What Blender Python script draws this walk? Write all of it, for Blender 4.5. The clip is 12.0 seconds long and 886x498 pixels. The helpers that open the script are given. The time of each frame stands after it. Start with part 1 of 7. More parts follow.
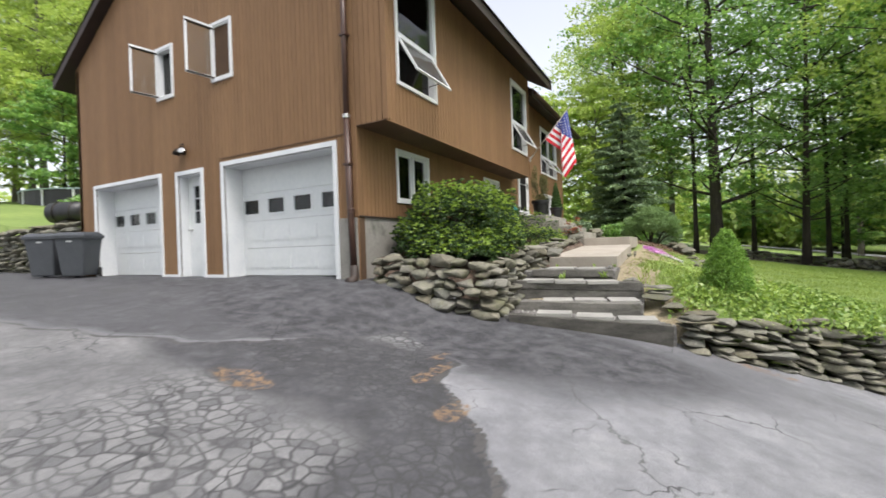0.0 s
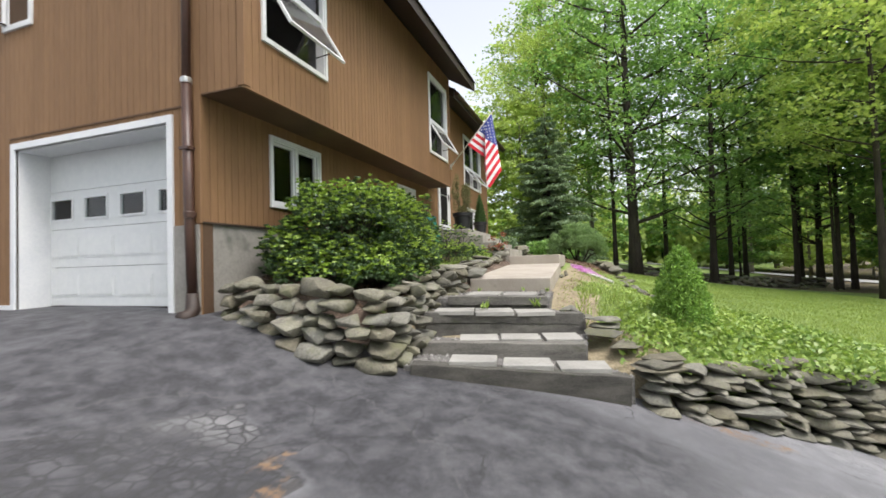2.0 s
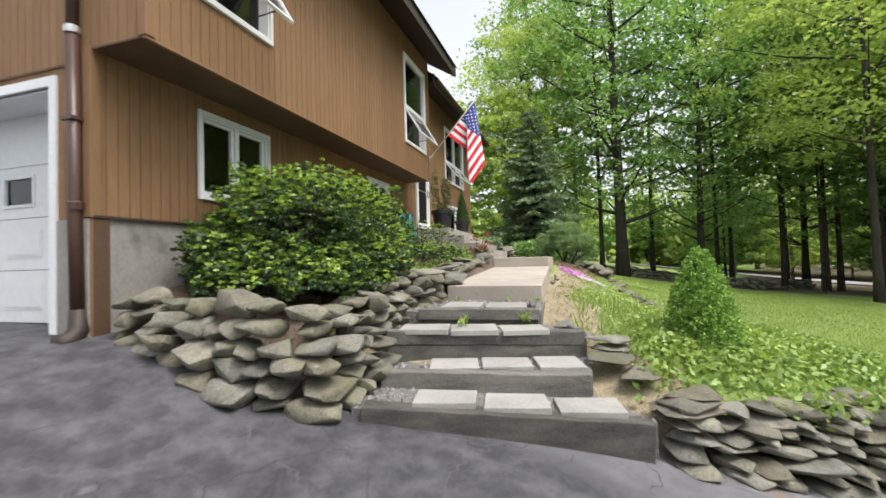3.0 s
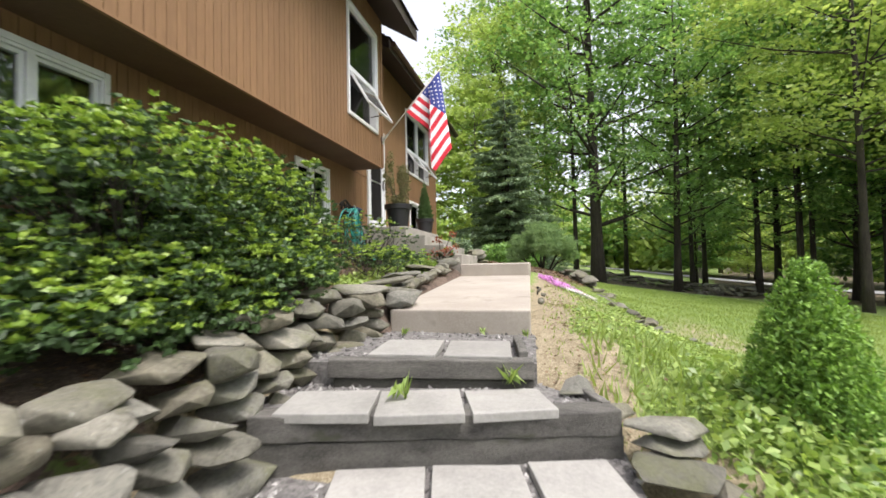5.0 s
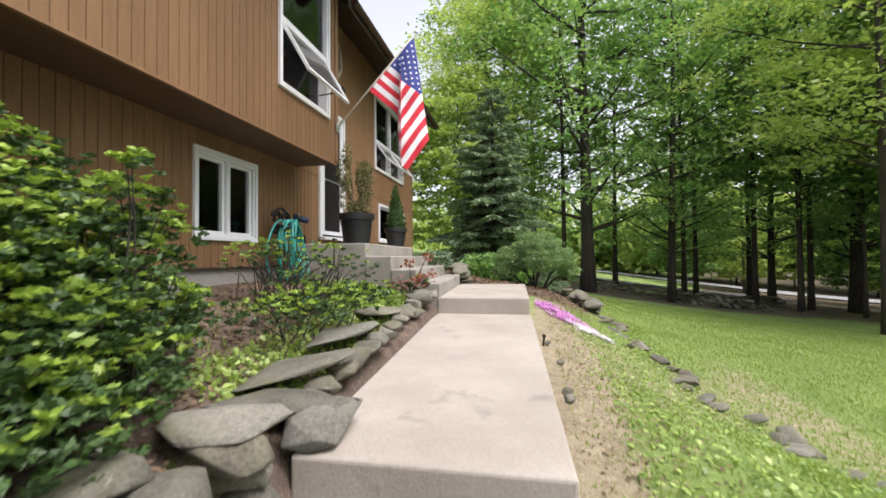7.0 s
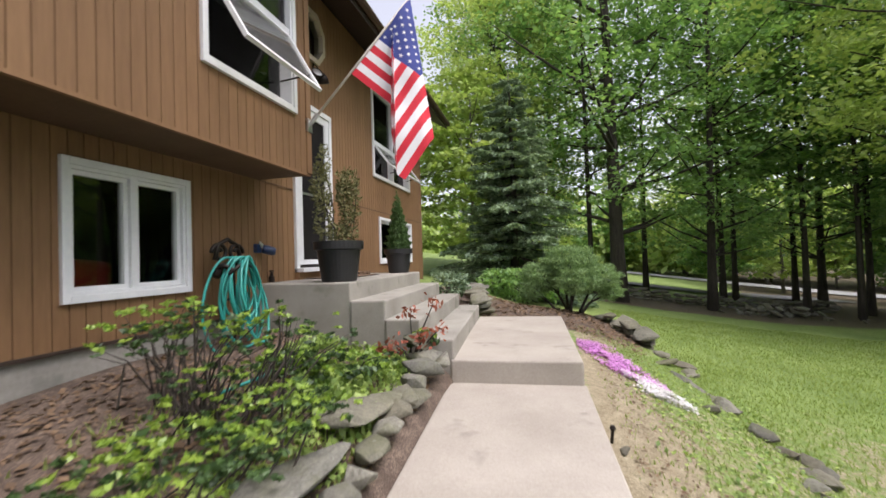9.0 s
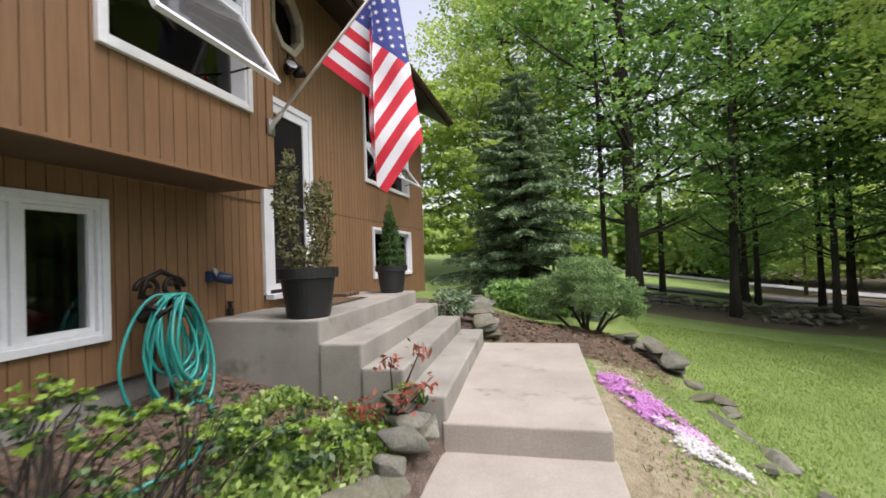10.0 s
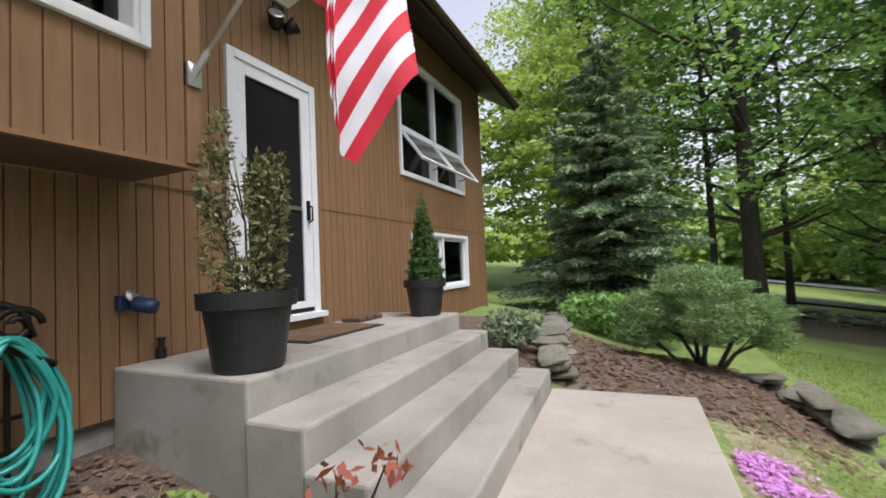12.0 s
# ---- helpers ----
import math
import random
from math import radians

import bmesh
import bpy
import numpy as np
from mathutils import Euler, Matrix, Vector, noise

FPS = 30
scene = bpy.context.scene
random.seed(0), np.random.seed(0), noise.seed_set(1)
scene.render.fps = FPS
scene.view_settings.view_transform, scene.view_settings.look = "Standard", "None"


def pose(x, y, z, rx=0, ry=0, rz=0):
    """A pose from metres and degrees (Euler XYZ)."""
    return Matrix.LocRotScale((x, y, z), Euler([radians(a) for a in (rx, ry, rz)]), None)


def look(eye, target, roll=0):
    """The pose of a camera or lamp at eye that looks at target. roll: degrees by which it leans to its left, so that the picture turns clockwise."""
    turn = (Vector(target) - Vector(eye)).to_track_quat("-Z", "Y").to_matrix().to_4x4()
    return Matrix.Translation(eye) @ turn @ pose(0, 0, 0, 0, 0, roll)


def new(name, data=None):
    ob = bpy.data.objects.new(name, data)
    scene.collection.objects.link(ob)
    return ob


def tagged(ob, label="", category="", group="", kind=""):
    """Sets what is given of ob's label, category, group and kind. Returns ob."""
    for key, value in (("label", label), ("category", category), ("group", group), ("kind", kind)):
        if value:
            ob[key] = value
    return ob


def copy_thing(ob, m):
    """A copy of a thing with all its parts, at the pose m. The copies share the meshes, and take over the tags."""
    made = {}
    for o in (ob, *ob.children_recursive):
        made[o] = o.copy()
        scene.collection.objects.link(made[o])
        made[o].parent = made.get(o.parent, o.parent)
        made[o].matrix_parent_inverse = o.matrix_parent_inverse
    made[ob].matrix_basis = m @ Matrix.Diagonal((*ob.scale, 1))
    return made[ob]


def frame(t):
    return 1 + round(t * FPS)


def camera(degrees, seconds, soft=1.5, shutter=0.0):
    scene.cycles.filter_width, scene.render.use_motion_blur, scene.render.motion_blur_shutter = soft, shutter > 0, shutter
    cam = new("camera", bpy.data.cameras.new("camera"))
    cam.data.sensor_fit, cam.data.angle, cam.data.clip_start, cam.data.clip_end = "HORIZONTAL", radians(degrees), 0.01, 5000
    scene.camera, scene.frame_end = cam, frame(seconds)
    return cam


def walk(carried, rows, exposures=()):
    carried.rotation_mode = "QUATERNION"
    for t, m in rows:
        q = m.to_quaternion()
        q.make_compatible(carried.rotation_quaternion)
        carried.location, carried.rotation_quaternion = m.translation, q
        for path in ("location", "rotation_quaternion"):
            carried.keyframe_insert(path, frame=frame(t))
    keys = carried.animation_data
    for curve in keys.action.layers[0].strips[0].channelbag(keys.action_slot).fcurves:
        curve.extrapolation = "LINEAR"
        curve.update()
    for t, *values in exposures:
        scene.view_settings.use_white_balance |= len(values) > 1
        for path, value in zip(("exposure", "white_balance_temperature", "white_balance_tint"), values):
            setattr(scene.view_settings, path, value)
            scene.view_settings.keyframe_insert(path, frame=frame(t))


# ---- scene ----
cam = camera(90.7, 12.0, soft=1.6, shutter=0.5)
PATH = [
    (0, (0.213, -0.26, 1.28), (-0.748, 1.494, 1.273), -1.9),
    (0.5, (0.103, 0.13, 1.289), (-0.744, 1.942, 1.278), -2.2),
    (1, (0.021, 0.547, 1.293), (-0.741, 2.397, 1.305), -2.2),
    (1.5, (-0.073, 1.002, 1.313), (-0.774, 2.874, 1.349), -1.9),
    (2, (-0.165, 1.469, 1.307), (-0.824, 3.356, 1.366), -1.7),
    (2.5, (-0.249, 1.964, 1.323), (-0.875, 3.862, 1.388), -1.6),
    (3, (-0.352, 2.485, 1.356), (-0.944, 4.395, 1.413), -1.6),
    (5, (-0.677, 4.377, 1.442), (-1.133, 6.323, 1.503), -1.2),
    (5.5, (-0.758, 4.867, 1.482), (-1.17, 6.823, 1.542), -1.3),
    (6, (-0.819, 5.394, 1.563), (-1.199, 7.357, 1.624), -1.3),
    (6.5, (-0.922, 5.889, 1.714), (-1.283, 7.855, 1.772), -1.0),
    (7, (-1.011, 6.292, 1.908), (-1.379, 8.257, 1.947), -0.4),
    (7.5, (-1.092, 6.651, 1.989), (-1.482, 8.612, 2.034), -0.4),
    (9.5, (-1.306, 8.327, 2.456), (-1.757, 10.275, 2.495), -2.1),
    (10, (-1.31, 8.742, 2.573), (-1.791, 10.683, 2.609), -2.0),
    (10.5, (-1.313, 9.153, 2.598), (-1.839, 11.082, 2.656), -2.2),
    (11, (-1.333, 9.569, 2.595), (-1.93, 11.477, 2.668), -2.6),
    (11.5, (-1.341, 9.964, 2.595), (-2.044, 11.835, 2.675), -2.6),
    (12, (-1.366, 10.348, 2.604), (-2.199, 12.164, 2.685), -2.5),
]
EXPOSURE = [(0, 0.83, 6550, 12), (3, 0.95, 6550, 13), (5.5, 1.1, 6550, 16), (7.5, 0.82, 6450, 18), (9.5, 0.7, 6400, 19), (12, 0.6, 6200, 18)]
walk(cam, [(t, look(eye, target, roll)) for t, eye, target, roll in PATH], EXPOSURE)

# ---- light ----
SUN_UP, SUN_ROUND = radians(63), radians(113)
world = bpy.data.worlds.new("overcast_sky")
scene.world = world
world.use_nodes = True
wn, wl = world.node_tree.nodes, world.node_tree.links
sky = wn.new("ShaderNodeTexSky")
sky.sky_type, sky.sun_disc, sky.sun_elevation, sky.sun_rotation = "NISHITA", False, SUN_UP, SUN_ROUND
sky.air_density, sky.dust_density = 1.0, 3.0
pale = wn.new("ShaderNodeHueSaturation")
pale.inputs["Saturation"].default_value = 0.33
pale.inputs["Value"].default_value = 1.25
wl.new(sky.outputs[0], pale.inputs["Color"])
wl.new(pale.outputs[0], wn["Background"].inputs["Color"])
wn["Background"].inputs["Strength"].default_value = 0.15
sun = new("sun", bpy.data.lights.new("sun", "SUN"))
sun.data.energy, sun.data.angle, sun.data.color = 1.5, radians(24), (1.0, 0.97, 0.92)
sun.matrix_world = look((0, 0, 30), Vector((0, 0, 30)) - Vector((math.sin(SUN_ROUND) * math.cos(SUN_UP), math.cos(SUN_ROUND) * math.cos(SUN_UP), math.sin(SUN_UP))))


# ---- materials ----
def material(name):
    m = bpy.data.materials.new(name)
    m.use_nodes = True
    n, l = m.node_tree.nodes, m.node_tree.links
    return m, n, l, n["Principled BSDF"]


def noise_node(n, l, scale, detail=4, rough=0.6, vec=None):
    t = n.new("ShaderNodeTexNoise")
    t.inputs["Scale"].default_value, t.inputs["Detail"].default_value, t.inputs["Roughness"].default_value = scale, detail, rough
    if vec is not None:
        l.new(vec, t.inputs["Vector"])
    return t


def ramp(n, l, src, stops):
    r = n.new("ShaderNodeValToRGB")
    els = r.color_ramp.elements
    while len(els) < len(stops):
        els.new(0.5)
    for e, (p, c) in zip(els, stops):
        e.position, e.color = p, (*c, 1) if len(c) == 3 else c
    l.new(src, r.inputs[0])
    return r.outputs[0]


def mix(n, l, f, a, b, kind="MIX"):
    m = n.new("ShaderNodeMix")
    m.data_type, m.blend_type = "RGBA", kind
    for sock, v in ((m.inputs[0], f), (m.inputs[6], a), (m.inputs[7], b)):
        if isinstance(v, (int, float)):
            sock.default_value = v
        elif isinstance(v, tuple):
            sock.default_value = (*v, 1)
        else:
            l.new(v, sock)
    return m.outputs[2]


def place_vec(n, l, stretch=(1, 1, 1)):
    g, m = n.new("ShaderNodeNewGeometry"), n.new("ShaderNodeMapping")
    m.inputs["Scale"].default_value = stretch
    l.new(g.outputs["Position"], m.inputs["Vector"])
    return m.outputs[0]


def bump(n, l, b, height, strength, dist=0.01):
    k = n.new("ShaderNodeBump")
    k.inputs["Strength"].default_value, k.inputs["Distance"].default_value = strength, dist
    l.new(height, k.inputs["Height"])
    l.new(k.outputs[0], b.inputs["Normal"])


def surface(name, dark, light, big=1.5, fine=40, rough=0.7, relief=0.3, stretch=(1, 1, 1), per_piece=0.0, metal=0.0, spots=None):
    """A worn surface: large stains and fine grain between two colours; pieces may differ a little."""
    m, n, l, b = material(name)
    v = place_vec(n, l, stretch)
    a, c = noise_node(n, l, big, 5, 0.6, v), noise_node(n, l, fine, 4, 0.7, v)
    f = mix(n, l, 0.42, a.outputs["Fac"], c.outputs["Fac"])
    col = ramp(n, l, f, [(0.36, dark), (0.64, light)])
    if spots:
        s = noise_node(n, l, spots[0], 3, 0.7, v)
        k = ramp(n, l, s.outputs["Fac"], [(spots[1], (0, 0, 0)), (spots[1] + 0.1, (1, 1, 1))])
        col = mix(n, l, k, col, spots[2])
    if per_piece:
        o, h = n.new("ShaderNodeObjectInfo"), n.new("ShaderNodeHueSaturation")
        r = n.new("ShaderNodeMapRange")
        r.inputs["To Min"].default_value, r.inputs["To Max"].default_value = 1 - per_piece, 1 + per_piece
        l.new(o.outputs["Random"], r.inputs["Value"])
        l.new(r.outputs[0], h.inputs["Value"])
        l.new(col, h.inputs["Color"])
        col = h.outputs[0]
    l.new(col, b.inputs["Base Color"])
    b.inputs["Roughness"].default_value, b.inputs["Metallic"].default_value = rough, metal
    if relief:
        bump(n, l, b, c.outputs["Fac"], relief)
    return m


def leaf_material(name, dark, light, thin=0.35, gloss=0.5, pale=None):
    m, n, l, b = material(name)
    g = n.new("ShaderNodeNewGeometry")
    big = noise_node(n, l, 0.35, 3, 0.6, place_vec(n, l))
    f = mix(n, l, 0.55, g.outputs["Random Per Island"], big.outputs["Fac"])
    stops = [(0.2, dark), (0.74, light)] + ([(0.95, pale)] if pale else [])
    col = ramp(n, l, f, stops)
    l.new(col, b.inputs["Base Color"])
    b.inputs["Roughness"].default_value = gloss
    t, mx = n.new("ShaderNodeBsdfTranslucent"), n.new("ShaderNodeMixShader")
    l.new(mix(n, l, 1.0, col, (1.0, 1.0, 0.58), "MULTIPLY"), t.inputs["Color"])
    mx.inputs[0].default_value = thin
    l.new(b.outputs[0], mx.inputs[1])
    l.new(t.outputs[0], mx.inputs[2])
    l.new(mx.outputs[0], n["Material Output"].inputs["Surface"])
    return m


def glass_material(name, tint=(1, 1, 1), film=0.0):
    m, n, l, b = material(name)
    n.remove(b)
    tr, gl, mx, fr = n.new("ShaderNodeBsdfTransparent"), n.new("ShaderNodeBsdfGlossy"), n.new("ShaderNodeMixShader"), n.new("ShaderNodeFresnel")
    tr.inputs["Color"].default_value = (*tint, 1)
    gl.inputs["Roughness"].default_value = 0.02
    fr.inputs["IOR"].default_value = 1.55
    l.new(fr.outputs[0], mx.inputs[0])
    l.new(tr.outputs[0], mx.inputs[1])
    l.new(gl.outputs[0], mx.inputs[2])
    last = mx.outputs[0]
    if film:
        df, m2 = n.new("ShaderNodeBsdfDiffuse"), n.new("ShaderNodeMixShader")
        df.inputs["Color"].default_value = (0.55, 0.56, 0.56, 1)
        m2.inputs[0].default_value = film
        l.new(last, m2.inputs[1])
        l.new(df.outputs[0], m2.inputs[2])
        last = m2.outputs[0]
    l.new(last, n["Material Output"].inputs["Surface"])
    return m


def stone_material():
    """Weathered field stone: each piece leans to grey, tan, brown or mossy, with lichen and a rough skin."""
    m, n, l, b = material("field_stone")
    v = place_vec(n, l)
    big, fine = noise_node(n, l, 6, 6, 0.65, v), noise_node(n, l, 48, 4, 0.7, v)
    o = n.new("ShaderNodeObjectInfo")
    tone = ramp(n, l, o.outputs["Random"], [(0.0, (0.11, 0.106, 0.09)), (0.28, (0.215, 0.205, 0.16)), (0.5, (0.15, 0.136, 0.1)), (0.72, (0.18, 0.178, 0.157)), (1.0, (0.255, 0.243, 0.204))])
    wear = ramp(n, l, mix(n, l, 0.45, big.outputs["Fac"], fine.outputs["Fac"]), [(0.34, (0.42, 0.41, 0.38)), (0.5, (0.85, 0.85, 0.82)), (0.66, (1.2, 1.18, 1.1))])
    col = mix(n, l, 1.0, tone, wear, "MULTIPLY")
    moss = ramp(n, l, noise_node(n, l, 3.1, 5, 0.7, v).outputs["Fac"], [(0.5, (0, 0, 0)), (0.66, (0.6, 0.6, 0.6))])
    col = mix(n, l, moss, col, (0.12, 0.125, 0.06))
    lichen = ramp(n, l, noise_node(n, l, 21, 3, 0.6, v).outputs["Fac"], [(0.66, (0, 0, 0)), (0.72, (0.55, 0.55, 0.55))])
    col = mix(n, l, lichen, col, (0.33, 0.33, 0.29))
    l.new(col, b.inputs["Base Color"])
    b.inputs["Roughness"].default_value = 0.88
    bump(n, l, b, mix(n, l, 0.4, big.outputs["Fac"], fine.outputs["Fac"]), 0.7, 0.02)
    return m


SIDING = surface("brown_stained_siding", (0.17, 0.09, 0.039), (0.245, 0.137, 0.063), 0.9, 30, 0.75, 0.35, (1, 1, 0.12), 0.06)
SIDING_BACK = surface("dark_groove_wood", (0.065, 0.036, 0.018), (0.09, 0.052, 0.027), 2, 30, 0.9, 0.2)
# siding brown taken down, with the shade under the overhang in the colour
SOFFIT = surface("shade_brown_soffit", (0.08, 0.043, 0.022), (0.125, 0.07, 0.036), 2, 30, 0.8, 0.2)
FASCIA = surface("dark_brown_fascia", (0.022, 0.014, 0.01), (0.045, 0.028, 0.02), 2, 30, 0.6, 0.2)
SHINGLE = surface("dark_roof_shingle", (0.025, 0.022, 0.02), (0.06, 0.052, 0.046), 2, 25, 0.9, 0.6)
WHITE = surface("white_painted_trim", (0.64, 0.66, 0.68), (0.77, 0.78, 0.78), 1.2, 25, 0.45, 0.08)
DOOR_WHITE = surface("white_steel_door", (0.62, 0.645, 0.65), (0.72, 0.735, 0.73), 0.8, 12, 0.4, 0.05)
# the gloom of unlit rooms is put into this dark wall colour
INSIDE_SHADE = surface("shade_dark_inner_wall", (0.06, 0.057, 0.053), (0.1, 0.096, 0.09), 1, 20, 0.9, 0.1)
GLASS = glass_material("window_glass", (0.82, 0.86, 0.84))
SCREEN = surface("black_insect_screen", (0.01, 0.01, 0.01), (0.022, 0.02, 0.019), 1.5, 60, 0.9, 0.1)
SCREEN.node_tree.nodes["Principled BSDF"].inputs["Specular IOR Level"].default_value = 0.08
MESH_SASH = glass_material("reflecting_sash_glass", (0.9, 0.88, 0.82), 0.05)
CONCRETE = surface("weathered_concrete", (0.22, 0.205, 0.175), (0.37, 0.35, 0.305), 1.5, 110, 0.85, 0.18, spots=(2.1, 0.58, (0.185, 0.183, 0.145)))
SLAB = surface("tan_walk_concrete", (0.31, 0.275, 0.23), (0.43, 0.39, 0.335), 1.6, 60, 0.85, 0.35, spots=(2.2, 0.6, (0.26, 0.235, 0.195)))
FOUNDATION = surface("grey_foundation_concrete", (0.2, 0.19, 0.17), (0.31, 0.295, 0.265), 1.4, 30, 0.9, 0.3, spots=(1.6, 0.6, (0.14, 0.14, 0.12)))
TIMBER = surface("weathered_grey_timber", (0.05, 0.047, 0.042), (0.2, 0.19, 0.168), 3, 60, 0.85, 0.8, (0.35, 3, 3), 0.25, spots=(2.5, 0.62, (0.065, 0.068, 0.042)))
# darker copy of the timber, with riser shade in its colour
SHADED_TIMBER = surface("shade_darkened_timber", (0.03, 0.028, 0.024), (0.115, 0.108, 0.092), 3, 60, 0.8, 0.8, (0.35, 3, 3), 0.1, spots=(2.5, 0.6, (0.04, 0.045, 0.025)))
FLAGSTONE = surface("grey_flagstone", (0.24, 0.235, 0.215), (0.37, 0.36, 0.33), 3, 40, 0.75, 0.4, per_piece=0.12)
STONE = stone_material()
GRAVEL = surface("grey_gravel", (0.06, 0.057, 0.054), (0.24, 0.23, 0.215), 25, 60, 0.9, 0.8)
BARK = surface("tree_bark", (0.022, 0.018, 0.014), (0.07, 0.058, 0.045), 3, 20, 0.95, 0.8, (3, 3, 0.5))
PALE_BARK = surface("pale_tree_bark", (0.1, 0.088, 0.07), (0.22, 0.2, 0.17), 3, 20, 0.95, 0.8, (3, 3, 0.5))
LEAF = leaf_material("maple_leaves", (0.11, 0.25, 0.08), (0.36, 0.56, 0.2), 0.5, 0.45)
LEAF_YELLOW = leaf_material("fresh_yellow_green_leaves", (0.29, 0.42, 0.11), (0.56, 0.67, 0.25), 0.5, 0.5)
LEAF_SPRUCE = leaf_material("spruce_needles", (0.075, 0.135, 0.08), (0.33, 0.44, 0.27), 0.3, 0.6)
LEAF_JUNIPER = leaf_material("juniper_needles", (0.055, 0.125, 0.05), (0.36, 0.52, 0.22), 0.35, 0.6)
# azalea pair: leaf green darkened for the bush's inner shade, new leaves brightened
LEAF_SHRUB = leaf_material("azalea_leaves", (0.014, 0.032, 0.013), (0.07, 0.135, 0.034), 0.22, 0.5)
LEAF_LIT_TIP = leaf_material("azalea_new_lit_leaves", (0.13, 0.26, 0.035), (0.38, 0.52, 0.09), 0.4, 0.4)
LEAF_CONE = leaf_material("dwarf_spruce_needles", (0.05, 0.14, 0.02), (0.31, 0.52, 0.085), 0.25, 0.6)
LEAF_COVER = leaf_material("ground_cover_leaves", (0.12, 0.23, 0.05), (0.45, 0.58, 0.17), 0.4, 0.4)
LEAF_CEDAR = leaf_material("browned_arborvitae_foliage", (0.1, 0.11, 0.04), (0.28, 0.275, 0.12), 0.2, 0.7)
LEAF_CEDAR_GREEN = leaf_material("green_arborvitae_foliage", (0.03, 0.075, 0.018), (0.1, 0.19, 0.045), 0.2, 0.7)
BLADE = leaf_material("grass_blades", (0.21, 0.31, 0.07), (0.4, 0.49, 0.16), 0.45, 0.6, (0.55, 0.5, 0.29))
DEAD_LEAF = leaf_material("dry_fallen_leaves", (0.1, 0.062, 0.038), (0.25, 0.165, 0.1), 0.2, 0.8)
POT = surface("black_plastic_pot", (0.012, 0.012, 0.013), (0.022, 0.022, 0.023), 3, 40, 0.45, 0.1)
SOIL = surface("dark_soil", (0.04, 0.025, 0.016), (0.1, 0.07, 0.045), 8, 40, 0.95, 0.8)
IRON = surface("black_wrought_iron", (0.012, 0.01, 0.009), (0.035, 0.026, 0.02), 6, 50, 0.5, 0.3, metal=0.6)
HOSE = surface("teal_garden_hose", (0.012, 0.2, 0.17), (0.03, 0.31, 0.26), 3, 40, 0.35, 0.05)
BROWN_METAL = surface("brown_downspout_metal", (0.045, 0.022, 0.015), (0.08, 0.04, 0.027), 2, 30, 0.4, 0.1)
ALLOY = surface("bare_aluminium", (0.5, 0.5, 0.5), (0.65, 0.65, 0.64), 3, 30, 0.35, 0.05, metal=0.9)
BIN = surface("grey_plastic_bin", (0.045, 0.05, 0.058), (0.07, 0.076, 0.085), 2, 30, 0.5, 0.1)
RED_THING = surface("red_plastic", (0.45, 0.03, 0.02), (0.6, 0.05, 0.03), 2, 20, 0.4, 0.05)
BLUE_CAN = surface("dark_blue_lamp_can", (0.01, 0.025, 0.07), (0.02, 0.045, 0.11), 3, 30, 0.4, 0.05)
FLAG_RED = surface("red_flag_cloth", (0.55, 0.012, 0.03), (0.68, 0.02, 0.04), 5, 200, 0.7, 0.15)
FLAG_WHITE = surface("white_flag_cloth", (0.74, 0.74, 0.76), (0.84, 0.83, 0.84), 5, 200, 0.7, 0.15)
FLAG_BLUE = surface("blue_flag_cloth", (0.02, 0.035, 0.2), (0.035, 0.055, 0.28), 5, 200, 0.7, 0.15)
POLE_WOOD = surface("pale_flag_pole", (0.42, 0.38, 0.32), (0.58, 0.54, 0.47), 3, 30, 0.5, 0.1)
MAT_CLOTH = surface("brown_door_mat", (0.07, 0.04, 0.022), (0.15, 0.09, 0.05), 5, 120, 0.95, 0.5)
PINK = leaf_material("pink_phlox_flowers", (0.5, 0.16, 0.5), (0.75, 0.38, 0.78), 0.2, 0.7)
PHLOX_WHITE = leaf_material("white_phlox_flowers", (0.68, 0.66, 0.72), (0.85, 0.83, 0.86), 0.2, 0.7)
RED_LEAF = leaf_material("reddish_young_leaves", (0.2, 0.05, 0.03), (0.42, 0.13, 0.08), 0.3, 0.6)


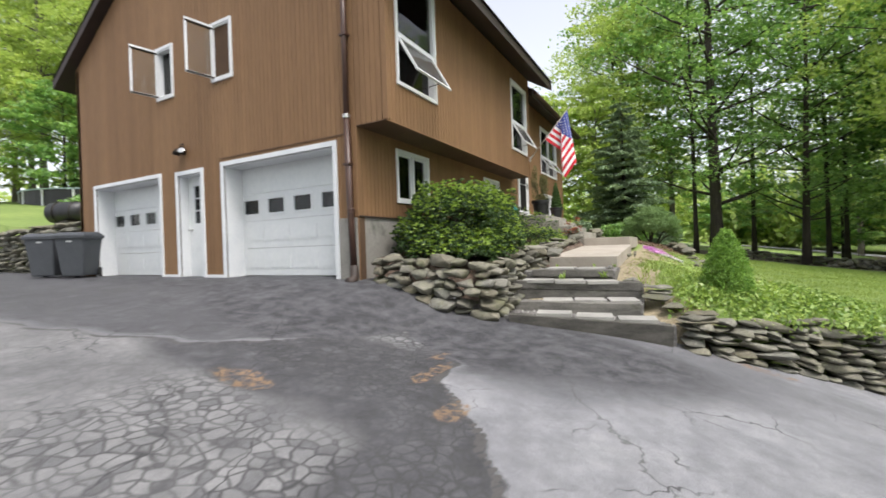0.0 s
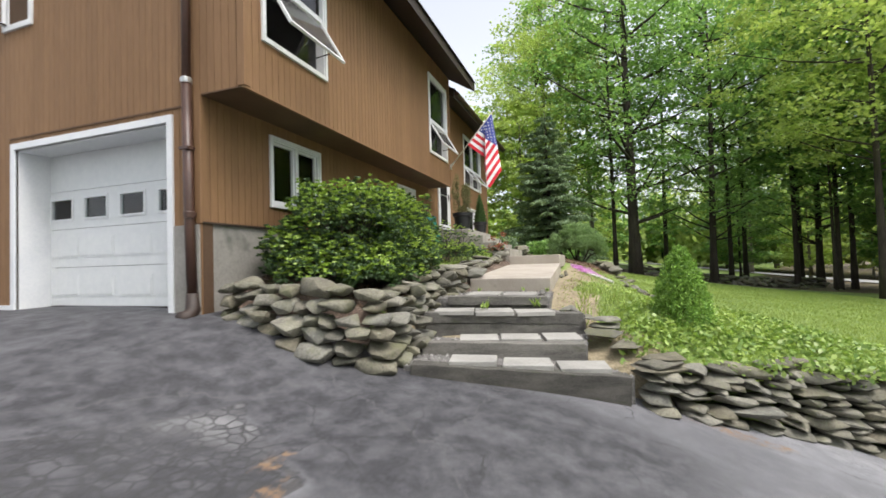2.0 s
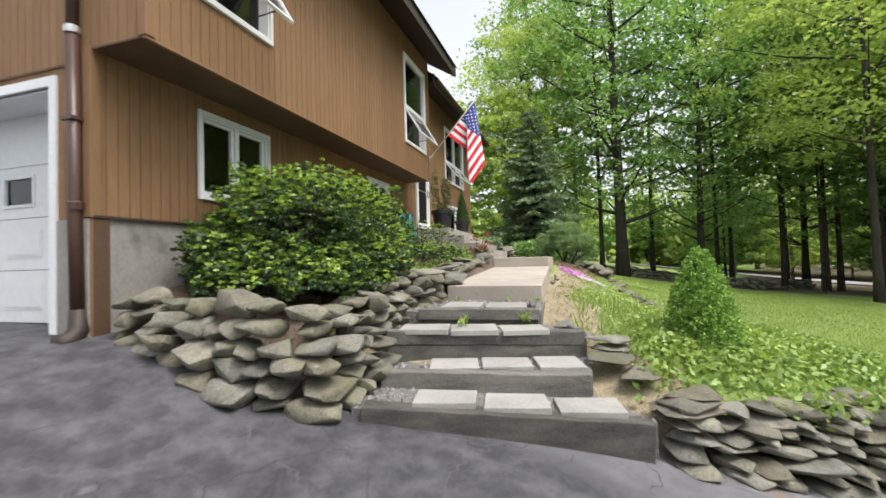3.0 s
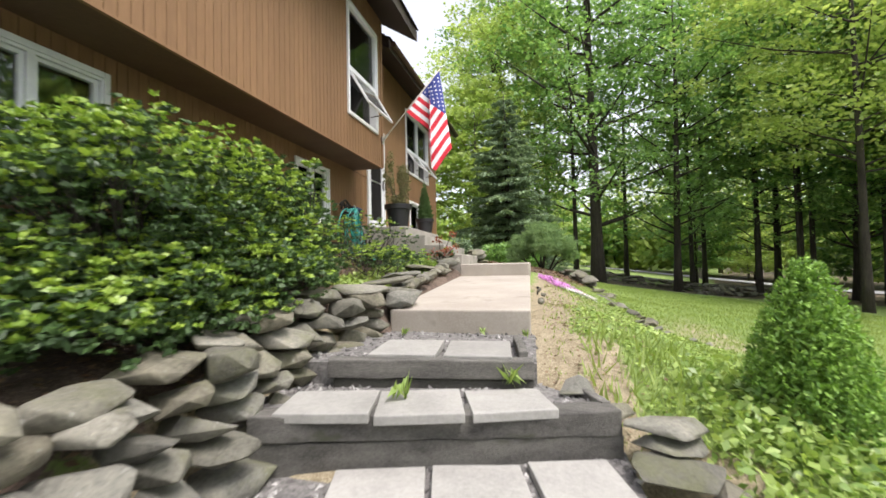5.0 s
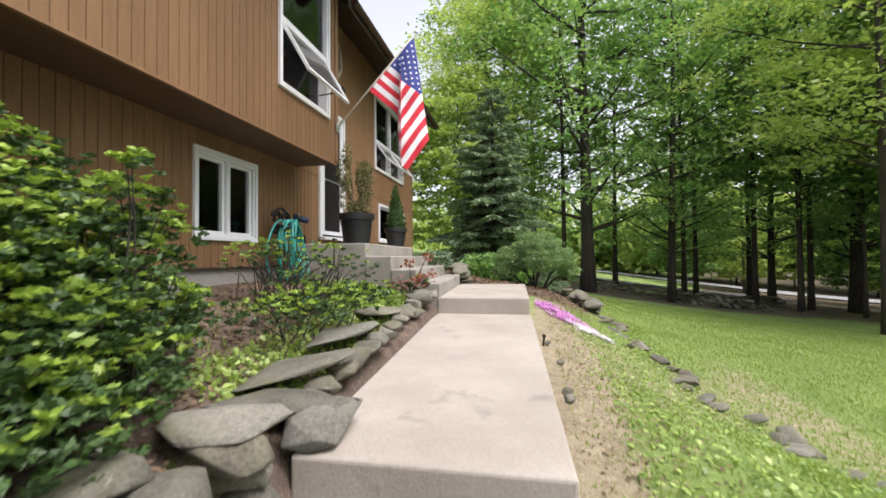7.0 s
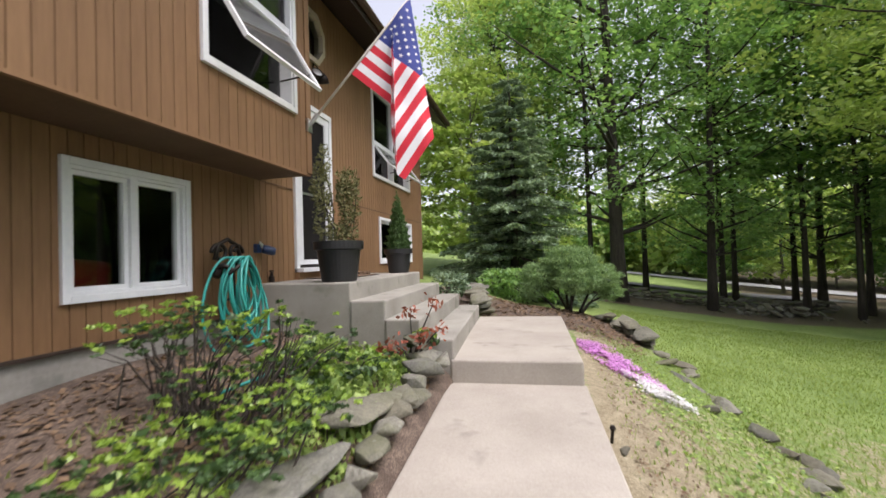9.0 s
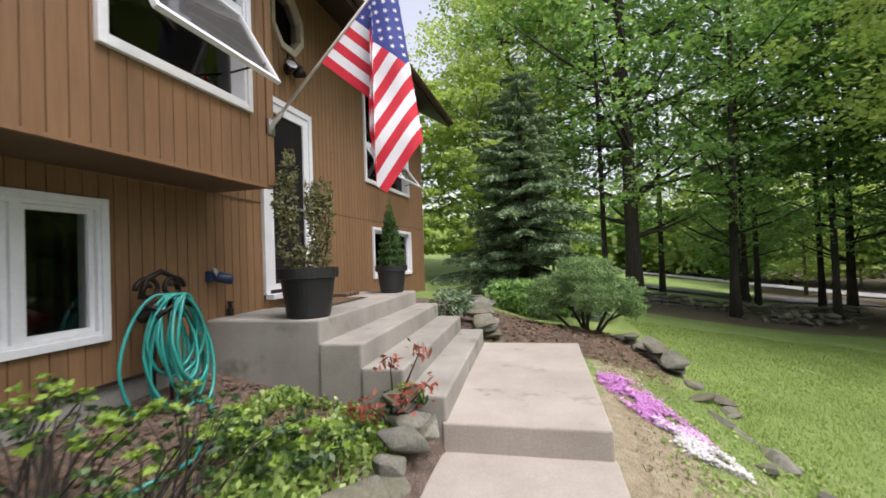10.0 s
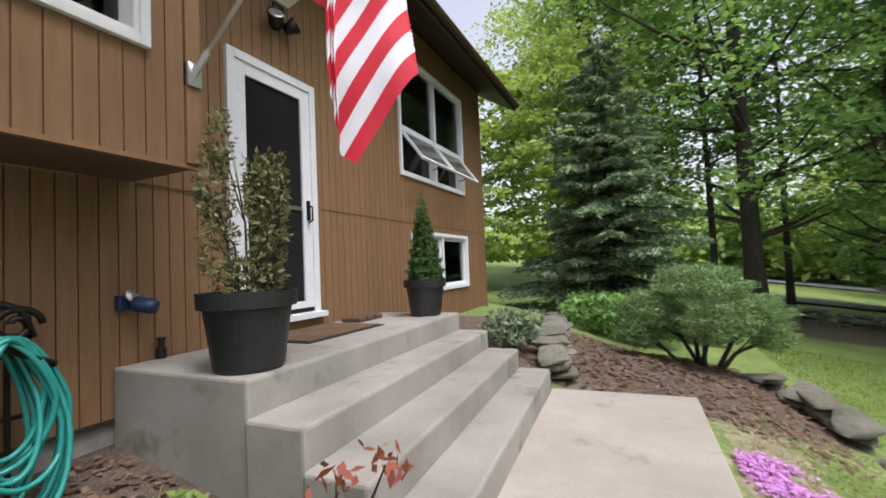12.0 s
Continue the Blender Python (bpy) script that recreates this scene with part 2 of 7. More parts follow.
# ---- building helpers ----
class Geo:
    """Collects boxes, tubes and sheets for one mesh."""

    def __init__(self):
        self.v, self.f, self.mi = [], [], []

    def add(self, verts, faces, mi=0):
        k = len(self.v)
        self.v += [tuple(p) for p in verts]
        self.f += [tuple(i + k for i in f) for f in faces]
        self.mi += [mi] * len(faces)
        return self

    def box(self, x0, x1, y0, y1, z0, z1, m=None, mi=0):
        c = [Vector((x, y, z)) for z in (z0, z1) for x, y in ((x0, y0), (x1, y0), (x1, y1), (x0, y1))]
        if m is not None:
            c = [m @ p for p in c]
        return self.add(c, [(3, 2, 1, 0), (4, 5, 6, 7), (0, 1, 5, 4), (1, 2, 6, 5), (2, 3, 7, 6), (3, 0, 4, 7)], mi)

    def tube(self, pts, radii, sides=8, mi=0, cap=True):
        pts = [Vector(p) for p in pts]
        if isinstance(radii, (int, float)):
            radii = [radii] * len(pts)
        k, side = len(self.v), None
        for i, p in enumerate(pts):
            d = (pts[min(i + 1, len(pts) - 1)] - pts[max(i - 1, 0)]).normalized()
            if side is None:
                side = d.orthogonal().normalized()
            side = (side - d * side.dot(d)).normalized()
            up = d.cross(side)
            self.v += [tuple(p + float(radii[i]) * (math.cos(a) * side + math.sin(a) * up)) for a in (2 * math.pi * j / sides for j in range(sides))]
        n = 0
        for i in range(len(pts) - 1):
            for j in range(sides):
                a, b = k + i * sides + j, k + i * sides + (j + 1) % sides
                self.f.append((a, b, b + sides, a + sides))
                n += 1
        if cap:
            self.f += [tuple(k + j for j in reversed(range(sides))), tuple(k + (len(pts) - 1) * sides + j for j in range(sides))]
            n += 2
        self.mi += [mi] * n
        return self

    def lathe(self, profile, sides=24, centre=(0, 0, 0), mi=0):
        k = len(self.v)
        for r, z in profile:
            self.v += [(centre[0] + r * math.cos(2 * math.pi * j / sides), centre[1] + r * math.sin(2 * math.pi * j / sides), centre[2] + z) for j in range(sides)]
        for i in range(len(profile) - 1):
            for j in range(sides):
                a, b = k + i * sides + j, k + i * sides + (j + 1) % sides
                self.f.append((a, b, b + sides, a + sides))
                self.mi.append(mi)
        self.f += [tuple(k + j for j in reversed(range(sides))), tuple(k + (len(profile) - 1) * sides + j for j in range(sides))]
        self.mi += [mi, mi]
        return self

    def ring(self, x0, x1, z0, z1, w, y0, y1):
        """A frame of four butted bars in the x-z plane."""
        self.box(x0, x0 + w, y0, y1, z0, z1)
        self.box(x1 - w, x1, y0, y1, z0, z1)
        self.box(x0 + w, x1 - w, y0, y1, z1 - w, z1)
        return self.box(x0 + w, x1 - w, y0, y1, z0, z0 + w)

    def mesh(self, name, mats, smooth=False):
        me = bpy.data.meshes.new(name)
        me.from_pydata(self.v, [], self.f)
        for m in mats if isinstance(mats, (list, tuple)) else [mats]:
            me.materials.append(m)
        if any(self.mi):
            me.polygons.foreach_set("material_index", self.mi)
        if smooth:
            me.polygons.foreach_set("use_smooth", [True] * len(me.polygons))
        me.update()
        return me


def part(name, geo, mats, parent=None, label="", bevel=0.0, smooth=False, m=None, kind=""):
    """One mesh object under a thing or a part."""
    me = geo.mesh(name, mats, smooth) if isinstance(geo, Geo) else geo
    ob = new(name, me)
    if parent is not None:
        ob.parent = parent
    if m is not None:
        ob.matrix_basis = m
    if bevel:
        b = ob.modifiers.new("bevel", "BEVEL")
        b.width, b.segments, b.limit_method = bevel, 2, "ANGLE"
    return tagged(ob, label, kind=kind)


def thing(name, m=None, label="", category="", group="", kind=""):
    ob = new(name)
    ob.empty_display_size = 0.2
    if m is not None:
        ob.matrix_basis = m
    return tagged(ob, label, category, group, kind)


def cells(u0, u1, z0, z1, holes, step=None):
    """Cuts a rectangle into upright strips and leaves the holes out."""
    cuts = {u0, u1}
    if step:
        k = math.ceil(u0 / step)
        while k * step < u1:
            if k * step > u0 + 1e-6:
                cuts.add(round(k * step, 4))
            k += 1
    for h in holes:
        for u in h[:2]:
            if u0 < u < u1:
                cuts.add(u)
    cuts = sorted(cuts)
    out = []
    for a, b in zip(cuts, cuts[1:]):
        spans = [(z0, z1)]
        for hu0, hu1, hz0, hz1 in holes:
            if hu0 < (a + b) / 2 < hu1:
                spans = [s for c, d in spans for s in ((c, min(d, hz0)), (max(c, hz1), d)) if s[1] - s[0] > 0.004]
        out += [(a, b, c, d) for c, d in spans]
    return out


def board_wall(name, m, u0, u1, z0, z1, holes, top=None, back=SIDING_BACK, step=0.1016, thick=0.15, boards=True, label=""):
    """A wall in its own plane: x along it, y into it. Its face boards are pieces with open grooves."""
    g = Geo()
    ends = sorted({u0, u1} | ({top[0]} if top else set()))
    roof = (lambda u: top[1] - top[2] * abs(u - top[0])) if top else (lambda u: z1)

    def slab(geo, a, b, c, d, y0, y1):
        ta, tb = (roof(a), roof(b)) if top and d >= z1 - 1e-6 else (d, d)
        v = [(a, y0, c), (b, y0, c), (b, y1, c), (a, y1, c), (a, y0, ta), (b, y0, tb), (b, y1, tb), (a, y1, ta)]
        geo.add(v, [(3, 2, 1, 0), (4, 5, 6, 7), (0, 1, 5, 4), (1, 2, 6, 5), (2, 3, 7, 6), (3, 0, 4, 7)])

    for i, j in zip(ends, ends[1:]):
        for a, b, c, d in cells(i, j, z0, z1, holes):
            slab(g, a, b, c, d, 0.012, thick)
    wall = part(name, g, back, None, m=m, kind="structure")
    wall["label"] = label or "brown-stained vertical board siding wall of a house"
    if boards:
        cut = [(max(h[0], u0), min(h[1], u1), h[2], h[3]) for h in holes]
        if top:
            cut.append((top[0], top[0], 0, 0))
        for a, b, c, d in cells(u0, u1, z0, z1, cut, step):
            e = Geo()
            on = lambda u: abs(u / step - round(u / step)) < 1e-3
            slab(e, a + (0.0035 if on(a) else 0), b - (0.0035 if on(b) else 0), c, d, 0.0, 0.0118)
            part("plank", e, SIDING, wall)
    return wall


FRONT = lambda x, y: pose(x, y, 0, 0, 0, 90)     # faces +x: its own x runs along +y
GABLE = lambda x, y: pose(x, y, 0, 0, 0, 0)      # faces -y

# ---- land ----
BED = [(-4.0, 5.6, 1.12), (-3.0, 5.75, 0.95), (-2.35, 5.8, 0.8), (-2.35, 7, 1.0), (-3.5, 7.5, 1.3), (-2.4, 8.1, 1.12), (-3.6, 9.5, 1.5), (-2.5, 10, 1.25), (-3.9, 11.3, 1.6),
       (-2.6, 11.6, 1.4), (-2.4, 15.0, 1.4), (-3.6, 15.3, 1.75), (-4.0, 18.5, 1.8), (-1.5, 15.2, 1.28), (-1.4, 9, 0.78), (-1.4, 11, 0.98), (-1.5, 13, 1.12), (-1.2, 6.8, 0.4), (-1, 5.8, 0.08)]
SLOPE = [(-0.75, 14.2, 1.08), (-0.75, 12, 1.0), (-0.62, 9.5, 0.9), (-0.6, 8.2, 0.8), (-0.25, 7.2, 0.55), (0.1, 6.4, 0.3), (0.5, 6.4, 0.27), (1.0, 6.6, 0.2), (1.9, 7.1, 0.1), (0.9, 7.07, 0.42),
         (2.04, 8.27, 0.3), (1.41, 10.3, 0.2), (1.0, 11.6, 0.3), (0.6, 13.5, 0.52), (0.6, 16.3, 0.62), (-0.5, 16.6, 1.15), (-1.5, 17.5, 1.2), (-1.9, 20.5, 1.1), (4, 8.6, -0.25)]
FAR = [(6.2, 29.9, -0.38), (1.7, 27, 0.3), (0, 32, 0.8), (3.7, 23.5, 0.15), (4, 15, 0.0), (7, 11, -0.55), (10, 14, -0.75), (9, 21, -0.45), (14, 27, -0.8), (20, 44, -1.6), (-8, 25, 1.9), (-8, 35, 2.2),
       (-15, 6, 2.2), (-15, 12, 2.4), (-21, 7, 2.6), (-28, 13, 4.2), (0, 60, 1), (30, 60, -1.8), (-30, 60, 5), (40, 15, -2.6), (-40, 20, 6), (-13.4, 20, 2.2), (60, 90, -2), (-60, 100, 6), (0, 120, 2)]
DRIVE = [(-4.17, 1.97, 0.49), (-3.58, 3.23, 0.46), (-2.83, 2.03, 0.36), (-1.96, 3.28, 0.2), (-2.62, 3.8, 0.27), (-2.76, 4.5, 0.4), (-2.0, 5.05, 0.3), (-0.8, 5.35, 0.13), (0.08, 5.74, -0.02),
         (0.9, 6.1, -0.22), (2.28, 6.87, -0.66), (4.5, 8.2, -1.25), (-3.3, 4.9, 0.68), (-4.3, 5.1, 0.83), (-6, 5.1, 0.85), (-9, 5.1, 0.85), (-13.4, 5.0, 0.86), (-20, 5, 0.95), (-7, 3.3, 0.76), (-11, 3, 0.8), (-6, 0, 0.55),
         (-12, -2, 0.75), (0.2, -0.4, -0.13), (-0.4, 2.4, -0.03), (-0.7, 4.3, 0.1), (0, -8, -0.5), (5, 0, -0.95), (5, 5, -1.0), (-10, -12, 0.3), (20, 0, -2.2), (20, -20, -2.5), (0, -40, -1.5), (-40, -20, 1.5)]


def height_field(points, soft):
    p = np.array(points, float)
    r = lambda a, b: np.sqrt(((a[:, None, :] - b[None, :, :]) ** 2).sum(2) + soft * soft)
    k = r(p[:, :2], p[:, :2])
    n = len(p)
    big = np.zeros((n + 1, n + 1))
    big[:n, :n], big[:n, n], big[n, :n] = k, 1, 1
    w = np.linalg.solve(big, np.append(p[:, 2], 0))
    return lambda q: r(np.asarray(q, float).reshape(-1, 2), p[:, :2]) @ w[:n] + w[n]


upper_at, drive_at = height_field(BED + SLOPE + FAR, 0.4), height_field(DRIVE, 0.5)
EDGE = [(-400, 5.6), (-13.5, 5.6), (-13.4, 5.3), (-4.25, 5.3), (-4.1, 5.5), (-3.3, 5.42), (-2.6, 5.4), (-1.95, 5.5), (-1.75, 5.45), (0.1, 5.95), (0.9, 6.25), (2.3, 7.05), (4.5, 8.35), (8, 10.0), (14, 11.5), (30, 10), (400, 10)]
edge_y = lambda x: np.interp(x, [e[0] for e in EDGE], [e[1] for e in EDGE])


def spread(lo, hi, near0, near1, step, grow=1.25):
    mid = list(np.arange(near0, near1, step))
    up, d = [near1], step
    while up[-1] < hi:
        d *= grow
        up.append(min(hi, up[-1] + d))
    dn, d = [near0], step
    while dn[-1] > lo:
        d *= grow
        dn.append(max(lo, dn[-1] - d))
    return np.array(sorted(set(dn[1:] + mid + up)))


def sheet(name, xs, offs, y_of, z_of, mats, attrs=()):
    nx, ny = len(xs), len(offs)
    X = np.repeat(xs, ny)
    Y = y_of(X, np.tile(offs, nx))
    Z = z_of(X, Y)
    i = np.arange((nx - 1) * ny).reshape(nx - 1, ny)[:, :-1].ravel()
    faces = np.stack([i, i + ny, i + ny + 1, i + 1], 1)
    me = bpy.data.meshes.new(name)
    me.from_pydata(np.stack([X, Y, Z], 1).tolist(), [], faces.tolist())
    me.materials.append(mats)
    me.polygons.foreach_set("use_smooth", [True] * len(me.polygons))
    for key, fn in attrs:
        a = me.attributes.new(key, "FLOAT", "POINT")
        a.data.foreach_set("value", np.clip(fn(X, Y), 0, 1).astype(np.float32))
    me.update()
    return new(name, me)


def blot(x, y, cx, cy, rx, ry, soft=0.35):
    return np.clip((1 - np.sqrt(((x - cx) / rx) ** 2 + ((y - cy) / ry) ** 2)) / soft + 0.5, 0, 1)


def mulch_mask(x, y):
    bed = np.clip((np.where(y < 8.0, -2.3, -1.8) - x) / 0.2, 0, 1) * np.clip((12.5 - y) / 0.3, 0, 1) * (x > -4.4)
    back = 0.62 * blot(x, y, -1.9, 16.3, 2.2, 1.7) + 0.5 * blot(x, y, -0.9, 16.0, 1.4, 1.0) + blot(x, y, -3.4, 15.5, 0.9, 1.6)
    return bed + back


def wood_mask(x, y):
    return np.clip((y - 23.5 - 0.25 * np.abs(x - 6)) / 2.5, 0, 1) * np.clip((x + 4) / 3, 0, 1) * np.clip((33 + np.clip(x - 9, 0, 90) * 3 - y) / 2, 0, 1) + np.clip((x - 0.45 * y) / 4, 0, 1)


def dry_mask(x, y):
    strip = np.clip(1 - np.abs(x + 0.74 - 0.02 * (y - 8)) / 0.5, 0, 1) * np.clip((y - 6.6) / 0.6, 0, 1) * np.clip((15.2 - y) / 1.0, 0, 1)
    return strip + blot(x, y, 0.05, 6.35, 0.5, 0.55, 0.5) + (x > -2.4) * (x < -0.1) * (y < 8.2) + 0.55 * blot(x, y, 1.9, 12.0, 0.9, 2.6, 1.2) + 0.8 * blot(x, y, -1.6, 16.0, 2.0, 1.2, 0.9) + 0.6 * blot(x, y, 3.4, 9.6, 1.2, 0.35, 0.9) + 0.5 * blot(x, y, 0.2, 11.5, 0.8, 3.0, 1.2)


def upper_z(X, Y):
    z = upper_at(np.stack([X, Y], 1))
    inside = (X > -12.9) & (X < -4.35) & (Y > 5.2) & (Y < 18.2)
    z = np.where(inside, 0.7, z)
    steps = np.interp(Y, [5.3, 5.75, 5.8, 6.15, 6.2, 6.85, 6.9, 8.0, 8.1, 11.7, 11.8, 14.7], [0.1, 0.15, 0.3, 0.33, 0.45, 0.5, 0.65, 0.72, 0.8, 0.95, 1.1, 1.2])
    lane = np.clip((X + np.where(Y < 7.9, 2.34, 2.12)) / 0.08, 0, 1) * np.clip((-0.72 + 0.45 * np.clip((6.9 - Y) / 1.2, 0, 1) - X) / 0.1, 0, 1) * (Y < 14.6)
    z = np.where(lane > 0, z * (1 - lane) + lane * np.minimum(z, steps), z)
    far = np.clip((np.hypot(X, Y - 20) - 90) / 60, 0, 1)
    z = z * (1 - far) + far * 1.0
    return z + 0.02 * np.sin(X * 3.1 + 1.3 * np.sin(Y * 2.3)) * np.cos(Y * 2.7)


def ground_material():
    m, n, l, b = material("lawn_and_bed_ground")
    v = place_vec(n, l)
    big, mid, fine = noise_node(n, l, 0.5, 5, 0.6, v), noise_node(n, l, 9, 4, 0.7, v), noise_node(n, l, 80, 3, 0.7, v)
    f = mix(n, l, 0.5, big.outputs["Fac"], mid.outputs["Fac"])
    grass = ramp(n, l, f, [(0.36, (0.12, 0.185, 0.04)), (0.55, (0.2, 0.275, 0.07)), (0.7, (0.3, 0.35, 0.11))])
    grass = mix(n, l, 0.6, grass, ramp(n, l, fine.outputs["Fac"], [(0.3, (0.35, 0.35, 0.35)), (0.7, (1.5, 1.5, 1.5))]), "MULTIPLY")
    mulch = ramp(n, l, mix(n, l, 0.6, mid.outputs["Fac"], fine.outputs["Fac"]), [(0.36, (0.06, 0.042, 0.032)), (0.52, (0.12, 0.086, 0.064)), (0.66, (0.28, 0.21, 0.16))])
    straw = ramp(n, l, mix(n, l, 0.6, mid.outputs["Fac"], fine.outputs["Fac"]), [(0.36, (0.15, 0.12, 0.07)), (0.52, (0.3, 0.25, 0.16)), (0.66, (0.45, 0.4, 0.28))])
    col = grass
    litter = ramp(n, l, mix(n, l, 0.6, mid.outputs["Fac"], fine.outputs["Fac"]), [(0.36, (0.05, 0.04, 0.025)), (0.52, (0.125, 0.095, 0.06)), (0.66, (0.25, 0.19, 0.12))])
    for key, other in (("dry", straw), ("mulch", mulch), ("wood", litter)):
        a, s, w = n.new("ShaderNodeAttribute"), n.new("ShaderNodeMath"), n.new("ShaderNodeMath")
        a.attribute_name = key
        s.operation, w.operation = "MULTIPLY_ADD", "ADD"
        l.new(mid.outputs["Fac"], s.inputs[0])
        s.inputs[1].default_value, s.inputs[2].default_value = 1.2, -0.6
        l.new(a.outputs["Fac"], w.inputs[0])
        l.new(s.outputs[0], w.inputs[1])
        k = ramp(n, l, w.outputs[0], [(0.42, (0, 0, 0)), (0.62, (1, 1, 1))])
        col = mix(n, l, k, col, other)
    l.new(col, b.inputs["Base Color"])
    b.inputs["Roughness"].default_value = 0.95
    bump(n, l, b, mix(n, l, 0.5, mid.outputs["Fac"], fine.outputs["Fac"]), 0.8, 0.03)
    return m


def asphalt_material():
    m, n, l, b = material("old_cracked_asphalt")
    v = place_vec(n, l)
    big, mid, fine = noise_node(n, l, 0.7, 5, 0.6, v), noise_node(n, l, 5, 5, 0.65, v), noise_node(n, l, 170, 2, 0.7, v)
    warp = noise_node(n, l, 3, 3, 0.6, v)
    grit = ramp(n, l, fine.outputs["Fac"], [(0.3, (0.62, 0.62, 0.62)), (0.7, (1.3, 1.3, 1.3))])
    old = ramp(n, l, mix(n, l, 0.35, big.outputs["Fac"], mid.outputs["Fac"]), [(0.36, (0.11, 0.11, 0.113)), (0.5, (0.165, 0.165, 0.168)), (0.64, (0.23, 0.23, 0.23))])
    newer = ramp(n, l, mix(n, l, 0.35, big.outputs["Fac"], mid.outputs["Fac"]), [(0.36, (0.145, 0.147, 0.158)), (0.5, (0.215, 0.217, 0.23)), (0.64, (0.29, 0.292, 0.302))])

    def attr(key, wob, lo, hi):
        a, s, w = n.new("ShaderNodeAttribute"), n.new("ShaderNodeMath"), n.new("ShaderNodeMath")
        a.attribute_name = key
        s.operation, w.operation = "MULTIPLY_ADD", "ADD"
        l.new(mid.outputs["Fac"], s.inputs[0])
        s.inputs[1].default_value, s.inputs[2].default_value = wob, -wob / 2
        l.new(a.outputs["Fac"], w.inputs[0])
        l.new(s.outputs[0], w.inputs[1])
        return w.outputs[0], ramp(n, l, w.outputs[0], [(lo, (0, 0, 0)), (hi, (1, 1, 1))])

    wv = mix(n, l, 0.1, v, warp.outputs["Color"])
    edge, block = n.new("ShaderNodeTexVoronoi"), n.new("ShaderNodeTexVoronoi")
    edge.feature = "DISTANCE_TO_EDGE"
    for c in (edge, block):
        c.inputs["Scale"].default_value = 11.5
        l.new(wv, c.inputs["Vector"])
    crack = ramp(n, l, edge.outputs["Distance"], [(0.02, (1, 1, 1)), (0.14, (0, 0, 0))])
    worn_v, worn = attr("worn", 0.9, 0.3, 0.7)
    sep, gap = n.new("ShaderNodeSeparateColor"), n.new("ShaderNodeMath")
    l.new(block.outputs["Color"], sep.inputs[0])
    gap.operation = "SUBTRACT"
    l.new(worn_v, gap.inputs[0])
    l.new(sep.outputs[0], gap.inputs[1])
    lost = ramp(n, l, gap.outputs[0], [(0.0, (0, 0, 0)), (0.3, (0.6, 0.6, 0.6))])
    seam = mix(n, l, 1.0, crack, ramp(n, l, worn_v, [(0.15, (0.2, 0.2, 0.2)), (0.6, (1, 1, 1))]), "MULTIPLY")
    tar = ramp(n, l, mid.outputs["Fac"], [(0.36, (0.03, 0.03, 0.034)), (0.64, (0.09, 0.09, 0.097))])
    col = mix(n, l, lost, old, tar)
    _, oil = attr("oil", 1.0, 0.3, 1.0)
    col = mix(n, l, oil, col, tar)
    col = mix(n, l, seam, col, (0.045, 0.045, 0.047))
    _, patch = attr("patch", 0.9, 0.4, 0.6)
    col = mix(n, l, patch, col, newer)
    _, rim = attr("rim", 0.5, 0.5, 0.62)
    col = mix(n, l, rim, col, (0.075, 0.072, 0.07))
    _, seal = attr("seal", 1.2, 0.15, 0.85)
    col = mix(n, l, seal, col, tar)
    _, rust = attr("rust", 1.7, 0.55, 0.75)
    col = mix(n, l, mix(n, l, 1.0, rust, ramp(n, l, noise_node(n, l, 14, 3, 0.7, v).outputs["Fac"], [(0.42, (0, 0, 0)), (0.6, (1, 1, 1))]), "MULTIPLY"), col, (0.21, 0.135, 0.08))
    long = n.new("ShaderNodeTexVoronoi")
    long.feature = "DISTANCE_TO_EDGE"
    long.inputs["Scale"].default_value = 0.42
    l.new(mix(n, l, 0.3, v, warp.outputs["Color"]), long.inputs["Vector"])
    line = ramp(n, l, long.outputs["Distance"], [(0.0008, (0.9, 0.9, 0.9)), (0.004, (0, 0, 0))])
    col = mix(n, l, line, col, (0.09, 0.09, 0.092))
    web = n.new("ShaderNodeTexVoronoi")
    web.feature = "DISTANCE_TO_EDGE"
    web.inputs["Scale"].default_value = 1.7
    l.new(mix(n, l, 0.22, v, warp.outputs["Color"]), web.inputs["Vector"])
    hair = ramp(n, l, web.outputs["Distance"], [(0.003, (0.9, 0.9, 0.9)), (0.012, (0, 0, 0))])
    hair = mix(n, l, 1.0, hair, ramp(n, l, big.outputs["Fac"], [(0.48, (0, 0, 0)), (0.56, (1, 1, 1))]), "MULTIPLY")
    col = mix(n, l, hair, col, (0.035, 0.035, 0.037))
    blotch = ramp(n, l, noise_node(n, l, 2.2, 6, 0.75, v).outputs["Fac"], [(0.34, (0.66, 0.66, 0.67)), (0.62, (1.15, 1.15, 1.15))])
    col = mix(n, l, 0.6, col, blotch, "MULTIPLY")
    col = mix(n, l, 0.7, col, grit, "MULTIPLY")
    l.new(col, b.inputs["Base Color"])
    b.inputs["Roughness"].default_value = 0.75
    rough = mix(n, l, patch, mix(n, l, 0.4, edge.outputs["Distance"], mid.outputs["Fac"]), mid.outputs["Fac"])
    bump(n, l, b, mix(n, l, 0.45, rough, fine.outputs["Fac"]), 0.55, 0.015)
    return m


LAWN = sheet("ground", spread(-400, 400, -6, 6, 0.16), np.concatenate([[-0.02, 0.0], spread(0.001, 450, 0.1, 14, 0.16)[1:]]),
             lambda X, o: edge_y(X) + 0.05 + np.maximum(o, 0), lambda X, Y: np.where(Y < edge_y(X) + 0.06, drive_at(np.stack([X, Y], 1)) - 0.1, upper_z(X, Y)),
             ground_material(), [("mulch", mulch_mask), ("dry", dry_mask), ("wood", wood_mask)])
tagged(LAWN, "green lawn with bare dry patches and brown mulched beds", "ground", kind="structure")


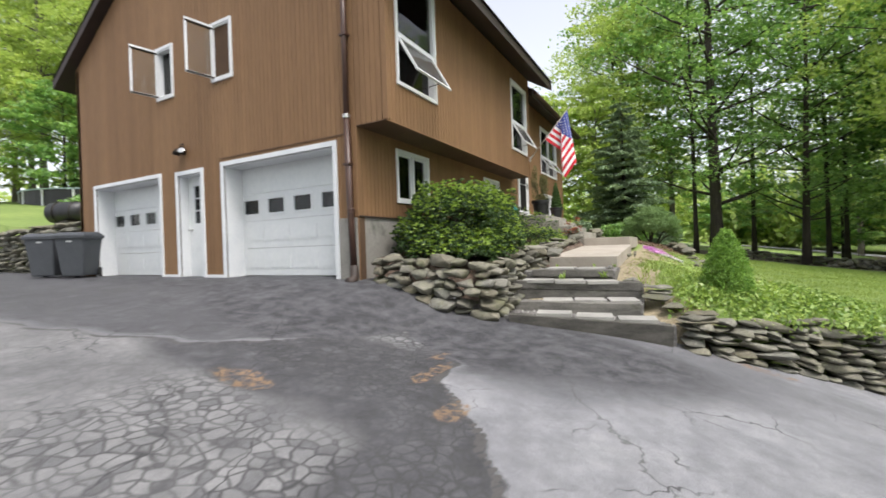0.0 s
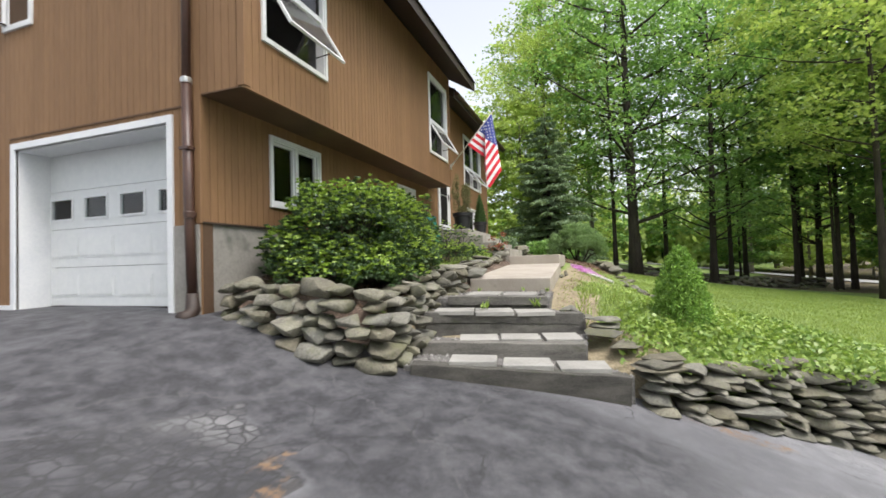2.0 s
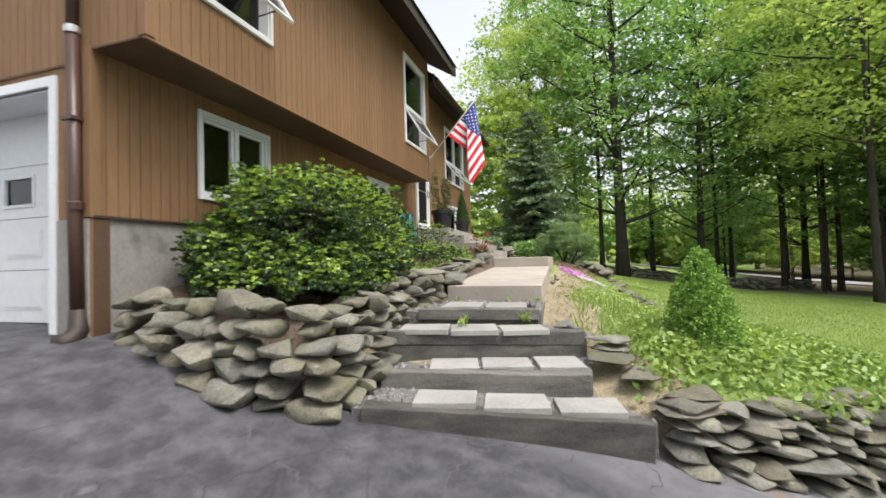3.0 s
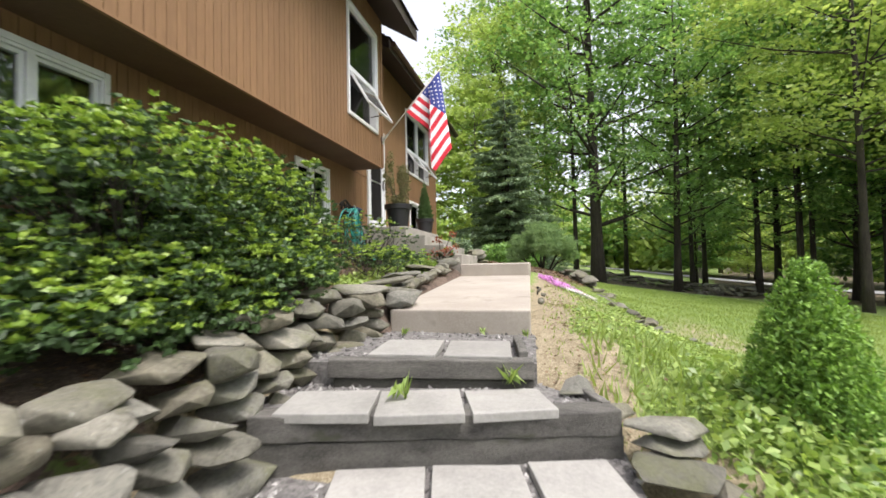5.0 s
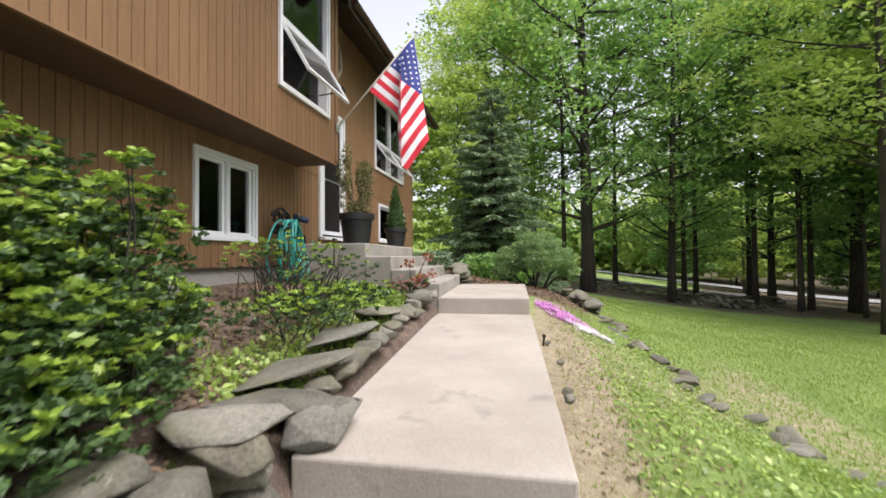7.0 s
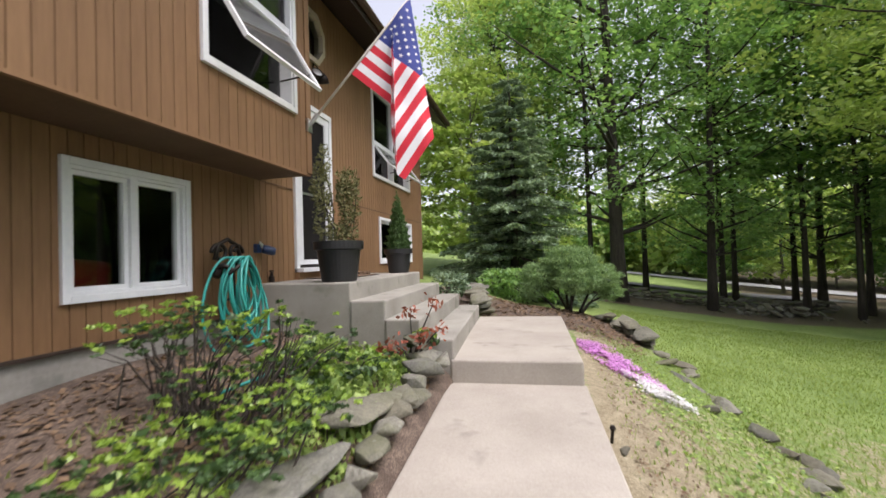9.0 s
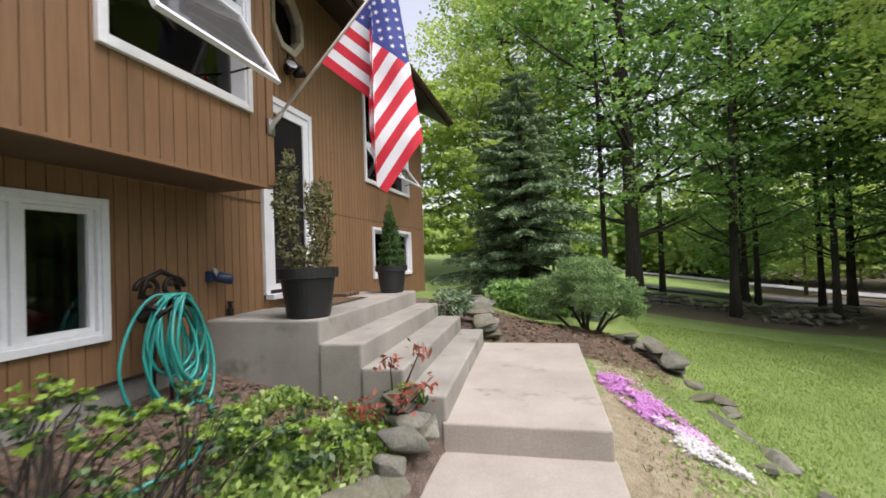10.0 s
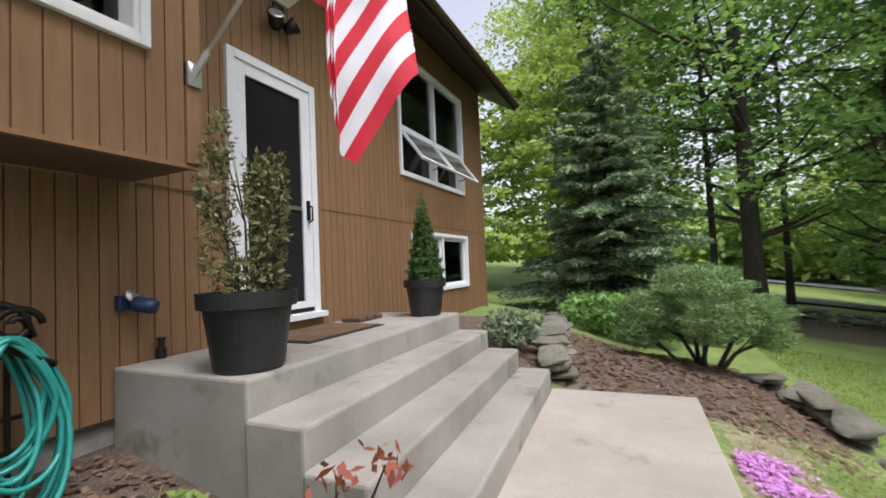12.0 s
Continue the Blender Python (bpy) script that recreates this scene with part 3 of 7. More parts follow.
def seam_x(y):
    """Where the newer patch of the drive meets the old one."""
    return np.interp(y, [-3, 0.3, 1.0, 1.75, 2.4, 3.0, 3.4, 3.8, 4.15, 4.6, 5.2], [1.0, 0.3, -0.05, -0.5, -1.1, -1.6, -1.72, -2.2, -2.75, -3.4, -4.3]) + 0.05 * np.sin(6 * y) + 0.03 * np.sin(17 * y)


def apron_y(x):
    """Where the smooth apron before the garage ends."""
    return np.interp(x, [-14, -5, -3.9, -3.4, -3.2, -2.9, -2.6], [0.2, 1.8, 2.2, 2.6, 3.0, 3.7, 4.3]) + 0.05 * np.sin(7 * x)


def worn_mask(x, y):
    return 0.45 + 0.6 * np.clip(1 - (seam_x(y) - x) / 1.7, 0, 1) + 0.35 * blot(x, y, -2.6, 2.8, 1.2, 0.6, 0.8) - 0.5 * blot(x, y, -1.85, 2.1, 0.75, 0.5, 0.6) - 0.45 * blot(x, y, -2.65, 3.45, 0.5, 0.4, 0.7) - 0.3 * blot(x, y, -3.4, 2.2, 0.7, 0.25, 0.8) - 0.4 * np.clip((0.8 - y) / 1.5, 0, 1) - 0.6 * np.clip((-2.9 - x) / 0.8, 0, 1) * np.clip((2.5 - y) / 0.6, 0, 1)


def oil_mask(x, y):
    return 1.1 * blot(x, y, -3.4, 2.2, 1.1, 0.42, 0.8) + 0.7 * blot(x, y, -2.2, 1.9, 0.5, 0.35, 0.9) + 1.15 * blot(x, y, -2.6, 2.75, 1.3, 0.5, 0.8) + 1.05 * blot(x, y, -1.4, 2.35, 0.6, 0.5, 0.8) + 0.9 * blot(x, y, -1.0, 1.7, 0.35, 0.7, 0.8) + blot(x, y, -2.3, 3.2, 0.9, 0.5, 0.9) + 0.8 * blot(x, y, -3.4, 3.0, 1.0, 0.4, 0.9) + 0.95 * blot(x, y, -2.3, 4.6, 0.34, 0.2, 0.8) + 0.55 * blot(x, y, -5.5, 4.9, 2.2, 0.8, 1.0) + 0.75 * blot(x, y, -7.0, 4.0, 2.6, 0.45, 0.9) + 0.8 * blot(x, y, -1.1, 1.6, 0.4, 0.9, 0.9)


def rust_mask(x, y):
    return blot(x, y, -2.8, 1.95, 0.36, 0.16, 0.7) + blot(x, y, -1.75, 3.05, 0.1, 0.4, 0.8) + blot(x, y, -1.25, 2.45, 0.12, 0.2, 0.8) + 0.8 * blot(x, y, 0.9, 5.75, 0.5, 0.15, 0.9) + 0.7 * blot(x, y, -1.95, 3.5, 0.1, 0.2, 0.8)


def patch_mask(x, y):
    return np.maximum(np.clip((x - seam_x(y)) / 0.3 + 0.5, 0, 1), np.clip((y - apron_y(x)) / 0.3 + 0.5, 0, 1))


def seal_mask(x, y):
    return patch_mask(x, y) * (0.9 * blot(x, y, -1.93, 3.87, 0.32, 0.2, 0.8) + 0.8 * np.clip((-2.4 - x) / 0.8, 0, 1) + 1.3 * blot(x, y, -2.6, 4.2, 2.6, 1.1, 0.8) + 0.6 * blot(x, y, -0.6, 5.1, 2.3, 0.9, 0.9) + 0.5 * blot(x, y, -7, 4.6, 4, 0.6, 0.9))


def rim_mask(x, y):
    return np.clip(1 - np.abs(x - seam_x(y) + 0.03) / 0.1, 0, 1) * np.clip((4.2 - y) / 0.5, 0, 1) * (y < apron_y(x) + 0.1) + np.clip(1 - np.abs(y - apron_y(x) + 0.04) / 0.09, 0, 1) * (x < seam_x(y)) * 0.8


def drive_z(X, Y):
    z = drive_at(np.stack([X, Y], 1)) + 0.006 * np.sin(X * 2.1 + Y) * np.cos(Y * 1.7)
    return z + 0.022 * patch_mask(X, Y) * np.clip(X + 4, 0, 1) * np.clip((4.2 - Y) / 0.8, 0, 1) - 0.05 * blot(X, Y, -2.8, 1.95, 0.3, 0.17, 0.8)


DRIVEWAY = sheet("driveway", spread(-400, 400, -5, 1.5, 0.05), np.sort(-spread(0.0, 450, 0.0, 6, 0.06)), lambda X, o: edge_y(X) + 0.35 + o,
                 drive_z,
                 asphalt_material(), [("worn", worn_mask), ("oil", oil_mask), ("rust", rust_mask), ("patch", patch_mask), ("rim", rim_mask), ("seal", seal_mask)])
tagged(DRIVEWAY, "sloping old grey asphalt driveway with cracks and dark stains", "driveway", kind="structure")


# ---- house shell ----
RIDGE_X, RIDGE_Z, PITCH = -8.37, 9.01, 0.62
WALL_X, OVER_X, GAR_Y, FAR_Y, JOG_Y = -4.17, -3.56, 5.06, 18.45, 11.96
LEFT_X = -13.1
GAR1, GAR2, SIDE = (-7.385, -4.645, 0.8, 2.955), (-12.27, -9.55, 0.8, 2.965), (-8.865, -8.095, 0.8, 2.925)
CW1, CW2 = (-9.46, -8.96, 4.63, 5.62), (-7.58, -7.08, 4.64, 5.65)
UW1, UW2, UW3 = (5.39, 6.49, 3.88, 5.65), (10.56, 11.63, 3.82, 5.49), (15.3, 17.36, 3.89, 5.44)
LW1, LW2, LW3 = (6.19, 7.17, 2.16, 2.98), (10.07, 10.95, 2.17, 2.96), (15.53, 17.38, 2.32, 3.04)
DOOR = (12.7, 13.53, 2.2, 4.29)
OCT = (12.9, 13.42, 5.0, 5.64)

GROW = lambda b: (b[0] - 0.02, b[1] + 0.02, b[2] - 0.02, b[3] + 0.02)
UW1, UW2, UW3, LW1, LW2, LW3 = (GROW(b) for b in (UW1, UW2, UW3, LW1, LW2, LW3))
gable_top = (RIDGE_X, RIDGE_Z - 0.06, PITCH)
board_wall("wall_garage_end", GABLE(0, GAR_Y), LEFT_X, WALL_X, 0.75, 6.0, [GAR1, GAR2, SIDE, CW1, CW2], gable_top, label="brown-stained vertical board gable wall with garage doors")
board_wall("wall_front_lower", FRONT(WALL_X, 0), GAR_Y + 0.07, JOG_Y, 1.82, 3.4, [LW1, LW2])
board_wall("wall_front_overhang", FRONT(OVER_X, 0), GAR_Y + 0.07, JOG_Y - 0.06, 3.215, 5.98, [UW1, UW2], label="brown board wall of the overhanging upper floor")
board_wall("wall_front_entrance", FRONT(WALL_X, 0), JOG_Y, FAR_Y - 0.15, 1.82, 5.98, [DOOR, UW3, LW3, OCT], label="brown board wall around the front door")
board_wall("wall_far_end", pose(0, FAR_Y, 0, 0, 0, 180), -WALL_X, -LEFT_X, 0.75, 6.0, [], (-RIDGE_X, RIDGE_Z - 0.06, PITCH), boards=False, back=SIDING)
board_wall("wall_back", pose(LEFT_X, 0, 0, 0, 0, -90), -FAR_Y, -GAR_Y, 0.75, 6.0, [], boards=False, back=SIDING)
# overhang end walls
board_wall("wall_overhang_near", GABLE(0, GAR_Y), WALL_X + 0.001, OVER_X - 0.075, 3.215, 6.0, [], gable_top)
board_wall("wall_overhang_far", pose(0, JOG_Y, 0, 0, 0, 180), -OVER_X + 0.16, -WALL_X, 3.215, 6.2, [])
tagged(part("soffit_overhang", Geo().box(WALL_X + 0.01, OVER_X - 0.031, GAR_Y + 0.0, JOG_Y, 3.2, 3.2125), SOFFIT), "brown underside of the overhanging floor, darkened in colour for its shade", kind="structure")
tagged(part("soffit_board", Geo().box(OVER_X - 0.03, OVER_X + 0.004, GAR_Y + 0.0, JOG_Y, 3.19, 3.214), SIDING), "brown edge board under the overhang", kind="structure")
f = Geo()
f.box(WALL_X - 0.2, WALL_X - 0.02, GAR_Y + 0.02, FAR_Y - 0.02, 0.2, 1.818)
f.box(-4.545, WALL_X - 0.02, GAR_Y - 0.015, GAR_Y + 0.3, 0.2, 0.745)
tagged(part("foundation_wall", f, FOUNDATION, bevel=0.006), "grey poured concrete foundation with damp stains", kind="structure")
cf = Geo().box(-4.555, WALL_X - 0.018, GAR_Y - 0.018, GAR_Y + 0.01, 0.6, 1.79)
tagged(part("foundation_corner", cf, FOUNDATION, bevel=0.004), "grey concrete foundation corner beside the garage door", kind="structure")
drip = Geo().box(WALL_X - 0.02, WALL_X + 0.012, GAR_Y + 0.01, JOG_Y - 0.01, 1.8, 1.822)
drip.box(WALL_X - 0.02, WALL_X + 0.012, JOG_Y, FAR_Y, 1.8, 1.822)
tagged(part("trim_drip", drip, FASCIA), "dark drip edge under the siding", kind="structure")
inner = Geo()
inner.box(LEFT_X + 0.16, WALL_X - 0.22, GAR_Y + 0.2, FAR_Y - 0.2, 0.74, 0.8)
tagged(part("floor_garage", inner, CONCRETE), "concrete garage floor", kind="structure")
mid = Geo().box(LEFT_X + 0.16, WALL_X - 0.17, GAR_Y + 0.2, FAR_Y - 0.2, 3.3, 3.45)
tagged(part("floor_upper", mid, INSIDE_SHADE), "upper floor inside the house", kind="structure")
tagged(part("ceiling_upper", Geo().box(LEFT_X + 0.16, WALL_X - 0.17, GAR_Y + 0.2, FAR_Y - 0.2, 5.9, 5.98), INSIDE_SHADE), "plain upper ceiling", kind="structure")
tagged(part("wall_inner", Geo().box(-8.2, -8.05, GAR_Y + 0.8, FAR_Y - 0.2, 0.8, 5.9).box(LEFT_X + 0.2, WALL_X - 0.25, 11.6, 11.7, 0.8, 3.3), INSIDE_SHADE), "plain inner partition", kind="structure")

# corner boards
for nm, x, y, z0, z1 in (("trim_corner_overhang", OVER_X - 0.075, GAR_Y - 0.014, 3.215, 5.95), ("trim_corner_jog", OVER_X - 0.075, JOG_Y - 0.07, 3.215, 5.95), ("trim_corner_low", WALL_X - 0.08, GAR_Y - 0.014, 1.8, 3.23)):
    g = Geo().box(x, x + 0.09, y, y + 0.085, z0, z1)
    tagged(part(nm, g, SIDING, bevel=0.004), "brown corner board", kind="structure")
tagged(part("trim_seam", Geo().box(-7.5, -4.4, GAR_Y - 0.014, GAR_Y - 0.002, 3.1, 3.118), SOFFIT), "siding joint above the garage door", kind="structure")

tagged(part("trim_joint", Geo().box(WALL_X - 0.002, WALL_X + 0.004, 13.68, FAR_Y - 0.16, 3.2, 3.212), SOFFIT), "thin horizontal siding joint beside the front door", kind="structure")
tagged(part("trim_cable", Geo().tube([(WALL_X + 0.012, JOG_Y + 0.01, 3.2), (WALL_X + 0.012, 12.6, 3.19)], 0.006, 6), SOFFIT), "thin brown cable running to the door frame", kind="structure")


def roof(name, y0, y1, eave_x, eave_z):
    """Both slopes of a gable roof with fascia, soffit and shingle courses."""
    r = thing(name, label="dark shingled gable roof with deep brown eaves", kind="structure")
    top = eave_z + (eave_x - RIDGE_X) * PITCH
    for s in (1, -1):
        ex = eave_x if s > 0 else 2 * RIDGE_X - eave_x
        g = Geo()
        g.add([(ex, y0, eave_z), (ex, y1, eave_z), (RIDGE_X, y1, top), (RIDGE_X, y0, top), (ex, y0, eave_z + 0.2), (ex, y1, eave_z + 0.2), (RIDGE_X, y1, top + 0.2), (RIDGE_X, y0, top + 0.2)],
              [(0, 3, 2, 1), (0, 1, 5, 4), (1, 2, 6, 5), (3, 0, 4, 7), (2, 3, 7, 6), (4, 5, 6, 7)])
        part("eave", g, FASCIA, r)
        sh = Geo()
        n = 40
        for i in range(n):
            xa, xb = ex + s * 0.04 + (RIDGE_X - ex) * i / n, ex + (RIDGE_X - ex) * (i + 1.15) / n
            za, zb = eave_z + 0.2 + (top - eave_z) * i / n, eave_z + 0.2 + (top - eave_z) * min(1, (i + 1.15) / n)
            sh.add([(xa, y0 - 0.02, za + 0.014), (xa, y1 + 0.02, za + 0.014), (xb, y1 + 0.02, zb + 0.004), (xb, y0 - 0.02, zb + 0.004), (xa, y0 - 0.02, za), (xa, y1 + 0.02, za)], [(0, 1, 2, 3), (4, 5, 1, 0)])
        part("shingles", sh, SHINGLE, r, kind="stuff")
    return r


roof("roof_main", 4.84, 12.28, -2.95, 5.65)
roof("roof_entrance", 12.28, 18.75, -3.52, 5.6)
gut = Geo().tube([(-3.48, 12.4, 5.74), (-3.48, 18.7, 5.7)], 0.06, 8)
tagged(part("gutter", gut, BROWN_METAL), "dark brown metal gutter along the eave", "gutter")


# ---- windows and doors ----
def fixed_pane(parent, x0, x1, z0, z1, y, mat=GLASS):
    p = part("pane", Geo().box(x0, x1, y, y + 0.006, z0, z1), mat, parent)
    p.visible_shadow = False
    return p


def awning(parent, x0, x1, z0, z1, tilt, y=0.03):
    """A sash hinged at its top and pushed out."""
    h = z1 - z0
    s = part("sash", Geo().ring(0, x1 - x0, -h, 0, 0.035, -0.012, 0.02), WHITE, parent, "white sash pushed open", m=pose(x0, y - 0.02, z1, -tilt, 0, 0))
    p = part("pane", Geo().box(0.03, x1 - x0 - 0.03, 0.0, 0.006, -h + 0.03, -0.03), MESH_SASH, s)
    p.visible_shadow = False
    part("stay", Geo().box(0.02, 0.035, 0.0, 0.012, -h * 0.9, -h * 0.88).tube([(x1 - x0 - 0.05, 0.0, -h * 0.75), (x1 - x0 - 0.05, 0.05 + h * 0.35, -h * 0.55)], 0.008, 6), IRON, s)
    return s


def window(name, m, box, label, lights=1, split=None, tilt=0, trim=0.05):
    x0, x1, z0, z1 = box
    w = thing(name, m, label, "window", kind="structure")
    part("window_frame", Geo().ring(x0 - trim, x1 + trim, z0 - trim, z1 + trim, trim, -0.03, 0.06), WHITE, w, bevel=0.004)
    part("jamb", Geo().ring(x0, x1, z0, z1, 0.022, -0.012, 0.152), WHITE, w)
    inset, step = 0.022, (x1 - x0 - 0.044) / lights
    for k in range(lights):
        a, b = x0 + inset + k * step, x0 + inset + (k + 1) * step
        if k:
            part("mullion", Geo().box(a - 0.03, a + 0.03, -0.01, 0.1, z0 + inset, z1 - inset), WHITE, w)
            a += 0.03
        if k < lights - 1:
            b -= 0.03
        lo = z0 + inset
        if split:
            lo = z0 + (z1 - z0) * split
            part("transom", Geo().box(a, b, 0.0, 0.09, lo - 0.03, lo + 0.03), WHITE, w)
            awning(w, a, b, z0 + 0.03, lo - 0.03, tilt)
            fixed_pane(w, a, b, z0 + inset, lo - 0.03, 0.11, SCREEN_GLASS)
            lo += 0.03
        else:
            part("sash", Geo().ring(a, b, lo, z1 - inset, 0.03, 0.02, 0.06), WHITE, w)
        fixed_pane(w, a, b, lo, z1 - inset, 0.045)
    return w


SCREEN_GLASS = glass_material("grey_insect_screen", (0.3, 0.3, 0.3))
window("window_1", FRONT(OVER_X, 0), UW1, "tall white window with its lower awning sash pushed open", 1, 0.42, 30)
window("window_2", FRONT(OVER_X, 0), UW2, "tall white window with an open lower awning sash", 1, 0.42, 30)
window("window_3", FRONT(WALL_X, 0), UW3, "wide white window with two open lower awning sashes", 2, 0.38, 36)
window("window_4", FRONT(WALL_X, 0), LW1, "white double casement basement window", 2)
window("window_5", FRONT(WALL_X, 0), LW2, "white double window beside the garden hose", 2)
window("window_6", FRONT(WALL_X, 0), LW3, "low white double window behind the potted shrub", 2)


def casement(name, box):
    x0, x1, z0, z1 = box
    w = thing(name, GABLE(0, GAR_Y), "small white casement window swung wide open", "window", kind="structure")
    part("window_frame", Geo().ring(x0 - 0.06, x1 + 0.06, z0 - 0.06, z1 + 0.06, 0.06, -0.03, 0.06), WHITE, w, bevel=0.004)
    part("jamb", Geo().ring(x0, x1, z0, z1, 0.03, -0.012, 0.13), WHITE, w)
    fixed_pane(w, x0 + 0.03, x1 - 0.03, z0 + 0.03, z1 - 0.03, 0.1, SCREEN_GLASS)
    s = part("sash", Geo().ring(0, x1 - x0, 0, z1 - z0, 0.04, -0.015, 0.015), WHITE, w, "sash swung outward", m=pose(x0 + 0.03, -0.03, z0, 0, 0, -100))
    p = part("pane", Geo().box(0.04, x1 - x0 - 0.04, 0.0, 0.006, 0.04, z1 - z0 - 0.04), MESH_SASH, s)
    p.visible_shadow = False
    for k in (0.02, z1 - z0 - 0.06):
        part("edge_bar", Geo().box(0.0, x1 - x0, -0.022, 0.022, k - 0.015, k + 0.012), IRON, s)


casement("window_7", CW1)
casement("window_8", CW2)

# octagonal window
ow = thing("window_9", FRONT(WALL_X, 0), "small eight-sided window with a pale frame", "window", kind="structure")
cx, cz = (OCT[0] + OCT[1]) / 2, (OCT[2] + OCT[3]) / 2
g = Geo()
for k in range(8):
    a0, a1 = radians(22.5 + 45 * k), radians(67.5 + 45 * k)
    pts = [(cx + r * math.cos(a), y, cz + 1.1 * r * math.sin(a)) for y in (-0.035, 0.1) for r, a in ((0.27, a0), (0.34, a0), (0.34, a1), (0.27, a1))]
    g.add(pts, [(0, 1, 2, 3), (7, 6, 5, 4), (1, 5, 6, 2), (4, 0, 3, 7), (0, 4, 5, 1), (3, 2, 6, 7)])
part("window_frame", g, surface("cream_window_frame", (0.42, 0.36, 0.26), (0.55, 0.48, 0.37), 3, 30, 0.6, 0.1), ow)
back = Geo().add([(cx + 0.28 * math.cos(radians(22.5 + 45 * k)), 0.03, cz + 0.31 * math.sin(radians(22.5 + 45 * k))) for k in range(8)], [tuple(range(8))])
part("pane", back, GLASS, ow)
fill = Geo()
for sx in (-1, 1):
    for sz in (-1, 1):
        q = [(cx + sx * 0.26, cz + sz * 0.13), (cx + sx * 0.262, cz + sz * 0.322), (cx + sx * 0.12, cz + sz * 0.322)]
        fill.add([(p[0], y, p[1]) for y in (-0.002, 0.1) for p in q], [(0, 1, 2), (5, 4, 3), (0, 3, 4, 1), (1, 4, 5, 2), (2, 5, 3, 0)])
part("corner_fill", fill, SIDING, ow)


def garage_door(name, box, windows=4):
    """A sectional door set back in its opening: four sections of raised panels, the second from the top glazed."""
    x0, x1, z0, z1 = box
    d = thing(name, GABLE(0, GAR_Y), "white sectional overhead garage door, closed", "garage door", kind="structure")
    back = 0.38
    trim = Geo().box(x0 - 0.085, x0, -0.025, 0.02, z0 - 0.02, z1 + 0.085).box(x1, x1 + 0.085, -0.025, 0.02, z0 - 0.02, z1 + 0.085).box(x0, x1, -0.025, 0.02, z1, z1 + 0.085)
    part("trim", trim, WHITE, d, bevel=0.004)
    jamb = Geo().box(x0 - 0.005, x0 + 0.02, 0.021, back + 0.06, z0, z1 - 0.02).box(x1 - 0.02, x1 + 0.005, 0.021, back + 0.06, z0, z1 - 0.02).box(x0 - 0.005, x1 + 0.005, 0.021, back + 0.06, z1 - 0.02, z1 + 0.005)
    part("jamb", jamb, WHITE, d)
    bottom = z0 + 0.06
    hs = (z1 - bottom) / 4
    part("weather_strip", Geo().box(x0, x1, back - 0.01, back + 0.04, bottom - 0.03, bottom), IRON, d)
    part("sill", Geo().box(x0, x1, 0.0, back + 0.1, z0 - 0.05, z0 + 0.035), CONCRETE, d)
    cols = windows
    w = (x1 - x0) / cols
    for r in range(4):
        za, zb = bottom + r * hs, bottom + (r + 1) * hs
        glazed = r == 2
        g = Geo()
        holes = [(x0 + w * (c + 0.5) - 0.29, x0 + w * (c + 0.5) + 0.13, za + 0.14, zb - 0.12) for c in range(cols)] if glazed else []
        for a, b, c0, d0 in cells(x0, x1, za + 0.003, zb - 0.003, holes):
            g.box(a, b, back, back + 0.04, c0, d0)
        s = part("section", g, DOOR_WHITE, d)
        for c in range(cols):
            if glazed:
                h = holes[c]
                part("window_surround", Geo().ring(h[0] - 0.03, h[1] + 0.03, h[2] - 0.03, h[3] + 0.03, 0.03, back - 0.012, back), DOOR_WHITE, s)
                part("pane", Geo().box(h[0], h[1], back + 0.015, back + 0.02, h[2], h[3]), GLASS, s)
            elif r < 2:
                a, b = x0 + w * c + 0.08, x0 + w * (c + 1) - 0.08
                e = Geo()
                for y0, k in ((back - 0.006, 0.0), (back - 0.011, 0.025)):
                    e.box(a + k, b - k, y0, back, za + 0.13 + k, zb - 0.12 - k)
                part("raised_panel", e, DOOR_WHITE, s)
    return d


garage_door("door_1", GAR1)
garage_door("door_2", GAR2)

sd = thing("door_3", GABLE(0, GAR_Y), "white side entry door with a grid of small panes", "door", kind="structure")
x0, x1, z0, z1 = SIDE
part("trim", Geo().box(x0 - 0.085, x0, -0.025, 0.02, z0, z1 + 0.085).box(x1, x1 + 0.085, -0.025, 0.02, z0, z1 + 0.085).box(x0, x1, -0.025, 0.02, z1, z1 + 0.085), WHITE, sd, bevel=0.004)
part("jamb", Geo().box(x0 - 0.01, x0 + 0.02, 0.02, 0.3, z0, z1).box(x1 - 0.02, x1 + 0.01, 0.02, 0.3, z0, z1).box(x0, x1, 0.02, 0.3, z1 - 0.02, z1 + 0.01), WHITE, sd)
hole = (x0 + 0.2, x1 - 0.16, 1.95, 2.72)
g = Geo()
for a, b, c, d in cells(x0 + 0.02, x1 - 0.02, z0 + 0.05, z1 - 0.02, [hole]):
    g.box(a, b, 0.2, 0.245, c, d)
leaf = part("door_leaf", g, DOOR_WHITE, sd)
g = Geo()
for k in (1, 2):
    g.box(hole[0], hole[1], 0.195, 0.21, hole[2] + (hole[3] - hole[2]) * k / 3 - 0.012, hole[2] + (hole[3] - hole[2]) * k / 3 + 0.012)
g.box((hole[0] + hole[1]) / 2 - 0.012, (hole[0] + hole[1]) / 2 + 0.012, 0.194, 0.209, hole[2], hole[3])
part("muntin", g, DOOR_WHITE, leaf)
part("pane", Geo().box(hole[0], hole[1], 0.222, 0.226, hole[2], hole[3]), GLASS, leaf)
part("raised_panel", Geo().box(x0 + 0.15, x1 - 0.13, 0.188, 0.2, 1.0, 1.35).box(x0 + 0.15, x1 - 0.13, 0.188, 0.2, 1.43, 1.78), DOOR_WHITE, leaf)
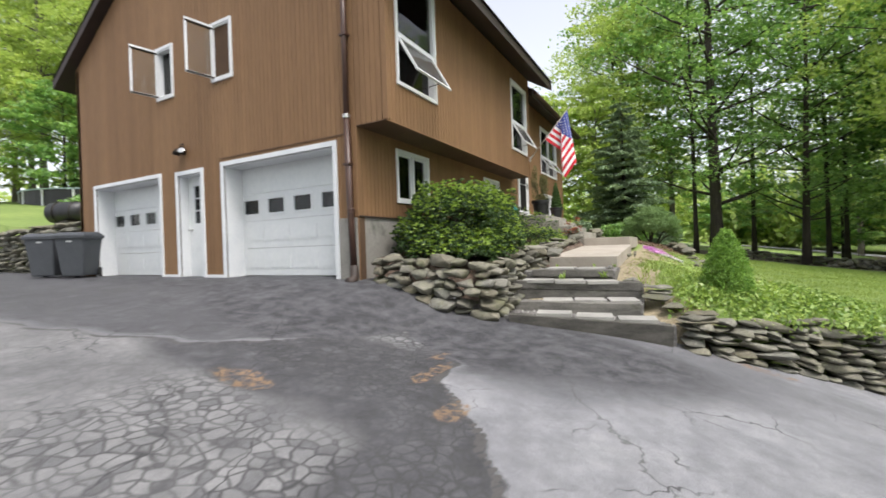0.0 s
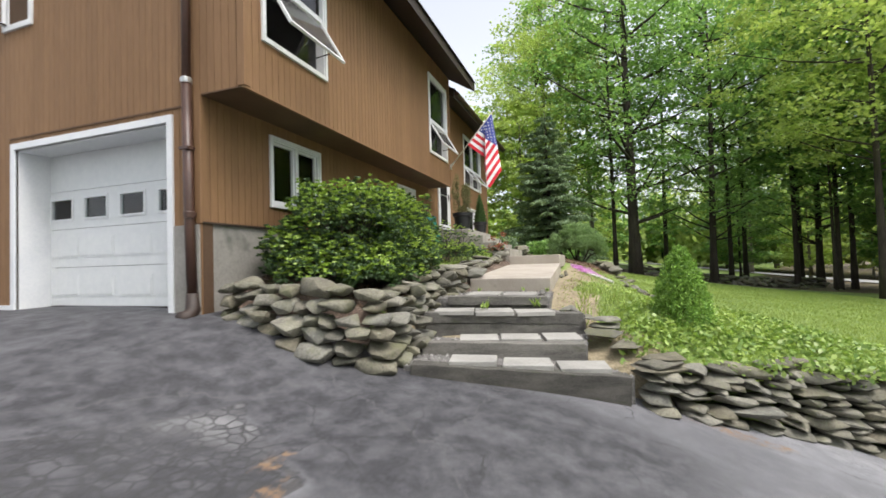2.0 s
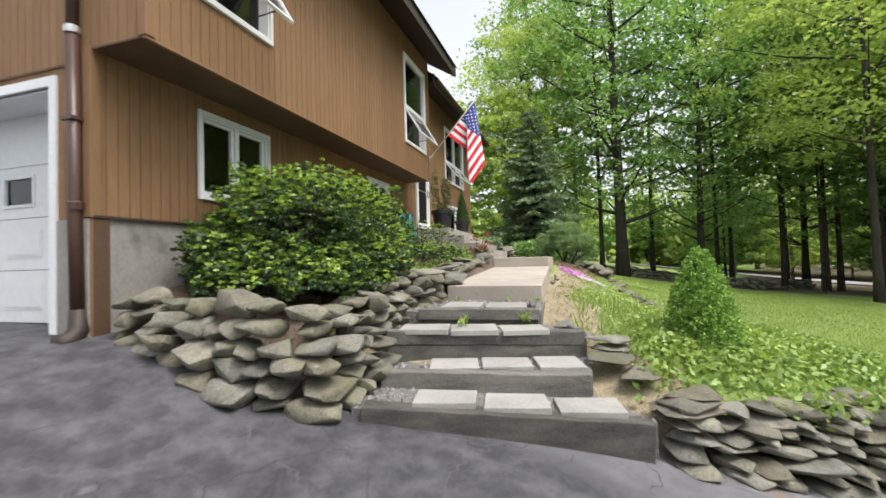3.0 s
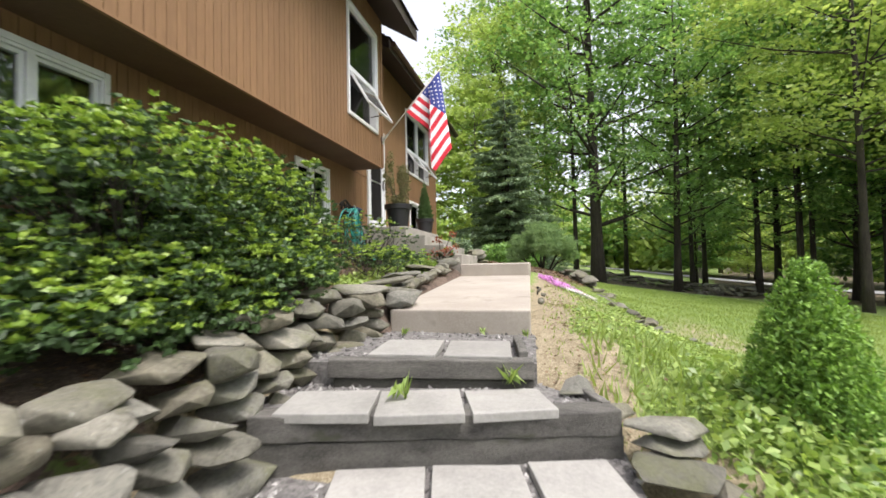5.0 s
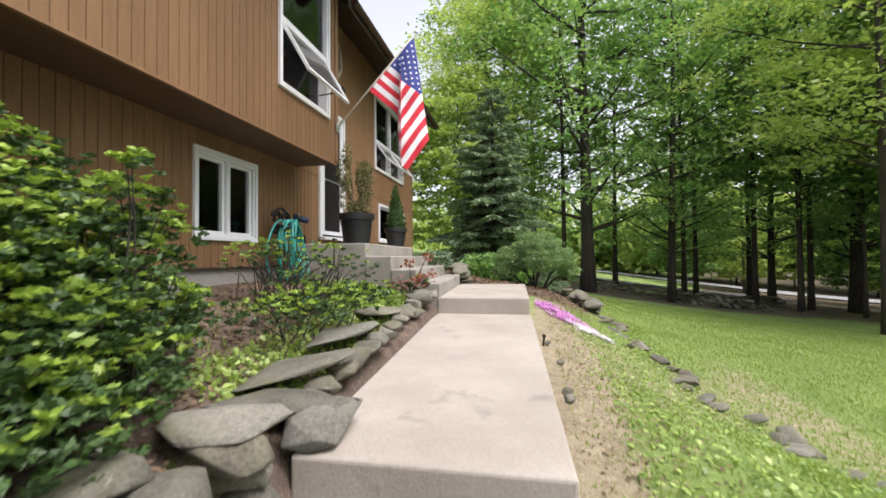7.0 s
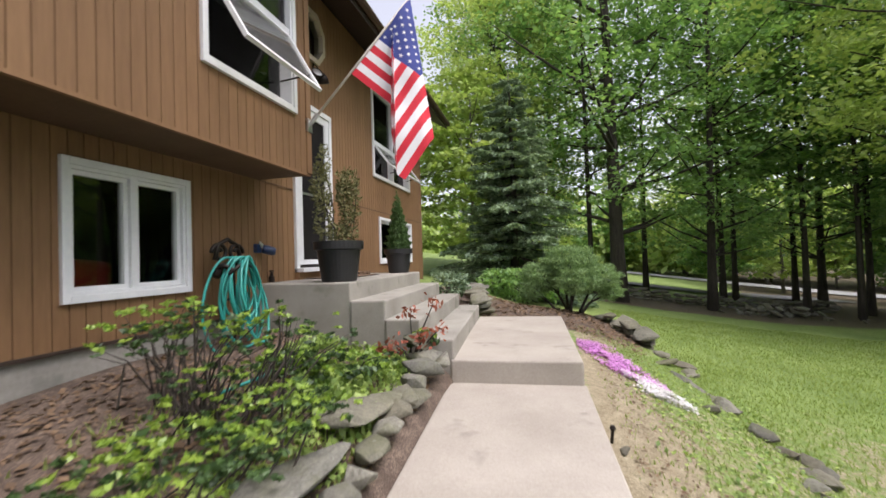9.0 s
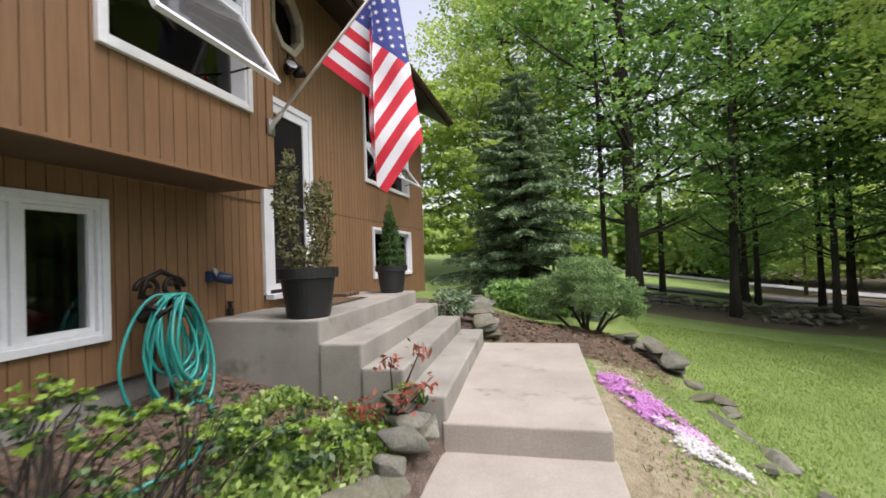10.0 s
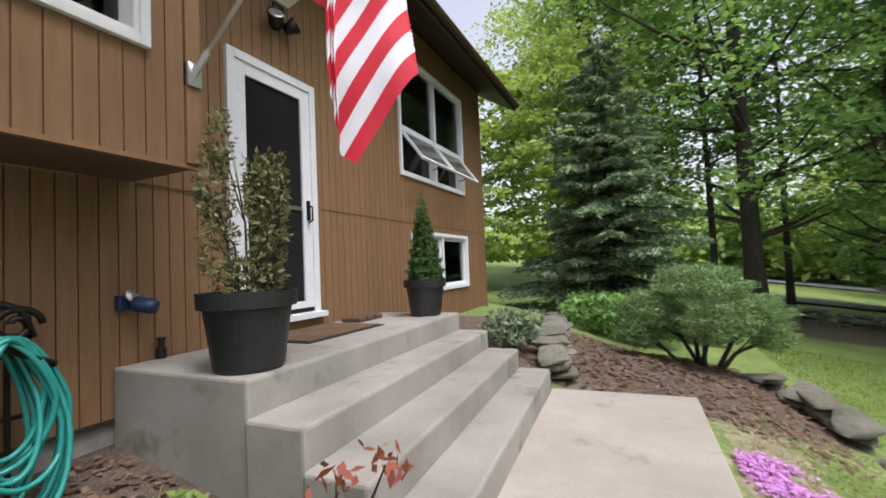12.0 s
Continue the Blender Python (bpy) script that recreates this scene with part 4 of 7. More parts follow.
part("door_handle", Geo().lathe([(0.03, 0), (0.03, 0.02), (0.012, 0.03), (0.012, 0.05), (0.03, 0.06), (0.02, 0.08)], 12), ALLOY, leaf, "round metal knob", m=pose(x0 + 0.1, 0.2, 1.82, 90, 0, 0), smooth=True)
part("sill", Geo().box(x0 - 0.0, x1 + 0.0, 0.0, 0.28, z0 - 0.02, z0 + 0.045), WHITE, sd)
bb = Geo().box(-9.464, x0 - 0.086, -0.02, 0.0, 0.78, 0.9).box(x1 + 0.086, -7.471, -0.02, 0.0, 0.78, 0.9)
tagged(part("baseboard", bb, WHITE, m=GABLE(0, GAR_Y), bevel=0.003), "white base trim between the garage doors", kind="structure")

# front storm door
fd = thing("door_4", FRONT(WALL_X, 0), "white storm door with dark screens above a concrete porch", "door", kind="structure")
x0, x1, z0, z1 = DOOR
part("trim", Geo().box(x0 - 0.07, x0, -0.035, 0.05, z0, z1 + 0.07).box(x1, x1 + 0.07, -0.035, 0.05, z0, z1 + 0.07).box(x0, x1, -0.035, 0.05, z1, z1 + 0.07), WHITE, fd, bevel=0.004)
fr = part("door_frame", Geo().box(x0, x0 + 0.11, -0.02, 0.02, z0 + 0.09, z1).box(x1 - 0.11, x1, -0.02, 0.02, z0 + 0.09, z1).box(x0 + 0.11, x1 - 0.11, -0.02, 0.02, z1 - 0.1, z1).box(x0 + 0.11, x1 - 0.11, -0.02, 0.02, z0 + 0.09, z0 + 0.15), WHITE, fd, bevel=0.004)
part("middle_bar", Geo().box(x0 + 0.11, x1 - 0.11, -0.01, 0.015, 3.17, 3.2), ALLOY, fr)
part("screen", Geo().box(x0 + 0.11, x1 - 0.11, 0.0, 0.004, 3.2, z1 - 0.1), SCREEN, fr)
part("screen", Geo().box(x0 + 0.11, x1 - 0.11, 0.0, 0.004, z0 + 0.15, 3.17), SCREEN, fr)
part("door_handle", Geo().box(x1 - 0.07, x1 - 0.04, -0.04, -0.02, 3.08, 3.26).tube([(x1 - 0.055, -0.03, 3.22), (x1 - 0.055, -0.075, 3.2), (x1 - 0.055, -0.075, 3.08), (x1 - 0.055, -0.03, 3.06)], 0.009, 8), IRON, fr, "black pull handle")
part("threshold", Geo().box(x0 - 0.07, x1 + 0.07, -0.12, 0.04, z0, z0 + 0.05), WHITE, fd, bevel=0.004)
part("sweep", Geo().box(x0, x1, -0.015, 0.015, z0 + 0.052, z0 + 0.088), IRON, fd)
part("riser_board", Geo().box(x0 - 0.07, x1 + 0.07, -0.06, 0.0, 2.1, z0), SIDING, fd)

# ---- steps, walk and porch ----
def corners_slab(name, corners, thick, mat, label, kind="structure", category="", bevel=0.015):
    """A slab from four top corners, front left first, anticlockwise from above."""
    g = Geo()
    g.add([(x, y, z - thick) for x, y, z in corners] + list(corners), [(3, 2, 1, 0), (4, 5, 6, 7), (0, 1, 5, 4), (1, 2, 6, 5), (2, 3, 7, 6), (3, 0, 4, 7)])
    return tagged(part(name, g, mat, bevel=bevel), label, category, kind=kind)


corners_slab("path_slab_low", [(-2.05, 8.1, 1.03), (-0.81, 8.09, 1.03), (-0.94, 11.82, 1.2), (-2.13, 11.82, 1.2)], 0.26, SLAB, "tan concrete walkway slab with a worn front edge")
corners_slab("path_slab_high", [(-2.11, 11.76, 1.4), (-0.96, 11.79, 1.4), (-1.02, 14.67, 1.4), (-2.24, 14.62, 1.4)], 0.3, SLAB, "upper tan concrete slab at the porch steps")
tread_edges = [(-2.08, -2.25, 1.58), (-2.4, -2.56, 1.757), (-2.74, -2.88, 1.933), (-3.1, -3.2, 2.11)]
porch = thing("porch_steps", label="concrete porch with four broad steps", kind="structure")
for k, (xn, xf, z) in enumerate(tread_edges):
    bn, bf = tread_edges[k + 1][:2] if k < 3 else (WALL_X + 0.002, WALL_X + 0.002)
    near, far = 11.78 + 0.022 * k, 14.63 + 0.02 * k
    q = [(bn, near), (xn, near), (xf, far), (bf, far)]
    g = Geo().add([(*p, 1.0) for p in q] + [(*p, z) for p in q], [(3, 2, 1, 0), (4, 5, 6, 7), (0, 1, 5, 4), (1, 2, 6, 5), (2, 3, 7, 6), (3, 0, 4, 7)])
    part("tread" if k < 3 else "landing", g, CONCRETE, porch, bevel=0.018)


def timber(a, b, high, deep, mat=TIMBER, name="timber_step"):
    """A heavy squared sleeper; a and b are the ends of its front top edge."""
    a, b = Vector(a), Vector(b)
    flat = math.hypot(b.x - a.x, b.y - a.y)
    run = (b - a).length
    ang, tip = math.degrees(math.atan2(b.y - a.y, b.x - a.x)), math.degrees(math.atan2(b.z - a.z, flat))
    rnd = random.Random(int(a.z * 1000))
    n, g = 12, Geo()
    jit = lambda: rnd.uniform(-0.005, 0.005)
    for i in range(n + 1):
        x = run * i / n
        g.v += [(x, jit(), -high + jit()), (x, jit(), jit()), (x, deep * 0.5, 0.004 + jit()), (x, deep, jit()), (x, deep, -high)]
    for i in range(n):
        for j in range(5):
            p, q = i * 5 + j, i * 5 + (j + 1) % 5
            g.f.append((p, p + 5, q + 5, q))
    g.f += [(0, 1, 2, 3, 4), tuple(n * 5 + k for k in (4, 3, 2, 1, 0))]
    g.mi = [0] * len(g.f)
    return tagged(part(name, g, mat, bevel=0.008, m=pose(a.x, a.y, a.z, 0, -tip, ang)), "weathered grey squared timber step edge", "step", "timber steps")


STEPS = [((-1.82, 5.2, 0.37), (0.1, 5.68, 0.24), 0.285, 0.17), ((-1.93, 5.76, 0.47), (-0.29, 6.05, 0.45), 0.19, 0.16), ((-2.07, 6.19, 0.73), (-0.32, 6.76, 0.67), 0.125, 0.16),
         ((-2.06, 6.2, 0.603), (-0.315, 6.77, 0.543), 0.17, 0.16), ((-2.0, 6.85, 0.86), (-0.76, 7.08, 0.835), 0.115, 0.12), ((-1.98, 6.88, 0.742), (-0.765, 7.1, 0.717), 0.14, 0.12)]
# the first and the lower back sleeper get the shade-darkened copy
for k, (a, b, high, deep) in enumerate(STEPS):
    timber(a, b, high, deep, SHADED_TIMBER if k in (0, 5) else TIMBER)


timber((-0.8, 7.2, 0.868), (-0.88, 7.8, 0.872), 0.09, 0.06)
timber((-0.36, 6.88, 0.685), (-0.5, 7.16, 0.69), 0.09, 0.055)


# ---- gravel treads and flagstones ----
def gravel_bed(name, corners, top, label):
    g = Geo().add([(x, y, z - 0.25) for x, y, z in corners] + list(corners), [(3, 2, 1, 0), (4, 5, 6, 7), (0, 1, 5, 4), (1, 2, 6, 5), (2, 3, 7, 6), (3, 0, 4, 7)])
    bed = tagged(part(name, g, GRAVEL), label, "gravel", kind="structure")
    rnd = random.Random(int(top * 100))
    peb = Geo()
    for _ in range(420):
        u, v = rnd.random(), rnd.random()
        p = [(1 - u) * (1 - v) * corners[0][k] + u * (1 - v) * corners[1][k] + u * v * corners[2][k] + (1 - u) * v * corners[3][k] for k in range(3)]
        r = rnd.uniform(0.012, 0.03)
        m = Matrix.Translation(p) @ Euler((rnd.random() * 6, rnd.random() * 6, rnd.random() * 6)).to_matrix().to_4x4()
        peb.add([m @ Vector(q) for q in ((r, 0, 0), (0, r * 0.8, 0), (-r, 0, 0), (0, -r * 0.8, 0), (0, 0, r * 0.6), (0, 0, -r * 0.6))],
                [(0, 1, 4), (1, 2, 4), (2, 3, 4), (3, 0, 4), (1, 0, 5), (2, 1, 5), (3, 2, 5), (0, 3, 5)])
    part("pebbles", peb, GRAVEL_LOOSE, bed, kind="stuff")
    return bed


def pebble_material():
    m, n, l, b = material("loose_grey_pebbles")
    g = n.new("ShaderNodeNewGeometry")
    l.new(ramp(n, l, g.outputs["Random Per Island"], [(0, (0.07, 0.067, 0.063)), (0.5, (0.19, 0.18, 0.17)), (1, (0.4, 0.39, 0.37))]), b.inputs["Base Color"])
    b.inputs["Roughness"].default_value = 0.85
    return m


GRAVEL_LOOSE = pebble_material()
gravel_bed("gravel_1", [(-1.92, 5.26, 0.34), (0.12, 5.78, 0.22), (-0.28, 6.15, 0.27), (-2.1, 5.82, 0.35)], 0.3, "grey gravel behind the first timber step")
gravel_bed("gravel_2", [(-2.15, 5.82, 0.44), (-0.28, 6.15, 0.42), (-0.3, 6.85, 0.43), (-2.3, 6.24, 0.44)], 0.4, "grey gravel between timber steps")
gravel_bed("gravel_3", [(-2.32, 6.22, 0.70), (-0.31, 6.86, 0.64), (-0.73, 7.22, 0.66), (-2.4, 6.88, 0.69)], 0.7, "grey gravel behind the double timber step")
gravel_bed("gravel_4", [(-2.4, 6.87, 0.83), (-0.75, 7.22, 0.79), (-0.78, 8.12, 0.82), (-2.35, 8.12, 0.84)], 0.8, "grey gravel below the concrete walk")


def flagstone(cx, cy, z, w, d, turn, tip=0.0):
    rnd = random.Random(int(cx * 991 + cy * 77))
    q = [(-w / 2, -d / 2), (w / 2, -d / 2), (w / 2, d / 2), (-w / 2, d / 2)]
    q = [(x + rnd.uniform(-0.012, 0.012), y + rnd.uniform(-0.012, 0.012)) for x, y in q]
    g = Geo().add([(*p, -0.05) for p in q] + [(*p, 0) for p in q], [(3, 2, 1, 0), (4, 5, 6, 7), (0, 1, 5, 4), (1, 2, 6, 5), (2, 3, 7, 6), (3, 0, 4, 7)])
    return tagged(part("flagstone", g, FLAGSTONE, bevel=0.006, m=pose(cx, cy, z, rnd.uniform(-1, 1), tip, turn)), "flat grey square flagstone laid in gravel", "flagstone", "flagstones")


for cx, cy, z, w, d, turn in ((-1.32, 5.56, 0.375, 0.46, 0.32, 12), (-0.82, 5.68, 0.34, 0.46, 0.32, 12), (-0.32, 5.8, 0.305, 0.46, 0.32, 13),
                              (-1.42, 6.18, 0.47, 0.42, 0.38, 14), (-0.98, 6.3, 0.47, 0.42, 0.38, 14), (-0.55, 6.42, 0.465, 0.38, 0.4, 14),
                              (-1.79, 6.47, 0.735, 0.46, 0.4, 14), (-1.34, 6.6, 0.72, 0.44, 0.4, 17), (-0.9, 6.76, 0.7, 0.43, 0.4, 19),
                              (-1.6, 7.26, 0.872, 0.42, 0.52, 7), (-1.14, 7.32, 0.862, 0.42, 0.52, 6)):
    flagstone(cx, cy, z, w, d, turn, 0.6)


# ---- field stones ----
def stone_mesh(seed, flat):
    """A split field stone: the hull of scattered points with its edges worn round."""
    rnd = random.Random(seed)
    bm = bmesh.new()
    for _ in range(15 if flat else 19):
        a, u = rnd.uniform(0, 2 * math.pi), rnd.uniform(-1, 1)
        w = (1 - abs(u) ** (3.4 if flat else 2.3)) ** 0.45 * rnd.uniform(0.8, 1.05)
        k = max(abs(math.cos(a)), abs(math.sin(a))) ** 0.55
        bm.verts.new((0.56 * w * math.cos(a) / k, 0.56 * w * math.sin(a) / k, 0.5 * u))
    hull = bmesh.ops.convex_hull(bm, input=bm.verts)
    bmesh.ops.delete(bm, geom=list({g for g in hull["geom_interior"] + hull["geom_unused"] if isinstance(g, bmesh.types.BMVert)}), context="VERTS")
    bmesh.ops.dissolve_limit(bm, angle_limit=radians(14), verts=bm.verts, edges=bm.edges)
    bmesh.ops.bevel(bm, geom=bm.edges[:], offset=0.12 if flat else 0.14, segments=2, profile=0.5, affect="EDGES", clamp_overlap=True)
    for v in bm.verts:
        v.co += 0.02 * noise.noise_vector(v.co * 4 + Vector((seed, 0, 0)))
    me = bpy.data.meshes.new("stone")
    bm.to_mesh(me)
    bm.free()
    me.materials.append(STONE)
    me.polygons.foreach_set("use_smooth", [True] * len(me.polygons))
    me.set_sharp_from_angle(angle=radians(65))
    return me


STONES = [stone_mesh(k, k % 3 != 0) for k in range(18)]


def put_stone(parent, rnd, p, size, turn=0.0, tilt=6):
    o = new("stone", rnd.choice(STONES))
    o.parent = parent
    m = Matrix.Translation(p) @ Euler((radians(rnd.uniform(-tilt, tilt) * 1.4), radians(rnd.uniform(-tilt, tilt) * 1.4), turn + radians(rnd.uniform(-9, 9)))).to_matrix().to_4x4()
    o.matrix_basis = m @ Matrix.Diagonal((*size, 1))
    return o


def along(path, s):
    for a, b in zip(path, path[1:]):
        d = math.hypot(b[0] - a[0], b[1] - a[1])
        if s <= d:
            k = s / d
            return a[0] + (b[0] - a[0]) * k, a[1] + (b[1] - a[1]) * k, math.atan2(b[1] - a[1], b[0] - a[0])
        s -= d
    return path[-1][0], path[-1][1], math.atan2(path[-1][1] - path[-2][1], path[-1][0] - path[-2][0])


def length(path):
    return sum(math.hypot(b[0] - a[0], b[1] - a[1]) for a, b in zip(path, path[1:]))


def dry_wall(parent, path, base, top, seed, lean=0.4, lo=(0.2, 0.09), hi=(0.5, 0.17), deep=0.3, inset=(0, 0)):
    """Dry-laid stones, each set on the lowest place left; the wall leans back to the left of its path."""
    rnd = random.Random(seed)
    total, grain = length(path), 0.02
    n = max(8, int(total / grain))
    level = [base(i * grain) - 0.04 for i in range(n)]
    limit = [top(i * grain) for i in range(n)]
    floor = list(level)
    for _ in range(900):
        open_at = [i for i in range(n) if level[i] < limit[i] - 0.05 and inset[0] * (level[i] - floor[i]) <= i * grain <= total - inset[1] * (level[i] - floor[i])]
        if not open_at:
            break
        i = min(open_at, key=lambda j: level[j] - floor[j])
        big = rnd.random() ** 1.6
        w, h = lo[0] + (hi[0] - lo[0]) * (0.75 * big + 0.25 * rnd.random()), lo[1] + (hi[1] - lo[1]) * (0.6 * big + 0.4 * rnd.random())
        k = max(3, int(w / grain))
        j = max(0, min(n - k, i - rnd.randrange(0, max(1, k // 4))))
        span = sorted(level[j:j + k])
        foot = span[int(len(span) * 0.45)]
        roof_z = limit[min(n - 1, j + k // 2)]
        if foot > roof_z - 0.05 or max(span) - min(span) > 0.3:
            level[i] += 0.06
            continue
        h = min(h, roof_z + 0.05 - foot)
        c = (j + k / 2) * grain
        x, y, a = along(path, c)
        up = foot - floor[min(n - 1, j + k // 2)]
        back = lean * up + rnd.uniform(-0.04, 0.05)
        tip = math.degrees(math.atan2(level[min(n - 1, j + k - 1)] - level[j], k * grain)) * 0.25
        o = put_stone(parent, rnd, (x - math.sin(a) * back, y + math.cos(a) * back, foot + h / 2), (w * 1.03, deep * rnd.uniform(0.8, 1.25), h * 1.08), a, 4)
        o.matrix_basis = o.matrix_basis @ Euler((0, radians(-tip), 0)).to_matrix().to_4x4()
        for q in range(j, min(n, j + k)):
            level[q] = foot + h * 0.94


wall_left = thing("stone_wall", label="dry-laid grey fieldstone retaining wall beside the steps", category="stone wall", kind="structure")
p1 = [(-3.98, 5.2), (-3.3, 4.98), (-2.6, 4.92), (-2.05, 5.12), (-1.98, 5.3)]
dry_wall(wall_left, p1, lambda s: float(drive_at(along(p1, s)[:2])[0]), lambda s: np.interp(s, [0, 0.5, 1.2, 2.3], [1.2, 1.18, 1.14, 1.08]), 3, 0.3, (0.14, 0.085), (0.44, 0.22), 0.3, (0, 0.3))
p2 = [(-2.0, 5.25), (-2.06, 6.0), (-2.2, 6.8), (-2.16, 8.05)]
dry_wall(wall_left, p2, lambda s: np.interp(s, [0, 0.8, 1.6, 2.9], [0.34, 0.46, 0.72, 0.9]), lambda s: np.interp(s, [0, 0.8, 1.6, 2.9], [0.9, 1.0, 1.12, 1.24]), 5, 0.26, (0.15, 0.08), (0.36, 0.18), 0.3, (0.25, 0))
rnd = random.Random(8)
for s in np.arange(0.3, 2.4, 0.4):
    x, y, a = along(p2, s)
    put_stone(wall_left, rnd, (x - 0.26, y, np.interp(s, [0, 1.6, 2.9], [0.93, 1.13, 1.23])), (rnd.uniform(0.4, 0.52), 0.36, rnd.uniform(0.1, 0.15)), a + rnd.uniform(-0.5, 0.5), 6)
p3 = [(-2.2, 8.05), (-2.22, 9.4), (-2.26, 10.6), (-2.32, 11.5)]
for k, s in enumerate(np.arange(0.45, 3.3, 0.24)):
    x, y, a = along(p3, s)
    put_stone(wall_left, rnd, (x + 0.02, y, 1.1 + 0.085 * s), (rnd.uniform(0.22, 0.34), 0.2, rnd.uniform(0.1, 0.16)), a, 9)
# broad flat slabs along the edge of the bed
for x, y, z, w, d, h, turn in ((-2.3, 7.95, 1.22, 0.6, 0.36, 0.09, 0.1), (-2.24, 8.3, 1.19, 0.68, 0.36, 0.1, 0.5), (-1.98, 8.3, 1.1, 0.44, 0.3, 0.2, 1.3), (-2.43, 8.72, 1.25, 0.86, 0.42, 0.09, 1.05),
                               (-2.5, 9.62, 1.31, 1.05, 0.36, 0.1, 1.62), (-2.45, 10.55, 1.37, 0.8, 0.36, 0.1, 1.5), (-2.28, 10.95, 1.3, 0.5, 0.28, 0.13, 1.2), (-2.3, 9.15, 1.2, 0.4, 0.26, 0.12, 1.3)):
    put_stone(wall_left, rnd, (x, y, z), (w, d, h), turn, 4)
for x, y, z, w, d, h, turn in ((-2.34, 11.66, 1.6, 0.3, 0.26, 0.2, 0.15), (-2.32, 11.6, 1.46, 0.33, 0.26, 0.13, 0.15), (-2.12, 11.5, 1.47, 0.14, 0.26, 0.13, 0.15), (-2.25, 11.4, 1.42, 0.53, 0.26, 0.16, 0.15), (-2.45, 11.2, 1.3, 0.5, 0.4, 0.12, 0.8)):
    put_stone(wall_left, rnd, (x, y, z), (w, d, h), turn, 8)

wall_right = thing("stone_wall", label="low dry-laid fieldstone wall with trailing ground cover", category="stone wall", kind="structure")
p4 = [(0.2, 5.78), (0.9, 6.1), (2.3, 6.9), (4.4, 8.15), (7, 9.5)]
dry_wall(wall_right, p4, lambda s: float(drive_at(along(p4, s)[:2])[0]), lambda s: np.interp(s, [0, 0.8, 2.4, 4.8, 7], [0.36, 0.3, 0.12, -0.3, -0.6]), 11, 0.3, (0.16, 0.055), (0.56, 0.14), 0.36)
for x, y, z, w, d, h, turn in ((0.4, 6.05, 0.38, 0.5, 0.36, 0.07, 0.4), (0.36, 5.98, 0.31, 0.62, 0.4, 0.09, 0.5), (0.08, 6.4, 0.42, 0.44, 0.32, 0.07, 0.9), (-0.12, 6.55, 0.5, 0.4, 0.3, 0.09, 0.2), (-0.1, 6.75, 0.56, 0.42, 0.3, 0.08, 0.1),
                               (-0.12, 6.75, 0.63, 0.4, 0.26, 0.07, 0.3), (-0.5, 7.15, 0.7, 0.34, 0.24, 0.07, 1.0), (-0.35, 6.98, 0.62, 0.24, 0.2, 0.07, 0.4)):
    put_stone(wall_right, rnd, (x, y, z - 0.02), (w, d, h), turn, 3)

edging = thing("stone_wall", label="line of flat grey stones edging the lawn slope", category="stone edging", kind="structure")
p5 = [(-0.25, 17.0), (0.3, 16.3), (0.62, 15.6)]
dry_wall(edging, list(reversed(p5)), lambda s: float(upper_at(along(list(reversed(p5)), s)[:2])[0]) - 0.1, lambda s: np.interp(s, [0, 0.8, 1.6], [0.92, 1.1, 1.2]), 21, 0.4, (0.28, 0.09), (0.5, 0.14), 0.4)
p6 = [(0.62, 15.6), (0.55, 14.4), (0.7, 13.2), (1.0, 11.7), (1.35, 10.4), (1.6, 9.2)]
for s in np.arange(0.1, 6.5, 0.2):
    if rnd.random() < 0.92:
        x, y, a = along(p6, s + rnd.uniform(-0.15, 0.15) if s > 0.3 else s)
        x += rnd.uniform(-0.22, 0.2)
        put_stone(edging, rnd, (x, y, float(upper_at((x, y))[0]) + 0.01 + rnd.uniform(-0.02, 0.02)), (rnd.uniform(0.2, 0.5), rnd.uniform(0.15, 0.36), rnd.uniform(0.07, 0.14)), a + rnd.uniform(-0.8, 0.8), 8)
far_wall = thing("stone_wall", label="short dry stone wall beyond the porch steps", category="stone wall", kind="structure")
p7 = [(-2.15, 14.8), (-2.35, 15.6), (-2.5, 16.6), (-2.9, 18.4)]
dry_wall(far_wall, p7, lambda s: float(upper_at(along(p7, s)[:2])[0]) - 0.05, lambda s: np.interp(s, [0, 1.2, 3.6], [1.72, 1.74, 1.7]), 31, 0.3, (0.25, 0.08), (0.5, 0.13), 0.4)
wall_bins = thing("stone_wall", label="long grey fieldstone wall behind the bins", category="stone wall", kind="structure")
p8 = [(-13.2, 5.35), (-16, 5.45), (-24, 5.5)]
dry_wall(wall_bins, list(reversed(p8)), lambda s: 0.85, lambda s: 2.25, 41, -0.1, (0.3, 0.12), (0.7, 0.22), 0.35)
for x, y in ((-0.78, 10.2), (-0.8, 9.2), (-0.8, 9.35), (-0.84, 11.0)):
    put_stone(edging, rnd, (x + 0.06, y, 1.0), (0.07, 0.06, 0.07), 0.5, 20)


